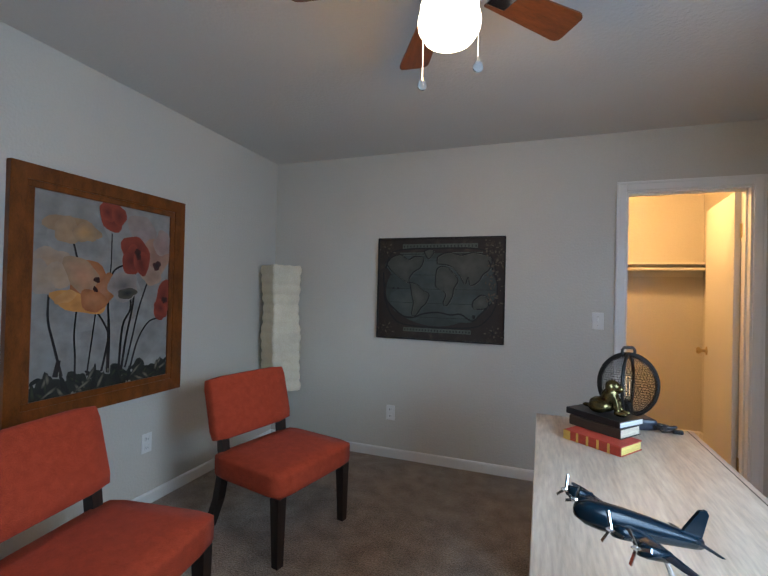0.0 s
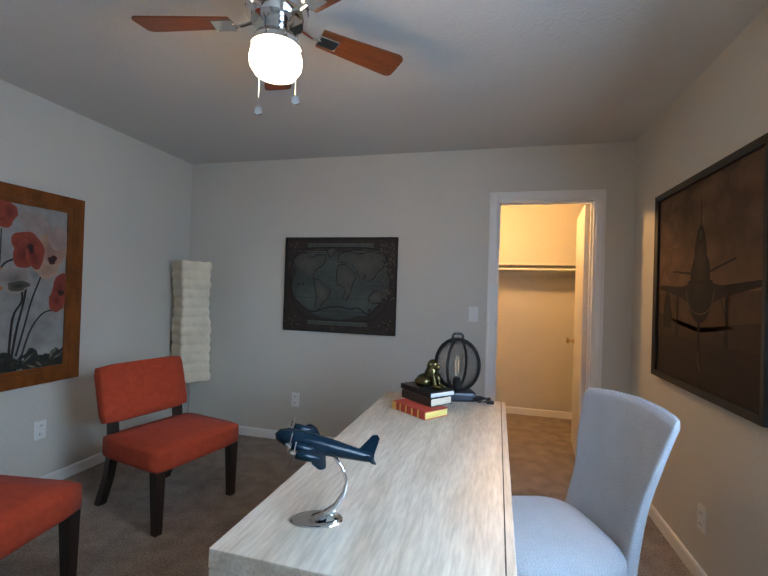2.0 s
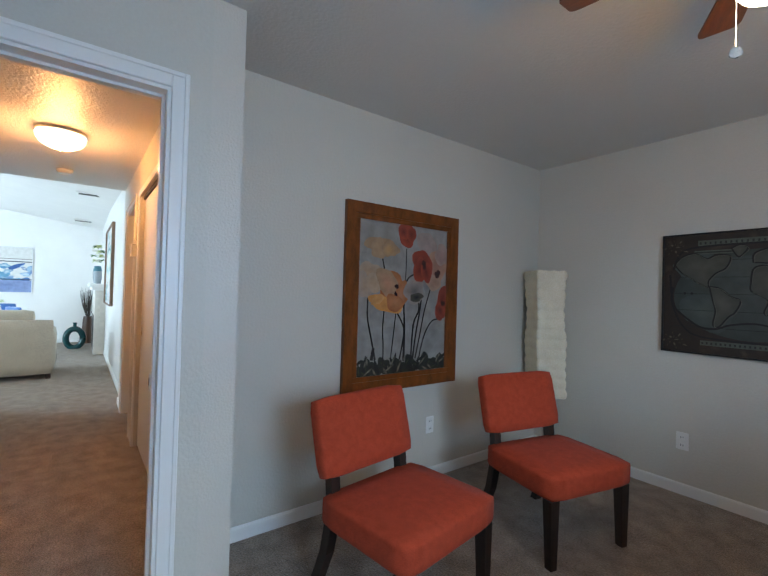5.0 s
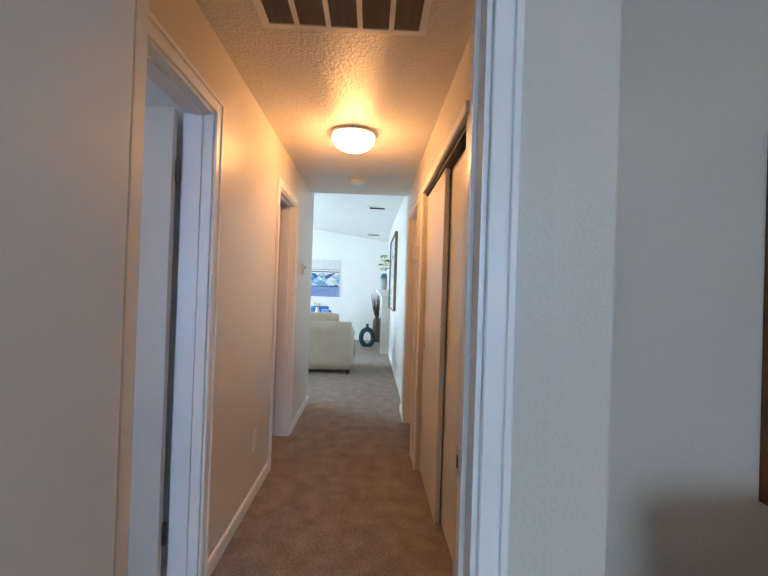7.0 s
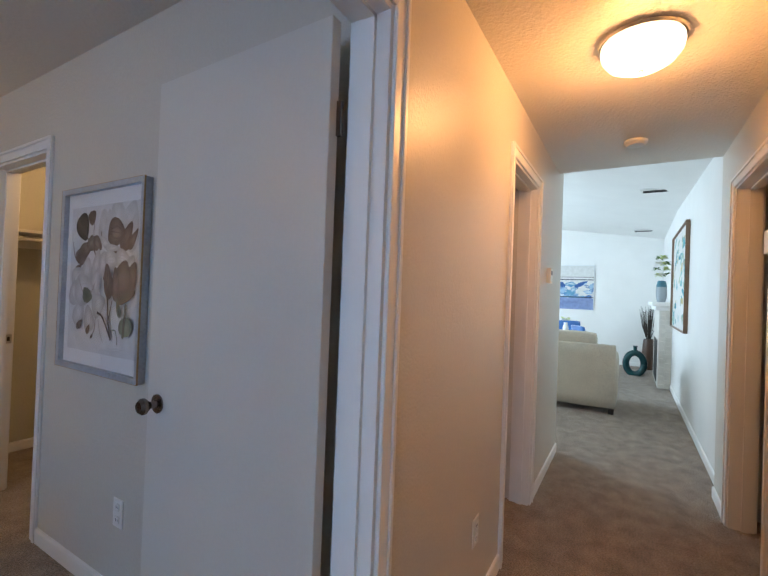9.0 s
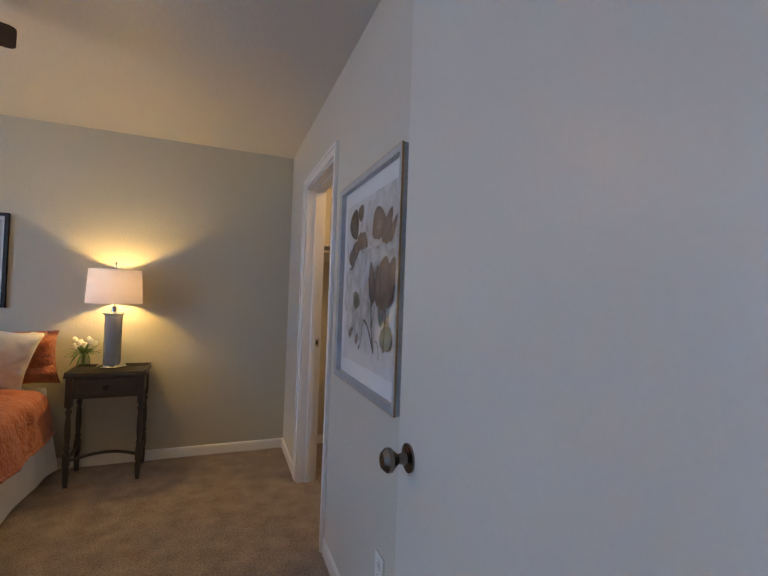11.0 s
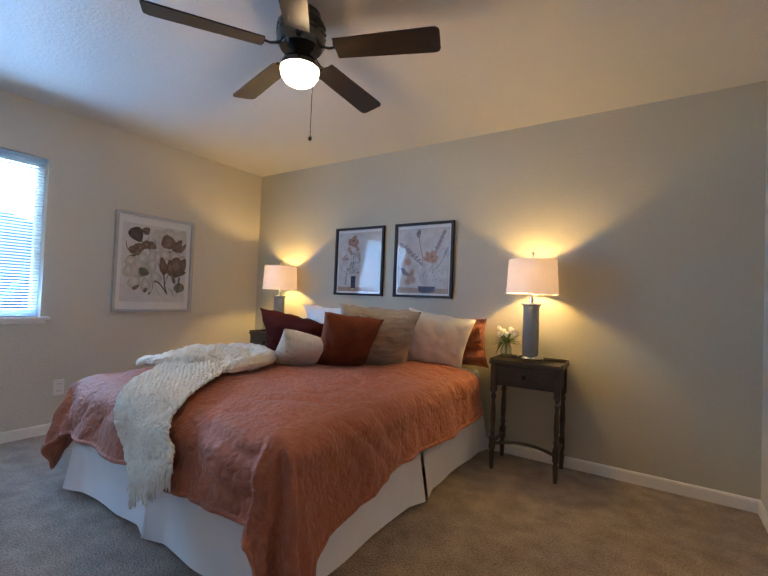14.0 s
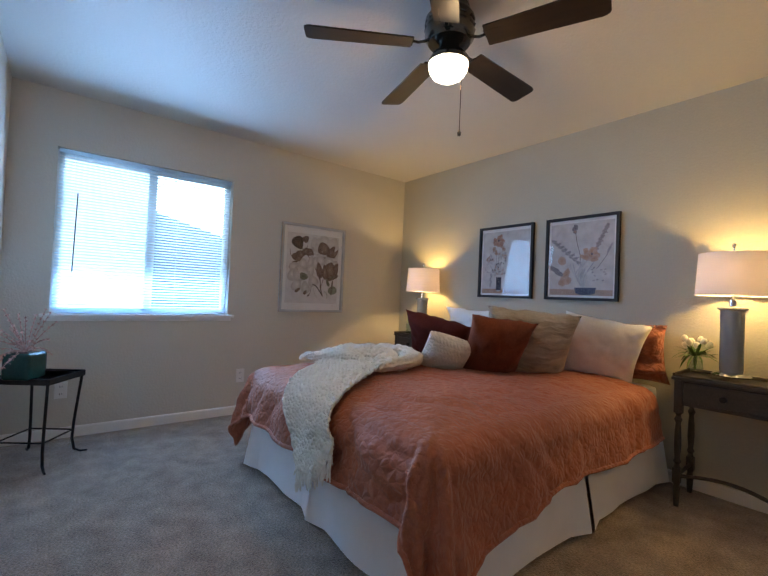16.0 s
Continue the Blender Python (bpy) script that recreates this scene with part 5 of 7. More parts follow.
    S([(.44, .48), (.40, .42), (.36, .39)], .006, lb)
    B(.32, .385, .070, .055, 0, (.20, .21, .14), (.32, .31, .24), 0.25)
    for k in range(9):
        B(.32 + .06 * math.cos(k * 0.7), .385 + .045 * math.sin(k * 0.7), .010, .010, 0, (.14, .13, .09), gr)
    petal_at(.22, .185, .055, .022, 35, lb, br)
    petal_at(.36, .155, .040, .022, 60, lb, br)
    # stems and small sprigs
    S([(.63, .40), (.645, .30), (.655, .22), (.70, .105)], .020, (.20, .16, .13))
    S([(.49, .275), (.56, .255), (.62, .200), (.69, .12)], .018, dk)
    S([(.70, .36), (.67, .27), (.655, .22)], .010, br)
    S([(.47, .24), (.46, .16), (.42, .115)], .008, br)
    S([(.51, .23), (.54, .15), (.59, .085)], .010, pg)
    S([(.72, .17), (.76, .17), (.79, .12), (.79, .08)], .010, gr)
    B(.42, .11, .022, .012, 40, br, dk)
    petal_at(.885, .395, .125, .040, 16, (.30, .29, .23), br, dk)
    petal_at(.79, .315, .028, .060, 22, (.36, .37, .30), gr, dk)
    B(.894, .200, .090, .062, 0, (.40, .42, .35), gr, 0.06)
    for k in range(15):
        B(.890 - .0015 * k, .335 - .014 * k, .017, .011, 30 * (-1) ** k, (.34, .31, .26), (.17, .15, .12), 0.1)
    return a


def magnolia_picture(m, W, H, label):
    t = picture("picture", label, m, W, H, SILVER, 0.022, 0.036, contrast(magnolia(W - 0.12, H - 0.17), 1.04, 1.45), ARTP, margin=0.060, margin_y=0.085, pane=True)
    part("mat_edge", bx(0.046, 0.070, 0.0128, W - 0.046, H - 0.070, 0.0133), MAT_WHITE, t, "printed sheet")
    bm = bmesh.new()
    for q in ((-0.002, -0.002, W + 0.002, 0.0), (-0.002, H, W + 0.002, H + 0.002), (-0.002, 0.0, 0.0, H), (W, 0.0, W + 0.002, H)):
        box(bm, q[0], q[1], 0.030, q[2], q[3], 0.0365)
    part("gilt_edge", bm, GOLDEDGE, t)
    return t


magnolia_picture(on(WEST, -2.75, -2.583, 0.925), 0.691, 0.821, "framed magnolia print with a pale silver frame and brown edge")
magnolia_picture(on(EAST, EX, -2.800, 0.900), 0.684, 0.840, "framed magnolia print with a pale silver frame beside the window")


def vase_print(w, h, kind):
    a = Art(w, h, (0.62, 0.61, 0.62), 20 + kind)

    def B(u, v, rx, ry, r, c, c2=None, wob=0.2):
        a.blob(u * w, v * h, rx * w, ry * h, r, c, c2 or c, wob)

    def S(pts, wd, c):
        a.line([(u * w, v * h) for u, v in pts], wd * w, c)

    for _ in range(14):
        B(a.rnd.random(), a.rnd.uniform(.2, 1), .2, .12, a.rnd.uniform(0, 90), (.66, .655, .66), (.62, .61, .62))
    terra, rose, gry, ink, navy = (.42, .25, .19), (.48, .33, .29), (.32, .31, .34), (.13, .12, .15), (.06, .065, .10)
    if kind == 1:
        a.poly([(0, 0), (w * .95, 0), (w * .95, h * .07), (0, h * .075)], (.45, .30, .24), (.50, .38, .32))
        S([(.36, .60), (.37, .40), (.38, .28)], .008, ink)
        for pts in ([(.38, .30), (.32, .50), (.30, .72)], [(.38, .30), (.42, .55), (.43, .70)], [(.36, .30), (.20, .42), (.12, .52)], [(.36, .3), (.50, .45), (.52, .6)]):
            S(pts, .006, gry)
        for u, v in ((.34, .86), (.27, .84), (.42, .85), (.33, .80), (.40, .79), (.36, .90)):
            B(u, v, .07, .045, a.rnd.uniform(0, 180), terra, rose, .35)
        B(.35, .86, .02, .02, 0, ink)
        for u, v in ((.25, .72), (.46, .72), (.30, .66), (.50, .60), (.13, .55)):
            B(u, v, .045, .04, a.rnd.uniform(0, 180), terra, (.50, .42, .38), .35)
        B(.14, .56, .045, .045, 0, (.22, .13, .11), terra)
        for _ in range(26):
            B(a.rnd.uniform(.12, .58), a.rnd.uniform(.28, .66), .04, .025, a.rnd.uniform(0, 180), a.rnd.choice([gry, (.50, .49, .52), rose]), (.58, .57, .58), .4)
        for _ in range(12):
            B(a.rnd.uniform(.15, .55), a.rnd.uniform(.3, .6), .012, .012, 0, ink)
        for k in range(7):
            B(.20 + .012 * math.sin(k * 2), .30 - .03 * k, .025, .02, k * 40, gry, (.5, .5, .52))
        S([(.05, .44), (.10, .36), (.20, .33)], .008, gry)
        B(.38, .16, .075, .135, 0, (.68, .67, .68), (.64, .63, .64), .04)
        a.poly([(w * .325, h * .05), (w * .435, h * .05), (w * .44, h * .26), (w * .32, h * .26)], navy, (.10, .10, .14))
        for pts in ([(.62, .50), (.72, .60), (.80, .72), (.84, .80)], [(.60, .58), (.78, .62), (.92, .60)], [(.66, .70), (.70, .60)], [(.84, .62), (.86, .72)], [(.92, .60), (.95, .70)]):
            S(pts, .010, (.42, .44, .48))
        for _ in range(18):
            B(a.rnd.uniform(.6, .95), a.rnd.uniform(.52, .78), .03, .018, a.rnd.uniform(0, 180), (.44, .46, .50), (.54, .55, .58), .4)
    else:
        a.poly([(0, 0), (w, 0), (w, h * .075), (0, h * .085)], (.46, .35, .29), (.52, .42, .37))
        S([(.50, .40), (.49, .56), (.44, .72), (.41, .88)], .010, (.22, .20, .20))
        B(.40, .93, .05, .045, 0, (.22, .19, .22), gry, .3)
        B(.40, .88, .03, .03, 0, terra, gry)
        for k in range(15):
            f = k / 14
            B(.04 + .42 * f, .77 - .30 * f + .02 * math.sin(k * 3), .045, .022, -40 + 60 * (k % 2), (.28, .27, .30), (.44, .43, .46), .35)
            B(.90 - .20 * f, .93 - .38 * f, .040, .020, 40 - 70 * (k % 2), (.30, .28, .31), (.46, .42, .43), .35)
        for u, v in ((.60, .58), (.68, .60), (.74, .55), (.65, .53), (.72, .50), (.58, .52)):
            B(u, v, .075, .045, a.rnd.uniform(0, 180), (.46, .27, .18), (.55, .42, .36), .35)
        B(.68, .56, .015, .015, 0, ink)
        B(.20, .48, .07, .065, 0, (.50, .33, .24), (.56, .46, .40), .1)
        for u, v in ((.25, .26), (.30, .20), (.22, .18), (.28, .30)):
            B(u, v, .08, .05, 60, (.46, .30, .23), (.54, .44, .39), .2)
        for u, v in ((.04, .38), (.10, .35), (.16, .30)):
            B(u, v, .07, .035, -25, (.26, .26, .30), gry, .2)
        for k in range(34):
            an = radians(60 + 60 * a.rnd.random())
            L = a.rnd.uniform(.2, .42)
            S([(.56, .10), (.56 + L * .5 * math.cos(an) - .05, .10 + L * .5 * math.sin(an)), (.54 + L * math.cos(an) * a.rnd.choice([1.2, -.6]), .10 + L * math.sin(an))], .014,
              a.rnd.choice([(.50, .50, .54), (.56, .57, .60), (.44, .44, .50), (.58, .56, .58)]))
        S([(.76, .36), (.86, .48), (.93, .58)], .009, gry)
        B(.94, .62, .02, .08, -25, (.36, .34, .40), (.48, .46, .50))
        for _ in range(12):
            B(a.rnd.uniform(.68, .92), a.rnd.uniform(.2, .38), .02, .012, 0, gry, (.55, .54, .56), .4)
        a.poly([(w * .42, h * .105), (w * .76, h * .105), (w * .74, h * .03), (w * .66, h * .005), (w * .52, h * .005), (w * .44, h * .03)], (.07, .085, .16), (.12, .14, .22))
    return a


for x1, kind, lab in ((0.340, 1, "black-framed botanical print of flowers in a tall dark vase"), (-0.330, 2, "black-framed botanical print of flowers in a blue bowl")):
    t = picture("picture", lab, on(SOUTH, x1, SY, 1.116), 0.553, 0.633, BLACK, 0.021, 0.030, contrast(vase_print(0.553 - 0.075, 0.633 - 0.085, kind), 1.0, 1.3), ARTP, margin=0.038, pane=True)
    part("print_sheet", bx(0.034, 0.036, 0.0107, 0.553 - 0.034, 0.633 - 0.036, 0.0112), MAT_WHITE, t, "printed sheet")


# ---- plates on the walls ----
def outlet(m, label, kind="outlet"):
    t = thing("wall_plate", label, "light switch" if kind == "switch" else "power outlet", m, "wall plates")
    part("cover_plate", bx(-0.036, -0.058, 0, 0.036, 0.058, 0.006, 0.004), PLASTIC, t)
    if kind == "outlet":
        for s in (-1, 1):
            p = part("socket", bx(-0.014, s * 0.026 - 0.016, 0.0061, 0.014, s * 0.026 + 0.016, 0.0085, 0.003, seg=1), PLASTIC, t)
            bm = bmesh.new()
            box(bm, -0.008, s * 0.026 - 0.006, 0.0087, -0.005, s * 0.026 + 0.006, 0.0089)
            box(bm, 0.005, s * 0.026 - 0.005, 0.0087, 0.008, s * 0.026 + 0.005, 0.0089)
            part("slots", bm, DARK, p)
    else:
        part("toggle", bx(-0.005, -0.008, 0.006, 0.005, 0.012, 0.020, 0.002, m=Matrix.Rotation(radians(-20), 4, "X"), seg=1), PLASTIC, t)
        part("screw", lt([(0.001, 0.006), (0.004, 0.006), (0.003, 0.0075), (0.001, 0.0075)], n=10), NICKEL, t, at=pose(0, 0.030, 0))
        part("screw", lt([(0.001, 0.006), (0.004, 0.006), (0.003, 0.0075), (0.001, 0.0075)], n=10), NICKEL, t, at=pose(0, -0.030, 0))
    return t


outlet(on(NORTH, -1.082, NY, 0.356), "white power outlet low on the office wall under the map")
outlet(on(NORTH, 0.387, NY, 1.152), "white light switch beside the walk-in closet door", "switch")
outlet(on(WEST, WX, 1.915, 0.375), "white power outlet under the poppy painting")
outlet(on(EAST, EX, 2.15, 0.30), "white power outlet under the aircraft picture")
outlet(on(EAST, EX, -2.482, 0.335), "white power outlet low on the bedroom window wall")
outlet(on(EAST, EX, -1.24, 0.335), "white power outlet behind the iron plant table")
outlet(on(WEST, -2.75, -2.04, 0.372), "white power outlet under the magnolia print")
outlet(on(SOUTH, -3.484, -0.77, 0.36), "white power outlet low on the hall wall")
outlet(on(NORTH, -2.165, 0.285, 1.18), "white light switch on the textured hall wall", "switch")
th = thing("thermostat", "small white thermostat on the hall wall", "thermostat", on(SOUTH, -5.04, -0.77, 1.487))
part("housing", bx(-0.045, -0.055, 0, 0.045, 0.055, 0.028, 0.006), PLASTIC, th)
part("display", bx(-0.022, 0.005, 0.0281, 0.022, 0.035, 0.0291), IRON, th)
sd = thing("smoke_detector", "round white smoke detector on the hall ceiling", "smoke detector", pose(-4.88, -0.24, HHALL))
part("detector_body", lt([(0.001, 0), (0.065, 0), (0.065, -0.015), (0.05, -0.032), (0.001, -0.034)], n=28), PLASTIC, sd, "", True)
ch = thing("door_chime", "small wooden door chime on the hall wall", "door chime", on(NORTH, -4.125, 0.285, 1.595))
part("chime_case", bx(-0.04, -0.05, 0, 0.04, 0.05, 0.045, 0.005), DOORM, ch)

# return-air grille in the hall ceiling
rv = thing("ceiling_vent", "white return-air grille with five louvred bays", "vent", pose(-2.34, -0.225, HHALL))
bm = bmesh.new()
VX, VY = 0.245, 0.325
box(bm, -VX, -VY, -0.010, -VX + 0.028, VY, 0.0)
box(bm, VX - 0.028, -VY, -0.010, VX, VY, 0.0)
for k in range(6):
    y = -VY + 0.014 + (2 * VY - 0.028) * k / 5
    hw = 0.014 if k in (0, 5) else 0.010
    box(bm, -VX + 0.028, y - hw, -0.010, VX - 0.028, y + hw, 0.0)
part("vent_frame", bm, TRIM, rv)
# shade inside the bays is put into colour: near-black sheet, brown louvres
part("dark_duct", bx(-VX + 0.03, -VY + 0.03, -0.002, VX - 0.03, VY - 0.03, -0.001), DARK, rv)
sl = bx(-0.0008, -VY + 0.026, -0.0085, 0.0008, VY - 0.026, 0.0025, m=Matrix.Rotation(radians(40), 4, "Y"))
first = part("louvre", sl, surf("shaded_louvre", (0.30, 0.24, 0.18), 0.5), rv, at=pose(-VX + 0.04, 0, -0.002))
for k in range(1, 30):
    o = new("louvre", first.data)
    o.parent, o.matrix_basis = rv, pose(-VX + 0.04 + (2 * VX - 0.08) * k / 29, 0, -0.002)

# sliding closet doors of the hall
sc = thing("sliding_closet_doors", "pair of cream sliding closet doors in the hall", "closet door", pose(0, 0, 0))
d1 = part("door_panel", bx(-3.925, 0.312, 0.01, -3.225, 0.342, 2.00, 0.002, seg=1), DOORM, sc)
part("finger_pull", lt([(0.001, 0), (0.016, 0), (0.018, 0.003), (0.012, 0.004), (0.001, 0.001)], n=18), BRASS, d1, at=pose(-3.87, 0.312, 0.92, 90))
part("door_panel", bx(-3.56, 0.350, 0.01, -2.595, 0.380, 2.00, 0.002, seg=1), DOORM, sc)
part("top_track", bx(-3.93, 0.300, 2.002, -2.60, 0.400, 2.028), DARK, sc)
bm = bmesh.new()
box(bm, -3.975, 0.270, 2.025, -2.555, 0.284, 2.075, 0.003, seg=1)
box(bm, -3.975, 0.270, 0, -3.928, 0.284, 2.024, 0.003, seg=1)
structure("trim_sliding_doors", bm, TRIM)

# strike plates
for m, lab in ((pose(-1.79, 0.1115, 0.94, 90), "office"), (pose(-2.850, -3.5815, 0.945, -90), "closet")):
    s = thing("strike_plate", "small brushed metal strike plate in the %s door jamb" % lab, "strike plate", m)
    part("plate", bx(-0.016, -0.028, 0, 0.016, 0.028, 0.002), NICKEL, s)
    part("latch_hole", bx(-0.007, -0.013, 0.0021, 0.007, 0.013, 0.0026), DARK, s)

# closet fittings
cs = thing("closet_shelf", "cream closet shelf with a hanging rod under it", "shelf", pose(0, 0, 0))
part("shelf_board", bx(-0.295, 4.39, 1.625, EX - 0.005, 4.725, 1.645), DOORM, cs)
part("hanging_rod", tb([(-0.29, 4.44, 1.585), (EX - 0.006, 4.44, 1.585)], 0.016, n=14), DOORM, cs, "", True)
part("wall_cleat", bx(-0.295, 4.708, 1.53, EX - 0.005, 4.728, 1.6245), DOORM, cs)
cs = thing("closet_shelf", "cream closet shelf with a hanging rod under it", "shelf", pose(0, 0, 0))
part("shelf_board", bx(-4.275, SY + 0.005, 1.655, -2.875, SY + 0.34, 1.675), DOORM, cs)
part("hanging_rod", tb([(-4.27, SY + 0.29, 1.615), (-2.88, SY + 0.29, 1.615)], 0.016, n=14), DOORM, cs, "", True)
part("wall_cleat", bx(-4.275, SY + 0.004, 1.56, -2.875, SY + 0.022, 1.6545), DOORM, cs)

# ---- bedroom window ----
WY0, WY1, WZ0, WZ1 = -2.345, -1.148, 0.865, 2.02
w1 = tagged(new("window_1"), kind="structure")
bm = bmesh.new()
fo = 0.04
for q in ((WY0, WY1, WZ0, WZ0 + fo), (WY0, WY1, WZ1 - fo, WZ1), (WY0, WY0 + fo, WZ0 + fo, WZ1 - fo), (WY1 - fo, WY1, WZ0 + fo, WZ1 - fo)):
    box(bm, EX + 0.07, q[0], q[2], EX + 0.12, q[1], q[3], 0.003, seg=1)
structure("window_frame", bm, VINYL, parent=w1)
bm = bmesh.new()
box(bm, EX + 0.065, -1.775, WZ0 + fo, EX + 0.115, -1.720, WZ1 - fo, 0.003, seg=1)
structure("mullion", bm, VINYL, parent=w1)
bm = bx(EX - 0.03, WY0 - 0.05, WZ0 - 0.022, EX + 0.07, WY1 + 0.05, WZ0, 0.004)
structure("window_sill", bm, TRIM, parent=w1)
structure("sill_apron", bx(EX - 0.012, WY0 - 0.03, WZ0 - 0.05, EX - 0.001, WY1 + 0.03, WZ0 - 0.0225, 0.003), TRIM, parent=w1)
for a, b in ((WY0 + fo, -1.775), (-1.72, WY1 - fo)):
    bm = bmesh.new()
    bm.faces.new([bm.verts.new((EX + 0.09, y, z)) for y, z in ((b, WZ0 + fo), (a, WZ0 + fo), (a, WZ1 - fo), (b, WZ1 - fo))])
    g = structure("pane", bm, CLEAR, parent=w1)
    g.visible_shadow = False
# added translucent white sheet that washes out the left pane like glare
scr = bpy.data.materials.new("insect_screen")
scr.use_nodes = True
_n = scr.node_tree
_n.nodes.clear()
_o, _m, _t, _d = (_n.nodes.new(x) for x in ("ShaderNodeOutputMaterial", "ShaderNodeMixShader", "ShaderNodeBsdfTransparent", "ShaderNodeBsdfTranslucent"))
_d.inputs[0].default_value, _m.inputs[0].default_value = (0.88, 0.94, 1.0, 1), 0.75
_n.links.new(_t.outputs[0], _m.inputs[1])
_n.links.new(_d.outputs[0], _m.inputs[2])
_n.links.new(_m.outputs[0], _o.inputs[0])
structure("insect_screen", bx(EX + 0.100, -1.72, WZ0 + fo, EX + 0.101, WY1 - fo, WZ1 - fo), scr, parent=w1)

bl = thing("window_blind", "white horizontal mini blind lowered with its slats open", "blind", pose(EX + 0.035, 0, 0))
part("headrail", bx(-0.014, WY0 + 0.008, WZ1 - 0.030, 0.014, WY1 - 0.008, WZ1 - 0.002, 0.002, seg=1), BLIND, bl)
part("bottom_rail", bx(-0.012, WY0 + 0.012, WZ0 + 0.030, 0.012, WY1 - 0.012, WZ0 + 0.042, 0.002, seg=1), BLIND, bl)
bm = bmesh.new()
prof = [(-0.0125, -0.0016), (-0.006, 0.0002), (0, 0.0008), (0.006, 0.0002), (0.0125, -0.0016)]
rows = [[bm.verts.new((x, y, z)) for x, z in prof] for y in (WY0 + 0.012, WY1 - 0.012)]
for k in range(4):
    bm.faces.new((rows[0][k], rows[0][k + 1], rows[1][k + 1], rows[1][k]))
n_sl = 50
first = part("slat", bm, BLIND, bl, at=pose(0, 0, WZ0 + 0.055, 0, 22, 0))
for k in range(1, n_sl):
    o = new("slat", first.data)
    o.parent, o.matrix_basis = bl, pose(0, 0, WZ0 + 0.055 + (WZ1 - WZ0 - 0.095) * k / (n_sl - 1), 0, 22, 0)
for y in (WY0 + 0.10, WY0 + 0.42, WY1 - 0.42, WY1 - 0.10):
    part("ladder_cord", bx(-0.0135, y - 0.001, WZ0 + 0.04, -0.0128, y + 0.001, WZ1 - 0.03), BLIND, bl)
part("tilt_wand", tb([(-0.02, -1.272, WZ1 - 0.30), (-0.02, -1.262, 1.16)], 0.004, n=8), IRON, bl)

# office window, behind the camera
w2 = tagged(new("window_2"), kind="structure")
bm = bmesh.new()
for q in ((-0.10, 1.12, 0.90, 0.94), (-0.10, 1.12, 1.99, 2.03), (-0.10, -0.06, 0.94, 1.99), (1.08, 1.12, 0.94, 1.99), (0.48, 0.54, 0.94, 1.99)):
    box(bm, EX + 0.07, q[0], q[2], EX + 0.12, q[1], q[3])
structure("window_frame", bm, VINYL, parent=w2)
structure("window_sill", bx(EX - 0.03, -0.15, 0.878, EX + 0.07, 1.17, 0.90, 0.004), TRIM, parent=w2)

# ---- outside ----
sky_m = glow("bright_sky", (0.62, 0.83, 1.0), 14)
sky_m.node_tree.nodes["Principled BSDF"].inputs["Base Color"].default_value = (0, 0, 0, 1)
structure("backdrop", bx(62, -70, -0.1, 62.5, 70, 60), sky_m)
structure("ground", bx(-60, -80, -0.35, 120, 80, -0.15), surf("dry_ground", (0.20, 0.18, 0.15), 0.95, scale=0.6))
# the blue cast of daylight is put into the wall and roof colours
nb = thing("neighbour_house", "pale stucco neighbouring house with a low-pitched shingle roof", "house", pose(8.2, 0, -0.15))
part("wall", bx(0, -4.6, 0, 7, 9, 2.05), surf("sky_tinted_stucco", (0.24, 0.40, 0.58), 0.9, bump=0.3, bscale=40), nb)
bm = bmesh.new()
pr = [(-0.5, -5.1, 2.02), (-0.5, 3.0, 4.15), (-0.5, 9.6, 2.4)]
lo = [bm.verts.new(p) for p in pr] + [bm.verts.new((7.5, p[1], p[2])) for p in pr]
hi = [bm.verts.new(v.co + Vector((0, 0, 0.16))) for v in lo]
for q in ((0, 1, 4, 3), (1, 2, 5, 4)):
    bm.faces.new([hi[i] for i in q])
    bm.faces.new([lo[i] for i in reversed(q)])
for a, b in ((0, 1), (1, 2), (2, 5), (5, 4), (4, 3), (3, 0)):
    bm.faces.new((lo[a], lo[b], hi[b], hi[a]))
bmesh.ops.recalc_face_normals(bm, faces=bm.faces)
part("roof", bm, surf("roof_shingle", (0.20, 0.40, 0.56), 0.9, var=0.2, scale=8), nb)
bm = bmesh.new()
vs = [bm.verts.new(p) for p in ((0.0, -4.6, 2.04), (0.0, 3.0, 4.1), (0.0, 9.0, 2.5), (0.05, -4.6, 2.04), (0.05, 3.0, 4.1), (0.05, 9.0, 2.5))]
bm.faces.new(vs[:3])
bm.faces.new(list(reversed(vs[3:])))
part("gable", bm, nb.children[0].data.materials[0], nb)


# ---- on the desk ----
DZ = 0.775


def book(m, L, D, T, cover, pages, label, bands=None):
    """Local: spine along x at y = 0, the pages open to +y and the ends; z up from 0."""
    t = thing("book", label, "book", m, "books stacked on the desk")
    c = 0.003
    bm = bmesh.new()
    box(bm, 0, 0, 0, L, D, c)
    box(bm, 0, 0, T - c, L, D, T)
    box(bm, 0, -0.004, 0, L, 0.0, T, 0.002, seg=1)
    part("cover", bm, cover, t)
    bm = box(bmesh.new(), 0.004, 0.001, c, L - 0.003, D - 0.004, T - c)
    part("page_block", bm, pages, t, "pale page block")
    for k, (x0, x1, mt) in enumerate(bands or []):
        part("spine_band", bx(x0 * L, -0.0052, 0.0, x1 * L, -0.0042, T), mt, t)
    return t


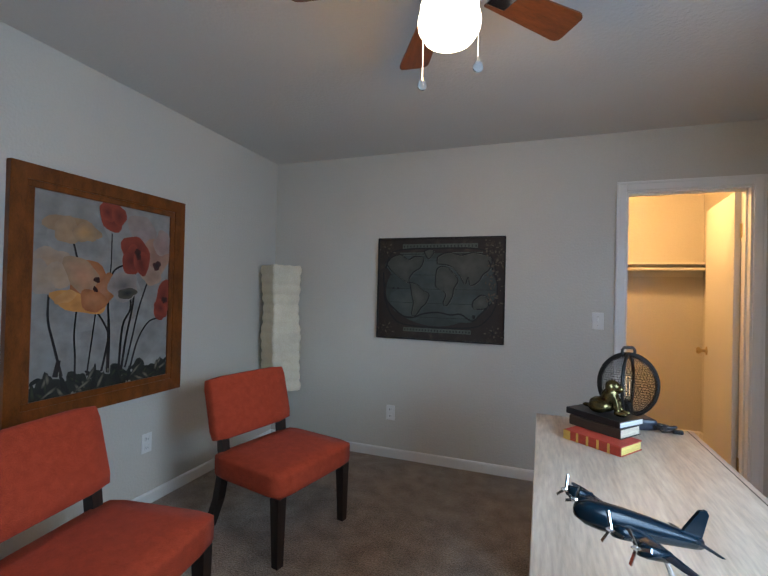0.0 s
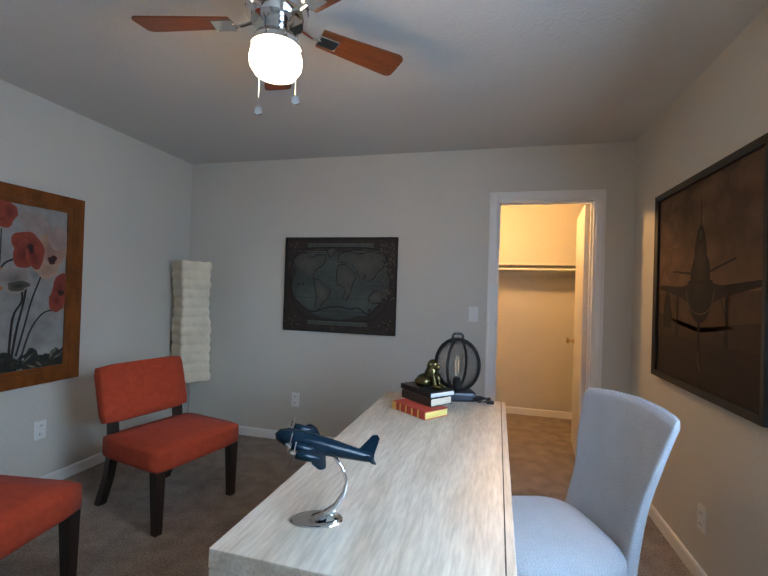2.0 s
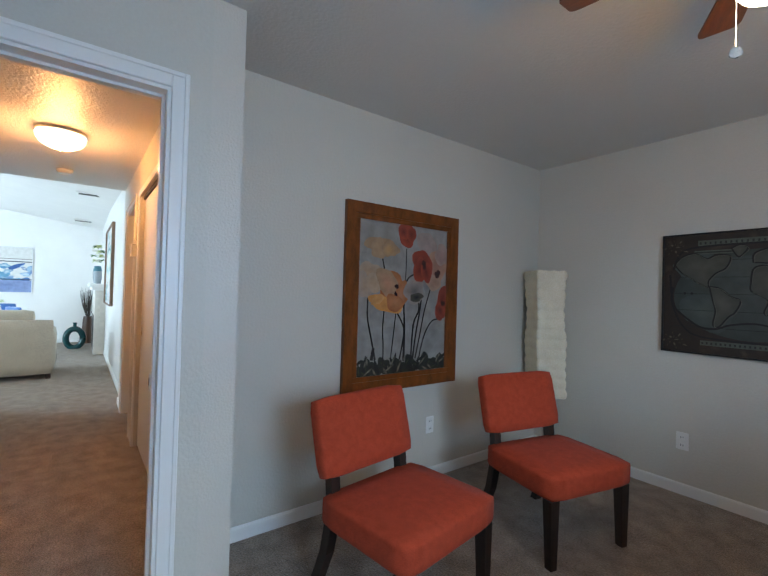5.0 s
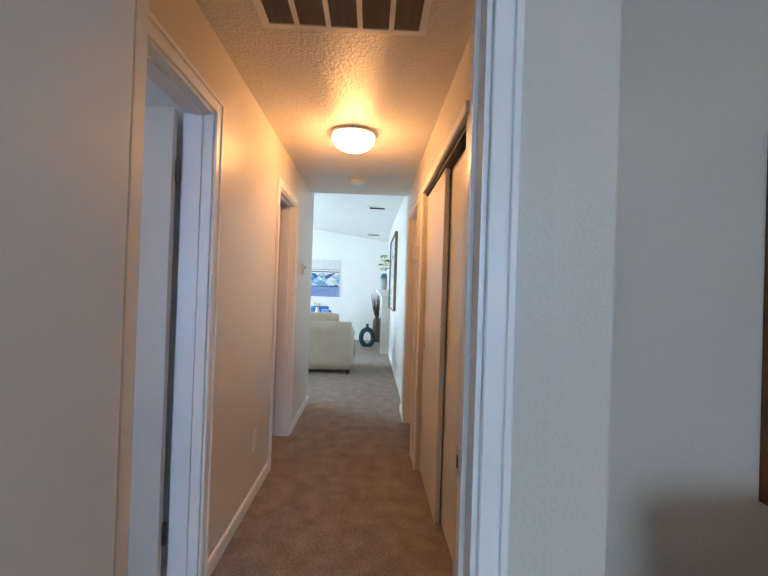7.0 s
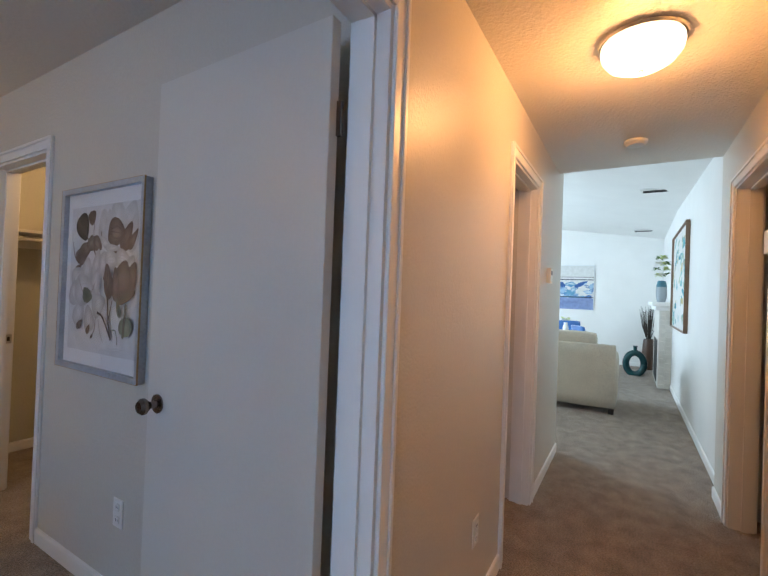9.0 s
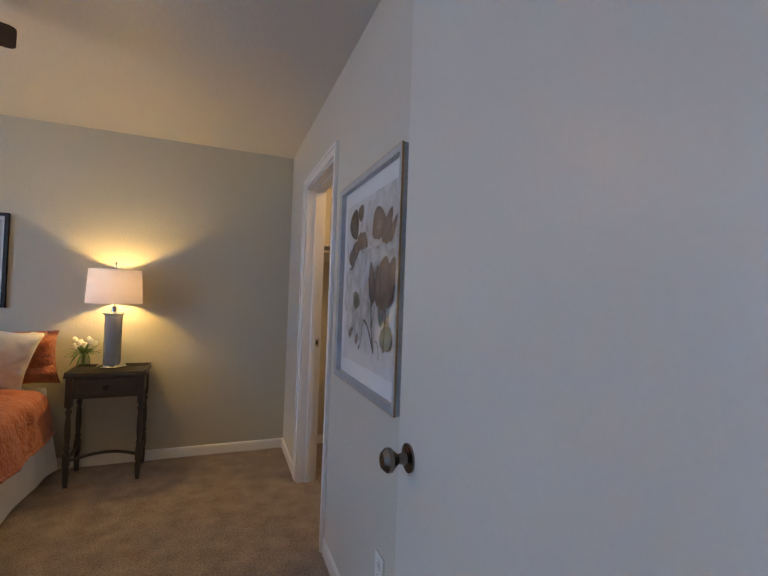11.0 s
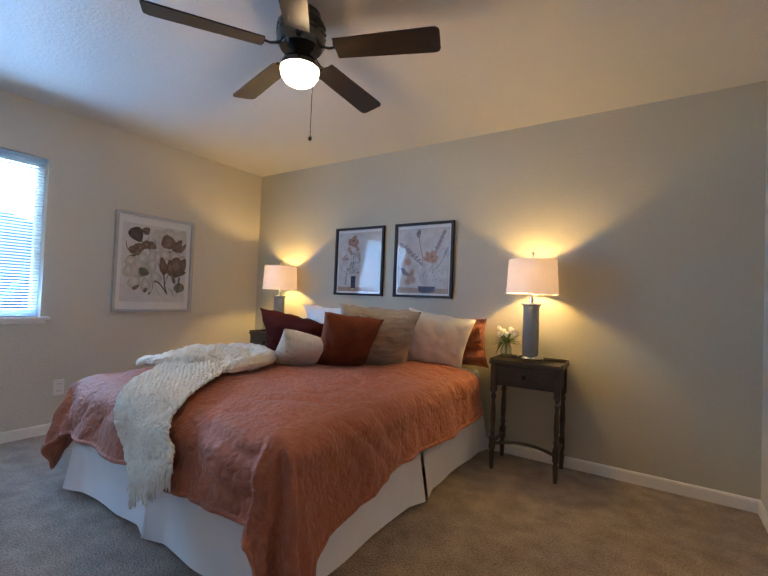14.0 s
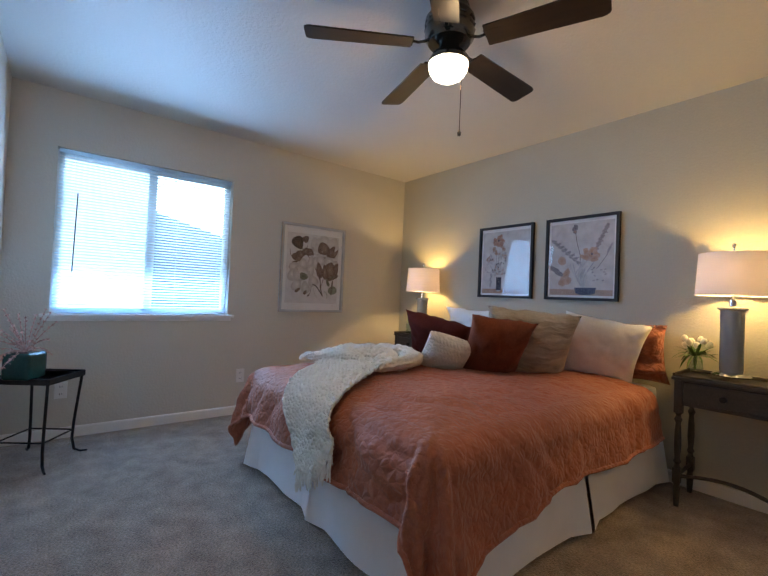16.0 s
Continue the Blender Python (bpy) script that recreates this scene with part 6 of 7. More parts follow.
REDB = surf("red_cloth", (0.42, 0.05, 0.03), 0.6)
YELB = surf("yellow_paper", (0.72, 0.55, 0.16), 0.7, stretch=(1, 1, 20), grain=0.1)
BRNB = surf("dark_brown_cloth", (0.045, 0.035, 0.025), 0.6)
BLKB = surf("black_cloth", (0.012, 0.012, 0.014), 0.35)
CRMP = surf("cream_pages", (0.66, 0.56, 0.42), 0.8, stretch=(1, 1, 30), grain=0.1, gscale=60)
WHTP = surf("white_pages", (0.76, 0.74, 0.70), 0.8, stretch=(1, 1, 30), grain=0.06, gscale=60)
GOLD = surf("gold_band", (0.66, 0.42, 0.10), 0.5)
# spines run from the front corner back towards the wall with the chairs
book(pose(0.085, 1.765, DZ, rz=-38), 0.215, 0.135, 0.034, REDB, YELB, "red cloth-bound book with yellow page edges",
     [(0.0, 0.13, GOLD), (0.24, 0.28, GOLD), (0.42, 0.46, GOLD), (0.60, 0.64, GOLD), (0.78, 0.82, GOLD)])
book(pose(0.110, 1.845, DZ + 0.0345, rz=-40), 0.205, 0.125, 0.036, BRNB, CRMP, "dark brown cloth-bound book with cream page edges")
book(pose(0.100, 1.868, DZ + 0.071, rz=-43), 0.225, 0.140, 0.024, BLKB, WHTP, "black cloth-bound book with white page edges")

bm = bmesh.new()


def ball(bm, c, r, m=None):
    v = bmesh.ops.create_uvsphere(bm, u_segments=18, v_segments=12, radius=1)["verts"]
    M = Matrix.Translation(c) @ (m or Matrix()) @ Matrix.Diagonal((*r, 1))
    bmesh.ops.transform(bm, matrix=M, verts=v)


ball(bm, (-0.012, 0, 0.030), (0.048, 0.038, 0.030))
ball(bm, (0.012, 0, 0.058), (0.032, 0.032, 0.044), Matrix.Rotation(radians(20), 4, "Y"))
ball(bm, (0.022, 0, 0.104), (0.026, 0.024, 0.025))
ball(bm, (0.044, 0, 0.096), (0.018, 0.015, 0.014))
for s in (-1, 1):
    ball(bm, (0.016, s * 0.024, 0.098), (0.012, 0.007, 0.022))
    ball(bm, (0.040, s * 0.018, 0.036), (0.012, 0.011, 0.040), Matrix.Rotation(radians(-12), 4, "Y"))
    ball(bm, (0.056, s * 0.019, 0.008), (0.024, 0.011, 0.010))
    ball(bm, (-0.020, s * 0.032, 0.024), (0.034, 0.016, 0.024))
ball(bm, (-0.065, 0.012, 0.014), (0.024, 0.009, 0.009))
st = single("animal_statue", bm, surf("old_bronze", (0.11, 0.085, 0.035), 0.24, 0.9, var=0.5, scale=25, bump=0.5, bscale=30, dist=0.004),
            "dark bronze statue of a dog on the stacked books", "statue", pose(0.235, 1.835, DZ + 0.0962, rz=-25), smooth="all")
rm = st.modifiers.new("melt", "REMESH")
rm.mode, rm.voxel_size, rm.use_smooth_shade = "VOXEL", 0.0035, True

lan = thing("mesh_lantern", "black wire-mesh lantern with a filament bulb and a handle", "lantern", pose(0.350, 2.045, DZ, rz=18))
part("lantern_base", bx(-0.085, -0.07, 0, 0.085, 0.07, 0.045, 0.012), surf("navy_enamel", (0.012, 0.018, 0.035), 0.4), lan, "dark navy metal base")
zc, rx, rz = 0.172, 0.108, 0.128
for k, a in enumerate((-20, 50)):
    pts = [(rx * math.cos(t), 0, zc + rz * math.sin(t)) for t in [2 * math.pi * i / 40 for i in range(41)]]
    part("hoop", tb(pts, 0.0062, n=8, flat=1.5), IRON, lan, "", True, at=Matrix.Rotation(radians(a), 4, "Z"))
bm = bmesh.new()
grid_surface(bm, lambda u, v: Vector((rx * 0.97 * math.cos(2 * math.pi * (u + v * 0.22)) * math.sin(math.pi * (0.04 + 0.92 * v)),
                                      rx * 0.97 * math.sin(2 * math.pi * (u + v * 0.22)) * math.sin(math.pi * (0.04 + 0.92 * v)),
                                      zc + rz * 0.97 * math.cos(math.pi * (0.04 + 0.92 * v)))), 44, 34, True)
ms = part("wire_mesh", bm, IRON, lan)
wf = ms.modifiers.new("wire", "WIREFRAME")
wf.thickness, wf.use_boundary = 0.0017, True
part("handle", tb([(-0.026, 0, 0.295), (-0.026, 0, 0.318), (-0.018, 0, 0.328), (0.018, 0, 0.328), (0.026, 0, 0.318), (0.026, 0, 0.295)], 0.004, n=8, flat=1.6), IRON, lan, "", True)
b = part("bulb", lt([(0.010, 0.10), (0.013, 0.115), (0.024, 0.16), (0.026, 0.19), (0.020, 0.22), (0.008, 0.235), (0.001, 0.237)], n=20), VGLASS, lan, "clear glass filament bulb", "all")
b.visible_shadow = False
part("filament", tb([(-0.006, 0, 0.125), (-0.008, 0, 0.20), (0, 0.004, 0.21), (0.008, 0, 0.20), (0.006, 0, 0.125)], 0.0012, n=5), glow("warm_filament", (1, 0.6, 0.25), 1.5), lan)
part("bulb_socket", lt([(0.001, 0.046), (0.020, 0.046), (0.020, 0.10), (0.013, 0.106), (0.001, 0.106)], n=18), IRON, lan, "", True)
rnd = random.Random(4)
pts = [(0.40, 2.03, DZ + 0.006)]
for k in range(46):
    a = k * 0.62
    pts.append((0.475 + 0.034 * math.cos(a) * (1 + 0.3 * math.sin(k)), 2.005 + 0.020 * math.sin(a) + 0.01 * math.sin(k * 0.7), DZ + 0.006 + 0.010 * abs(math.sin(k * 0.9)) + 0.0003 * k))
cord = thing("power_cord", "coiled black power cord with a plug on the desk", "cable")
part("cord", tb(pts, 0.0032, n=7), BLKB, cord, "", True)
part("plug", bx(0.500, 1.985, DZ + 0.001, 0.535, 2.005, DZ + 0.017, 0.004), BLKB, cord)

# model aeroplane on a curved stand
air = thing("model_airplane", "dark blue four-engine model aeroplane on a chrome stand", "model airplane", pose(0, 0, 0))
BLUE = surf("midnight_blue_lacquer", (0.002, 0.012, 0.022), 0.22, 0.0, var=0.1, grain=0.0, spec=0.22)


def base_point(u, v):
    """A flat oval foot that swells up into the arm."""
    a, r = 2 * math.pi * u, v
    x, y = 0.060 * r * math.cos(a), 0.036 * r * math.sin(a)
    k = math.exp(-((x - 0.022) / 0.020) ** 2 - (y / 0.013) ** 2)
    return Vector((x, y, (0.0035 + 0.022 * k) if r < 0.999 else 0.0))


part("stand_base", grid_surface(bmesh.new(), base_point, 40, 22, True), CHROME, air, "polished chrome stand base", "all", at=pose(0.124, 0.808, DZ + 0.001, rz=18))
pole = [(0.143, 0.812, DZ + 0.012), (0.163, 0.826, DZ + 0.030), (0.178, 0.838, DZ + 0.055), (0.182, 0.840, DZ + 0.085), (0.170, 0.838, DZ + 0.115), (0.146, 0.834, DZ + 0.145)]
part("stand_arm", tb(pole, [0.012, 0.008, 0.006, 0.005, 0.0045, 0.004], n=12), CHROME, air, "curved chrome stand arm", "all")
M = Matrix.Translation((0.125, 0.828, 0.938)) @ Matrix.Rotation(radians(207.5), 4, "Z") @ Matrix.Rotation(radians(-17), 4, "Y")
body = part("fuselage", lathe(bmesh.new(), [(0.001, -0.128), (0.010, -0.126), (0.012, -0.11), (0.019, -0.03), (0.022, 0.03), (0.022, 0.065), (0.019, 0.09), (0.012, 0.108), (0.001, 0.115)],
                              n=22, m=Matrix.Rotation(radians(90), 4, "Y")), BLUE, air, "glossy dark blue fuselage", "all", at=M)


def foil(name, root, tip, half, th, m, chord_axis="x"):
    """A wing: root and tip (leading x, trailing x), half span along y."""
    bm = bmesh.new()
    for s in (-1, 1):
        sec = []
        for y, (x1, x0), k in ((0.0, root, 1.0), (half * 0.9, tip, 0.6), (half, (tip[0] * 0.5 + tip[1] * 0.5 + 0.006, tip[0] * 0.5 + tip[1] * 0.5 - 0.006), 0.3)):
            xm = x0 + (x1 - x0) * 0.6
            sec.append([bm.verts.new(p) for p in ((x1, s * y, 0), (xm, s * y, th * k), (x0, s * y, 0), (xm, s * y, -th * k))])
        for a, b in zip(sec, sec[1:]):
            for i in range(4):
                bm.faces.new((a[i], a[(i + 1) % 4], b[(i + 1) % 4], b[i]))
        bm.faces.new(sec[-1])
    bmesh.ops.remove_doubles(bm, verts=bm.verts, dist=1e-5)
    bmesh.ops.recalc_face_normals(bm, faces=bm.faces)
    return part(name, bm, BLUE, air, "", True, at=m)


foil("wing", (0.055, -0.005), (0.035, 0.005), 0.140, 0.005, M @ pose(0, 0, 0.0))
foil("tailplane", (-0.095, -0.125), (-0.108, -0.124), 0.050, 0.003, M @ pose(0, 0, 0.004))
bm = bmesh.new()
fin = [(-0.085, 0.010), (-0.108, 0.052), (-0.120, 0.056), (-0.127, 0.050), (-0.126, 0.006)]
a = [bm.verts.new((x, -0.0025, z)) for x, z in fin]
b = [bm.verts.new((x, 0.0025, z)) for x, z in fin]
bm.faces.new(a)
bm.faces.new(list(reversed(b)))
for i in range(5):
    bm.faces.new((a[i], b[i], b[(i + 1) % 5], a[(i + 1) % 5]))
bmesh.ops.recalc_face_normals(bm, faces=bm.faces)
part("tail_fin", bm, BLUE, air, at=M)
for s in (-1, 1):
    for y in (0.045, 0.088):
        e = part("engine", lathe(bmesh.new(), [(0.001, -0.02), (0.008, -0.015), (0.010, 0.02), (0.009, 0.034), (0.001, 0.036)], n=16, m=Matrix.Rotation(radians(90), 4, "Y")),
                 BLUE, air, "", "all", at=M @ pose(0.042 - (y - 0.045) * 0.2, s * y, -0.001))
        bm = bmesh.new()
        for k in range(3):
            box(bm, 0.038, -0.0022, 0.003, 0.0400, 0.0028, 0.026, m=Matrix.Rotation(radians(120 * k + 20 * s + 400 * y), 4, "X"))
        lathe(bm, [(0.004, 0.034), (0.004, 0.042), (0.001, 0.048)], n=10, m=Matrix.Rotation(radians(90), 4, "Y"))
        part("propeller", bm, CHROME, e, "chrome propeller")


# ---- throw on the bed ----
def path_at(P, f):
    """A point on a smooth curve through P, f from 0 to 1."""
    x = f * (len(P) - 1)
    i = min(int(x), len(P) - 2)
    t = x - i
    p0, p1, p2, p3 = P[max(i - 1, 0)], P[i], P[i + 1], P[min(i + 2, len(P) - 1)]
    return [0.5 * (2 * b + (c - a) * t + (2 * a - 5 * b + 4 * c - d) * t * t + (3 * b - a - 3 * c + d) * t ** 3) for a, b, c, d in zip(p0, p1, p2, p3)]


BAND = [(-0.04, -2.80, 0.24), (-0.16, -2.56, 0.38), (-0.30, -2.34, 0.42), (-0.43, -2.12, 0.40), (-0.53, -1.98, 0.37), (-0.60, -1.87, 0.34)]
bm = bmesh.new()


def band(u, v):
    s, t, w = path_at(BAND, v)
    s2, t2, _ = path_at(BAND, min(1, v + 0.02)) if v < 0.98 else path_at(BAND, v)
    s1, t1, _ = path_at(BAND, max(0, v - 0.02))
    d = Vector((s2 - s1, t2 - t1)).normalized()
    off = (u - 0.5) * w
    if v > 0.9:                      # ragged fringe
        off *= 1 + 0.05 * math.sin(u * 60)
    rag = 0.05 * max(0, (v - 0.92) / 0.08) * smoothnoise(u * 14, 3.3)
    s, t = s - d.y * off + d.x * rag, t + d.x * off + d.y * rag
    ridge = 0.016 * abs(math.sin(u * 5.0 + v * 2.5 + 0.8)) + 0.018 * max(0, smoothnoise(u * 3, v * 4, 8))
    jog = v + 0.006 * smoothnoise(s * 22, t * 22, 6)
    row = math.floor(jog * 56)
    lump = abs(math.sin(math.pi * (off / 0.021 + 0.5 * (row % 2) + 0.35 * smoothnoise(s * 20, t * 20, 2)))) ** 0.7 * math.sin(math.pi * (jog * 56 - row)) ** 0.7
    fine = 0.015 * lump * (0.8 + 0.7 * smoothnoise(s * 38, t * 38)) + 0.004 * smoothnoise(s * 28, t * 28, 3)
    return cloth(s, t, 0.022 + ridge + fine, 1.0)


grid_surface(bm, band, 130, 400)
folds = []
for roll in ([(0.24, -2.42, 0.02), (0.20, -2.62, 0.035), (0.08, -2.82, 0.045), (-0.10, -2.97, 0.042), (-0.26, -2.94, 0.04), (-0.35, -2.76, 0.035), (-0.33, -2.58, 0.03)],
             [(0.14, -2.45, 0.02), (0.05, -2.62, 0.05), (-0.08, -2.76, 0.055), (-0.20, -2.78, 0.04), (-0.27, -2.66, 0.03)],
             [(0.26, -2.46, 0.012), (0.10, -2.50, 0.03), (-0.05, -2.56, 0.035), (-0.18, -2.62, 0.02)]):
    R = [(s, t, r) for s, t, r in roll]

    def rollf(u, v, R=R):
        s, t, r = path_at(R, v)
        s2, t2, _ = path_at(R, min(1, v + 0.02))
        s1, t1, _ = path_at(R, max(0, v - 0.02))
        d = Vector((s2 - s1, t2 - t1)).normalized()
        r *= max(0.05, min(1, v / 0.05, (1 - v) / 0.05)) ** 0.5
        a = 2 * math.pi * u
        rr = r * (1 + 0.25 * smoothnoise(s * 14, t * 14, a)) + 0.007 * abs(math.sin(v * 75)) * abs(math.sin(a * 5 + v * 9))
        base = cloth(s, t, 0.03)
        return base + Vector((-d.y * math.cos(a) * rr * 1.35, d.x * math.cos(a) * rr * 1.35, r * 0.8 + math.sin(a) * rr))

    folds.append(grid_surface(bmesh.new(), rollf, 48, 190, True))
# loose fringe strands
rnd = random.Random(12)
strands = []
for k in range(60):
    u = (k + 0.5) / 60
    p = band(u, 0.985)
    q = p + Vector((rnd.uniform(-0.015, 0.015), rnd.uniform(-0.003, 0.012), -rnd.uniform(0.03, 0.09)))
    strands.append(tube(bmesh.new(), [p, (p + q) / 2 + Vector((rnd.uniform(-0.01, 0.01), 0.004, 0)), q], [0.005, 0.006, 0.003], n=5))
throw = thing("throw_blanket", "cream chunky-knit throw heaped on the quilt at the bed's foot", "blanket", pose(0, 0, 0))
part("knit_body", bm, KNIT, throw, "", "all").modifiers.new("thick", "SOLIDIFY").thickness = 0.006
for b in folds:
    part("knit_fold", b, KNIT, throw, "rolled fold of the knit", "all")
for b in strands:
    part("fringe_strand", b, KNIT, throw, "", True)

# knitted cushion: rows of plaited loops
bm = bmesh.new()
W, H, T = 0.29, 0.33, 0.14
cells_u, cells_v = 13, 13


def kn(u, v, side):
    a, b = 2 * u - 1, 2 * v - 1
    th = T / 2 * max(0.0, 1 - abs(a) ** 3) ** 0.6 * max(0.0, 1 - abs(b) ** 3) ** 0.6
    x, z = a * W / 2 * (1 - 0.05 * (1 - abs(b) ** 2.5)), H / 2 + b * H / 2 * (1 - 0.05 * (1 - abs(a) ** 2.5))
    cu, cv = u * cells_u, v * cells_v
    row = math.floor(cv)
    ph = cu + (0.55 if row % 2 else 0.0) + (cv - row - 0.5) * (0.9 if row % 2 else -0.9)
    lump = 0.011 * abs(math.sin(math.pi * ph)) ** 0.7 * (math.sin(math.pi * (cv - row))) ** 0.6
    return Vector((x, side * (th + lump * (1 if th > 0.006 else 0)), z))


for side in (1, -1):
    grid_surface(bm, lambda u, v, side=side: kn(u, v, side), 150, 90)
bmesh.ops.remove_doubles(bm, verts=bm.verts, dist=0.0004)
bmesh.ops.recalc_face_normals(bm, faces=bm.faces)
single("pillow", bm, KNIT, "small cream hand-knitted cushion lying against the velvet cushions", "pillow", pose(-0.27, -3.23, QZ - 0.005, rx=-44, rz=36) @ pose(0, 0, H / 2) @ pose(0, 0, 0, 0, -21, 0) @ pose(0, 0, -H / 2), "pillows on the bed", smooth="all")


# ---- flowers ----
def petal(bm, base, d, L, w, droop=0.3, n=5):
    """A curved leaf or petal from base along d."""
    d = Vector(d).normalized()
    side = d.cross(Vector((0, 0, 1)))
    side = side.normalized() if side.length > 0.01 else Vector((1, 0, 0))
    prev = None
    for i in range(n + 1):
        f = i / n
        p = Vector(base) + d * L * f + Vector((0, 0, -droop * L * f * f))
        ww = w * math.sin(math.pi * min(0.98, 0.12 + 0.86 * f)) / 2
        q = [bm.verts.new(p - side * ww), bm.verts.new(p + Vector((0, 0, -ww * 0.3))), bm.verts.new(p + side * ww)]
        if prev:
            bm.faces.new((prev[0], prev[1], q[1], q[0]))
            bm.faces.new((prev[1], prev[2], q[2], q[1]))
        prev = q


def posy(x, y, z):
    t = thing("flower_vase", "small clear glass vase with white flowers and green leaves", "flowers", pose(x, y, z))
    v = part("vase", lt([(0.001, 0.002), (0.034, 0.002), (0.040, 0.02), (0.036, 0.045), (0.022, 0.065), (0.020, 0.085), (0.026, 0.095), (0.024, 0.095), (0.018, 0.085), (0.020, 0.066),
                         (0.034, 0.045), (0.037, 0.02), (0.032, 0.006), (0.001, 0.006)], n=24, cap=False), VGLASS, t, "clear glass vase", "all")
    v.visible_shadow = False
    r = random.Random(8)
    bm = bmesh.new()
    for k in range(10):
        a = r.uniform(0, 6.28)
        tube(bm, [(0.004 * math.cos(a), 0.004 * math.sin(a), 0.01), (0.008 * math.cos(a), 0.008 * math.sin(a), 0.09), (0.03 * math.cos(a), 0.03 * math.sin(a), 0.16)], 0.0022, n=5)
    part("stems", bm, LEAF, t)
    for k in range(52):
        a, e = r.uniform(0, 6.28), r.uniform(-0.1, 1.2)
        bm = bmesh.new()
        petal(bm, (0.012 * math.cos(a), 0.012 * math.sin(a), 0.085), (math.cos(a) * math.cos(e), math.sin(a) * math.cos(e), math.sin(e) + 0.25), r.uniform(0.08, 0.15), r.uniform(0.010, 0.020), r.uniform(0.2, 0.9))
        part("leaf", bm, LEAF, t)
    for k in range(9):
        a, e = k * 0.9 + r.uniform(-.2, .2), r.uniform(0.5, 1.4)
        c = Vector((0.045 * math.cos(a) * math.cos(e) * 1.5, 0.045 * math.sin(a) * math.cos(e) * 1.5, 0.155 + 0.03 * math.sin(e)))
        c.z = 0.125 + 0.045 * ((k * 5) % 9) / 9
        part("flower", lt([(0.001, 0), (0.012, 0.005), (0.017, 0.018), (0.015, 0.032), (0.007, 0.040), (0.001, 0.036)], n=12), PETAL, t, "white flower", True,
             at=pose(*c, rx=-25 * math.sin(a), ry=25 * math.cos(a)))


posy(-1.375, -4.12, 0.732)
hy = thing("flower_vase", "square glass vase with a pale green hydrangea bloom", "flowers", pose(1.045, -4.10, 0.712))
bm = bmesh.new()
for q in ((-0.05, -0.05, 0.05, -0.046), (-0.05, 0.046, 0.05, 0.05), (-0.05, -0.046, -0.046, 0.046), (0.046, -0.046, 0.05, 0.046)):
    box(bm, q[0], q[1], 0.001, q[2], q[3], 0.10)
box(bm, -0.046, -0.046, 0.001, 0.046, 0.046, 0.005)
v = part("vase", bm, VGLASS, hy, "square clear glass vase")
v.visible_shadow = False
part("stems", tb([(0.03, 0.0, 0.01), (0.005, 0, 0.05), (-0.015, 0, 0.11)], 0.006, n=7), surf("brown_stem", (0.10, 0.07, 0.03), 0.7), hy)
r = random.Random(9)
for c, R in (((-0.02, 0.0, 0.135), 0.052), ((0.03, 0.01, 0.13), 0.042), ((-0.06, 0.0, 0.125), 0.032)):
    bm = bmesh.new()
    for k in range(70):
        a, e = r.uniform(0, 6.28), math.asin(r.uniform(-0.4, 1))
        d = Vector((math.cos(a) * math.cos(e), math.sin(a) * math.cos(e), math.sin(e)))
        petal(bm, Vector(c) + d * R * 0.7, d + Vector((r.uniform(-.7, .7), r.uniform(-.7, .7), r.uniform(-.3, .3))), R * 0.55, R * 0.5, 0.1, 3)
    part("bloom", bm, HYDR, hy, "pale green hydrangea bloom")

# plant table by the window
C0, E1, E2 = Vector((0.862, -1.178, 0)), Vector((0.265, -0.175, 0)), Vector((0.178, 0.265, 0))
pt = thing("plant_table", "black wrought-iron plant table with flared feet", "side table", pose(0, 0, 0))
TH = 0.515
cor = [C0, C0 + E1, C0 + E1 + E2, C0 + E2]
mid = (cor[0] + cor[2]) / 2
for i in range(4):
    a, b = cor[i], cor[(i + 1) % 4]
    d = (b - a).normalized()
    nrm = Vector((d.y, -d.x, 0)) * 0.006
    bm = bmesh.new()
    lo = [bm.verts.new(p + Vector((0, 0, z))) for z in (TH - 0.022, TH + 0.012) for p in (a - nrm, b - nrm, b + nrm, a + nrm)]
    for f in ((3, 2, 1, 0), (4, 5, 6, 7), (0, 1, 5, 4), (1, 2, 6, 5), (2, 3, 7, 6), (3, 0, 4, 7)):
        bm.faces.new([lo[k] for k in f])
    part("rim", bm, IRON, pt)
    out = (cor[i] - mid).normalized()
    base = cor[i] - out * 0.012
    pts = [base + Vector((0, 0, TH - 0.02)), base - out * 0.03 + Vector((0, 0, 0.20)), base - out * 0.035 + Vector((0, 0, 0.10)), base - out * 0.02 + Vector((0, 0, 0.03)), base + out * 0.015 + Vector((0, 0, 0.009)),
           base + out * 0.05 + Vector((0, 0, 0.007))]
    part("leg", tb(pts, [0.008, 0.008, 0.008, 0.008, 0.007, 0.006], n=8), IRON, pt, "", True)
    p, q = a + (mid - a) * 0.20, b + (mid - b) * 0.20
    part("stretcher", tb([p + Vector((0, 0, 0.155)), q + Vector((0, 0, 0.155))], 0.005, n=8), IRON, pt)
bm = bmesh.new()
bm.faces.new([bm.verts.new(c + Vector((0, 0, TH))) for c in cor])
bmesh.ops.solidify(bm, geom=bm.faces[:], thickness=0.006)
part("tray_top", bm, surf("dark_slate_top", (0.045, 0.045, 0.045), 0.35, var=0.4, scale=20), pt)
pv = thing("plume_vase", "dark green square-shouldered vase with dusty pink dried plumes", "flowers", pose(0.985, -1.065, TH + 0.004, rz=-34))
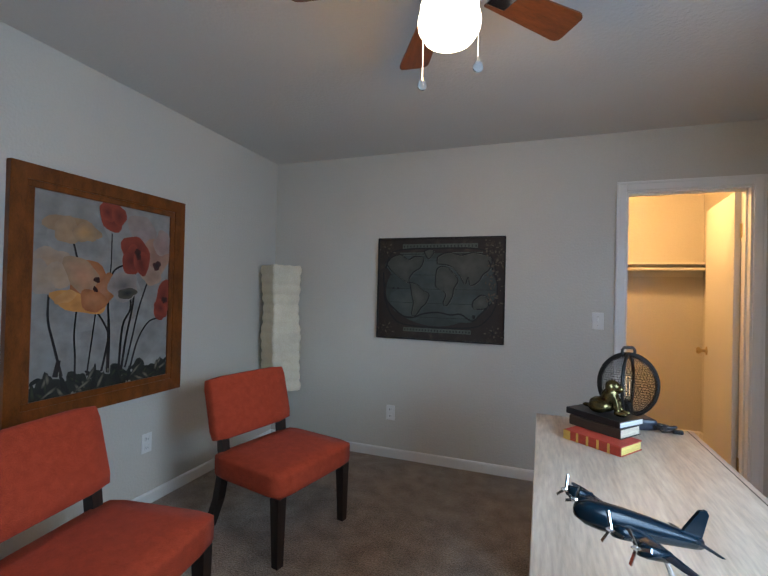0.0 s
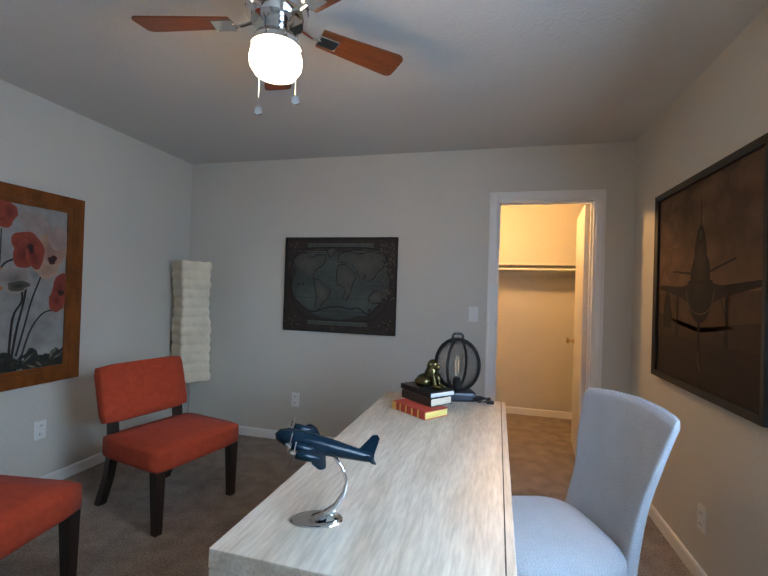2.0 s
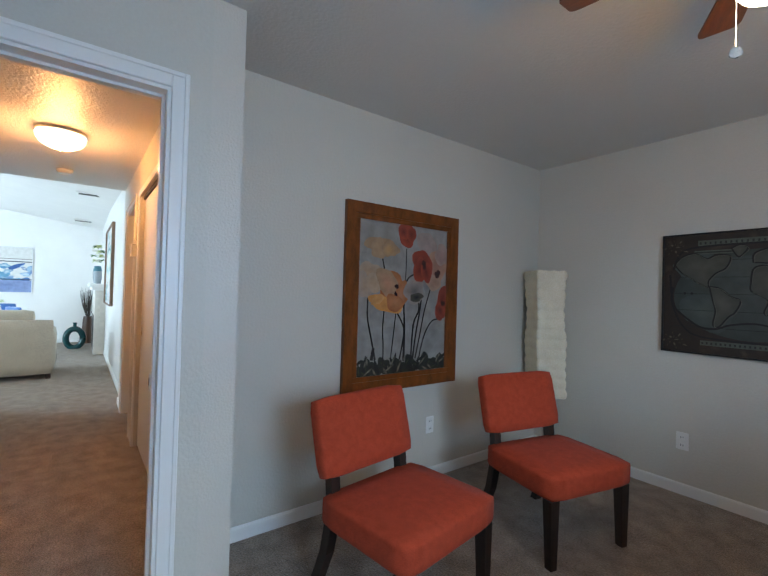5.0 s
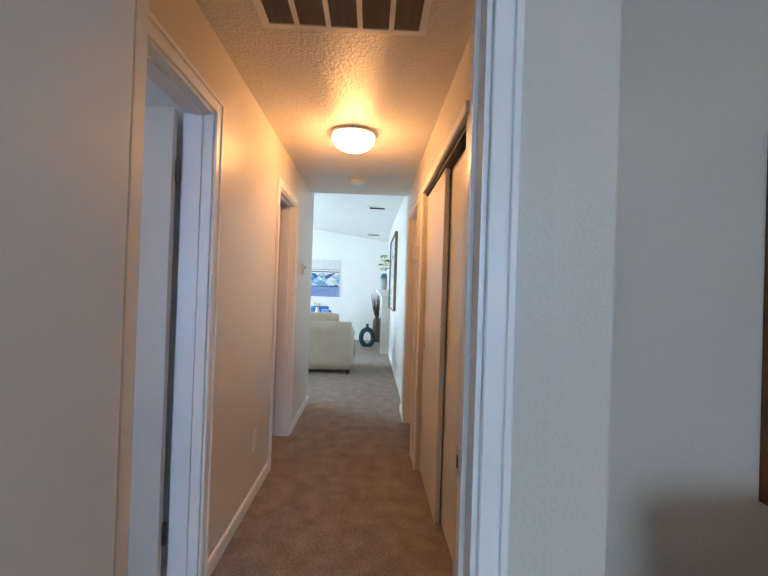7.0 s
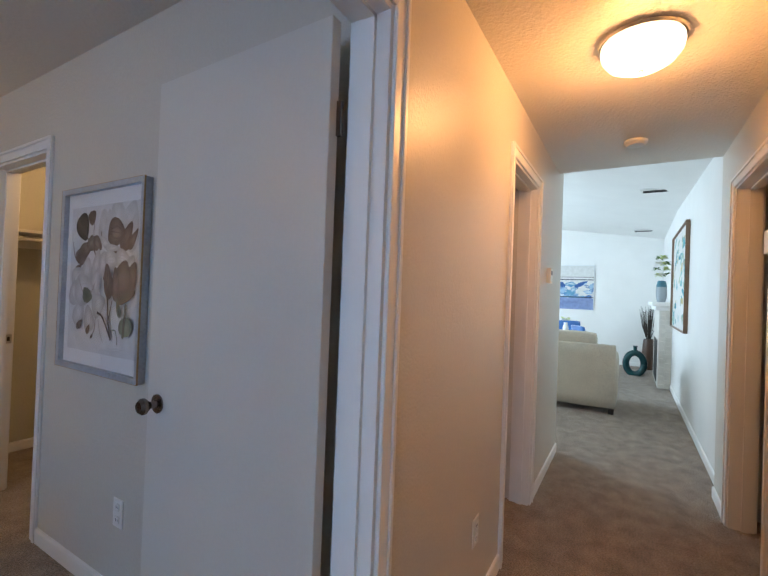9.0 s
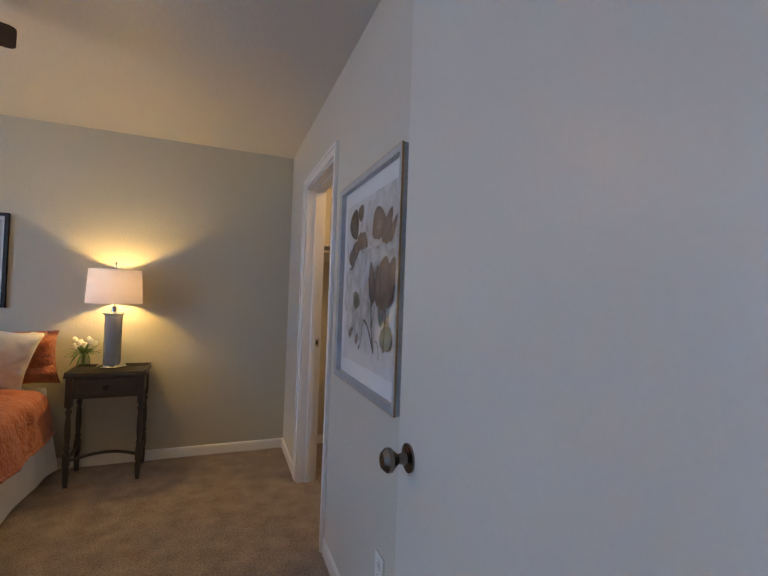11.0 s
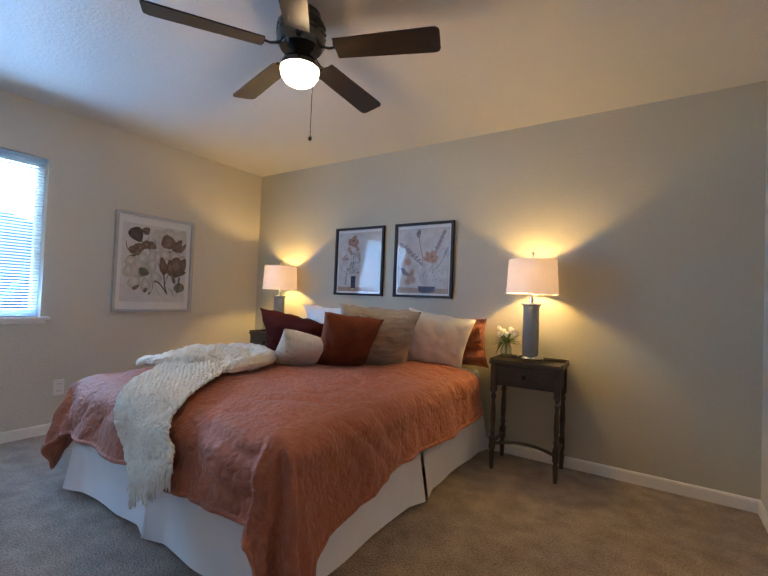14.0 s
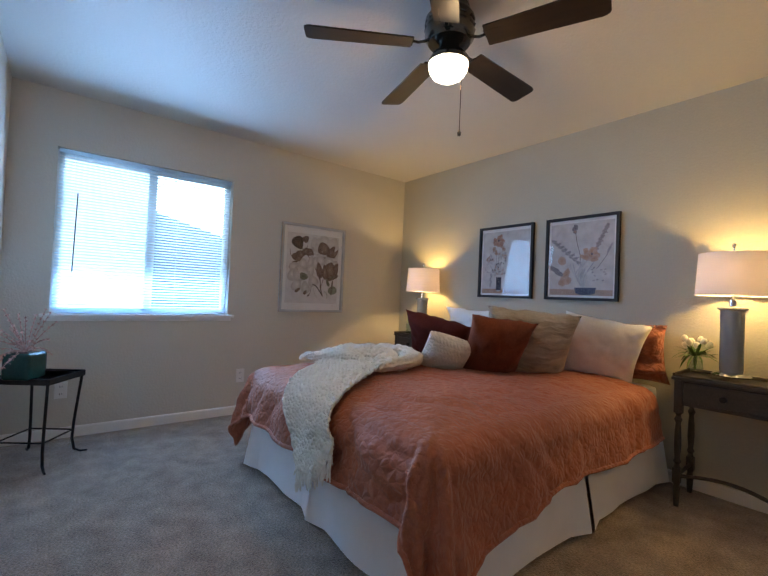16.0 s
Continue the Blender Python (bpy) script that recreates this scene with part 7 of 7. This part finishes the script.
bm = box(bmesh.new(), -0.075, -0.075, 0, 0.075, 0.075, 0.155, 0.022, seg=3)
part("vase", bm, GREENV, pv, "dark green glazed vase", True)
r = random.Random(21)
for k in range(26):
    a, e = r.uniform(0, 6.28), r.uniform(-0.05, 1.1)
    L = r.uniform(0.16, 0.26)
    d = Vector((math.cos(a) * math.cos(e), math.sin(a) * math.cos(e), math.sin(e)))
    bm = bmesh.new()
    prev = Vector((0, 0, 0.150))
    pts = [prev + d * L * f + Vector((0, 0, 0.05 * f - 0.13 * f * f * (1.2 - e))) for f in [i / 8 for i in range(9)]]
    tube(bm, pts, 0.0018, n=4)
    for i in range(2, 9):
        for j in range(9):
            b = r.uniform(0, 6.28)
            dd = (pts[min(i + 1, 8)] - pts[i - 1]).normalized()
            petal(bm, pts[i] + Vector((r.uniform(-.004, .004), r.uniform(-.004, .004), r.uniform(-.004, .004))), dd * 0.8 + Vector((math.cos(b), math.sin(b), r.uniform(-.6, .8))) * 0.8, r.uniform(0.010, 0.020), 0.006, 0.2, 2)
    part("plume", bm, PINK, pv, "dusty pink dried plume")

# ---- living room, seen through the hall ----
sofa = thing("sofa", "cream upholstered sofa with its back to the hall", "sofa", pose(-7.30, -0.34, 0))
SOFAM = surf("cream_upholstery", (0.52, 0.47, 0.38), 0.9, var=0.05, bump=0.2)
part("back", cushion(bmesh.new(), -0.22, -1.85, 0.06, 0.0, -0.02, 0.80, 0.03), SOFAM, sofa, "", "all")
part("arm", cushion(bmesh.new(), -0.95, -0.22, 0.06, -0.02, 0.0, 0.66, 0.05), SOFAM, sofa, "", "all")
part("arm", cushion(bmesh.new(), -0.95, -2.06, 0.06, -0.02, -1.86, 0.66, 0.05), SOFAM, sofa, "", "all")
part("seat", cushion(bmesh.new(), -0.92, -1.85, 0.08, -0.23, -0.23, 0.46, 0.04), SOFAM, sofa, "", "all")
for k in range(2):
    part("back_cushion", cushion(bmesh.new(), -0.36, -1.84 + 0.81 * k, 0.44, -0.10, -1.04 + 0.81 * k, 0.93, 0.06), SOFAM, sofa, "loose cream back cushion", "all")
for x in (-0.88, -0.06):
    for y in (-2.0, -0.06):
        part("foot", bx(x - 0.03, y - 0.03, 0, x + 0.03, y + 0.03, 0.062), ESPRESSO, sofa)


def dining(at):
    t = thing("velvet_chair", "bright blue velvet dining chair with slim dark legs", "chair", at, "blue chairs at the glass table")
    B = bpy.data.materials.get("blue_velvet") or surf("blue_velvet", (0.01, 0.10, 0.32), 0.7, sheen=0.6)
    part("seat", cushion(bmesh.new(), -0.22, -0.23, 0.40, 0.22, 0.23, 0.48, 0.03), B, t, "", "all")
    part("backrest", cushion(bmesh.new(), -0.03, -0.21, 0, 0.03, 0.21, 0.46, 0.028, m=pose(-0.22, 0, 0.46, 0, -14)), B, t, "", "all")
    for x in (-0.19, 0.19):
        for y in (-0.19, 0.19):
            part("leg", leg(bmesh.new(), (x, y, 0.41), (x * 1.1, y * 1.1, 0), 0.025, 0.018), ESPRESSO, t)


dining(pose(-9.25, -0.66, 0, rz=120))
dining(pose(-10.3, -1.25, 0, rz=0))
gt = thing("dining_table", "round glass dining table on a metal base", "table", pose(-9.75, -1.35, 0))
_p = part("tabletop", lt([(0.001, 0.735), (0.55, 0.735), (0.55, 0.75), (0.001, 0.75)], n=40), VGLASS, gt, "round glass tabletop")
part("pedestal", lt([(0.001, 0), (0.25, 0), (0.24, 0.02), (0.05, 0.05), (0.04, 0.70), (0.12, 0.734), (0.001, 0.734)], n=28), CHROME, gt, "", True)
vs = thing("flower_vase", "white vase of yellow and white flowers on the glass table", "flowers", pose(-9.75, -1.20, 0.7505))
part("vase", lt([(0.001, 0), (0.04, 0), (0.05, 0.06), (0.03, 0.14), (0.035, 0.16), (0.001, 0.16)], n=20), PLASTIC, vs, "", True)
r = random.Random(3)
for k in range(6):
    bm = bmesh.new()
    for j in range(12):
        a = r.uniform(0, 6.28)
        petal(bm, (0.05 * math.cos(k * 1.05), 0.05 * math.sin(k * 1.05), 0.20 + 0.02 * (k % 3)), (math.cos(a), math.sin(a), r.uniform(0, 1)), 0.05, 0.03, 0.2, 3)
    part("bloom", bm, HYDR if k % 2 else PETAL, vs)

# fireplace of white-painted brick
fp = thing("fireplace", "white painted brick fireplace with a thick mantel", "fireplace", pose(-9.50, 0.33, 0))
WB = surf("white_painted_brick", (0.66, 0.63, 0.57), 0.75, var=0.08, bump=0.3, bscale=60)
part("chimney_breast", bx(-1.40, -0.17, 0, 0, -0.002, 1.20), WB, fp)
part("mantel", bx(-1.47, -0.27, 1.265, 0.07, -0.002, 1.33, 0.006), TRIM, fp)
part("mantel_corbel", bx(-1.42, -0.22, 1.201, 0.03, -0.002, 1.264, 0.004), TRIM, fp)
part("firebox", bx(-1.1, -0.176, 0.05, -0.3, -0.1705, 0.72), DARK, fp)
brx = None
for row in range(18):
    y = -0.165 if row % 2 == 0 else -0.085
    m_ = pose(0.012, y, 0.008 + row * 0.066, 0, 0, 90)
    if brx is None:
        brx = part("brick", bx(0, 0, 0, 0.076, 0.012, 0.058, 0.003, seg=1), WB, fp, at=m_)
    else:
        o = new("brick", brx.data)
        o.parent, o.matrix_basis = fp, m_
mv = thing("flower_vase", "white and blue vase of pale flowers on the mantel", "flowers", pose(-9.72, 0.19, 1.3305))
part("vase", lt([(0.001, 0), (0.055, 0), (0.075, 0.10), (0.07, 0.25), (0.05, 0.33), (0.04, 0.34), (0.001, 0.34)], n=24), CERAMIC, mv, "", True)
part("glaze_band", lt([(0.0745, 0.24), (0.072, 0.26), (0.052, 0.335), (0.05, 0.30)], n=24, cap=False), surf("teal_glaze", (0.04, 0.15, 0.20), 0.3), mv)
for k in range(12):
    bm = bmesh.new()
    c = Vector((0.10 * math.cos(k * 0.9), 0.07 * math.sin(k * 0.9), 0.44 + 0.09 * (k % 4)))
    for j in range(18):
        a = r.uniform(0, 6.28)
        petal(bm, c, (math.cos(a), math.sin(a), r.uniform(-.5, 1)), 0.07, 0.035, 0.2, 3)
    part("bloom", bm, (PETAL, HYDR, LEAF)[k % 3], mv)
tw = thing("twig_vase", "tall brown vase of dark dried twigs beside the fireplace", "plant", pose(-11.5, 0.10, 0))
part("vase", lt([(0.001, 0), (0.09, 0), (0.11, 0.25), (0.09, 0.55), (0.08, 0.60), (0.001, 0.60)], n=24), surf("brown_pot", (0.07, 0.035, 0.02), 0.4), tw, "", True)
for k in range(46):
    a, e = r.uniform(0, 6.28), r.uniform(0.05, 0.5)
    part("twig", tb([(0.02 * math.cos(a), 0.02 * math.sin(a), 0.55), (0.5 * e * math.cos(a) * 0.5, 0.5 * e * math.sin(a) * 0.5, 0.85), (0.6 * e * math.cos(a), 0.6 * e * math.sin(a) * 0.6, r.uniform(1.05, 1.28))],
                    [0.004, 0.005, 0.002], n=4), surf("dry_twig", (0.05, 0.04, 0.03), 0.9) if k == 0 else bpy.data.materials["dry_twig"], tw)
rg = thing("ring_vase", "glossy teal ring-shaped floor vase", "vase", pose(-10.55, -0.13, 0))
pts = [(0.0, 0.14 * math.cos(a) * 1.0, 0.21 + 0.19 * math.sin(a)) for a in [2 * math.pi * i / 28 for i in range(29)]]
part("ring_body", tb(pts, 0.055, n=14), surf("dark_teal_glaze", (0.01, 0.06, 0.065), 0.15), rg, "", "all")
part("neck", lt([(0.03, 0.42), (0.03, 0.50), (0.04, 0.53), (0.001, 0.53)], n=16), bpy.data.materials["dark_teal_glaze"], rg, "", True)


def seascape(w, h, seed, vertical=False):
    a = Art(w, h, (0.66, 0.65, 0.62), seed)
    blues = [(0.03, 0.10, 0.30), (0.08, 0.22, 0.42), (0.30, 0.45, 0.60), (0.62, 0.68, 0.70), (0.12, 0.30, 0.45)] if not vertical else [(0.02, 0.20, 0.26), (0.05, 0.35, 0.40), (0.25, 0.45, 0.42), (0.45, 0.38, 0.15)]
    for k in range(70):
        v = a.rnd.uniform(0.05, 0.95 if vertical else 0.62)
        a.blob(a.rnd.uniform(0, w), v * h, a.rnd.uniform(0.04, 0.14), a.rnd.uniform(0.02, 0.06), a.rnd.uniform(-30, 30), a.rnd.choice(blues), a.rnd.choice(blues), 0.4)
    if not vertical:
        a.poly([(0, 0), (w, 0), (w, h * 0.26), (0, h * 0.26)], (0.16, 0.22, 0.42), (0.22, 0.28, 0.48))
        a.line([(0, h * 0.28), (w, h * 0.28)], 0.02, (0.03, 0.03, 0.05))
        a.line([(0, h * 0.68), (w, h * 0.68)], 0.02, (0.05, 0.05, 0.07))
        a.line([(0, h * 0.74), (w, h * 0.74)], 0.012, (0.2, 0.18, 0.15))
    return a


picture("picture", "blue and white abstract seascape on pale planks", on(WEST, -11.78, -2.00, 1.10), 1.10, 0.97, MAT_WHITE, 0.01, 0.03, seascape(1.08, 0.95, 31), ARTC, margin=0.01)
picture("picture", "large teal abstract canvas with a wooden edge", on(NORTH, -9.35, 0.33, 0.98), 1.75, 1.3, surf("oak_edge", (0.22, 0.14, 0.09), 0.6), 0.012, 0.045,
        seascape(1.72, 1.27, 33, True), ARTC, margin=0.013)
for x, y, z in ((-7.7, 0.0, 2.655), (-11.0, -0.05, 2.66)):
    v = thing("air_register", "small metal air register in the living room ceiling", "vent", pose(x, y, z + 0.012))
    part("register_frame", bx(-0.08, -0.17, -0.012, 0.08, 0.17, 0.0), TRIM, v)
    for k in range(5):
        part("louvre", bx(-0.055 + 0.025 * k - 0.004, -0.14, -0.016, -0.055 + 0.025 * k + 0.004, 0.14, -0.0125), IRON, v)
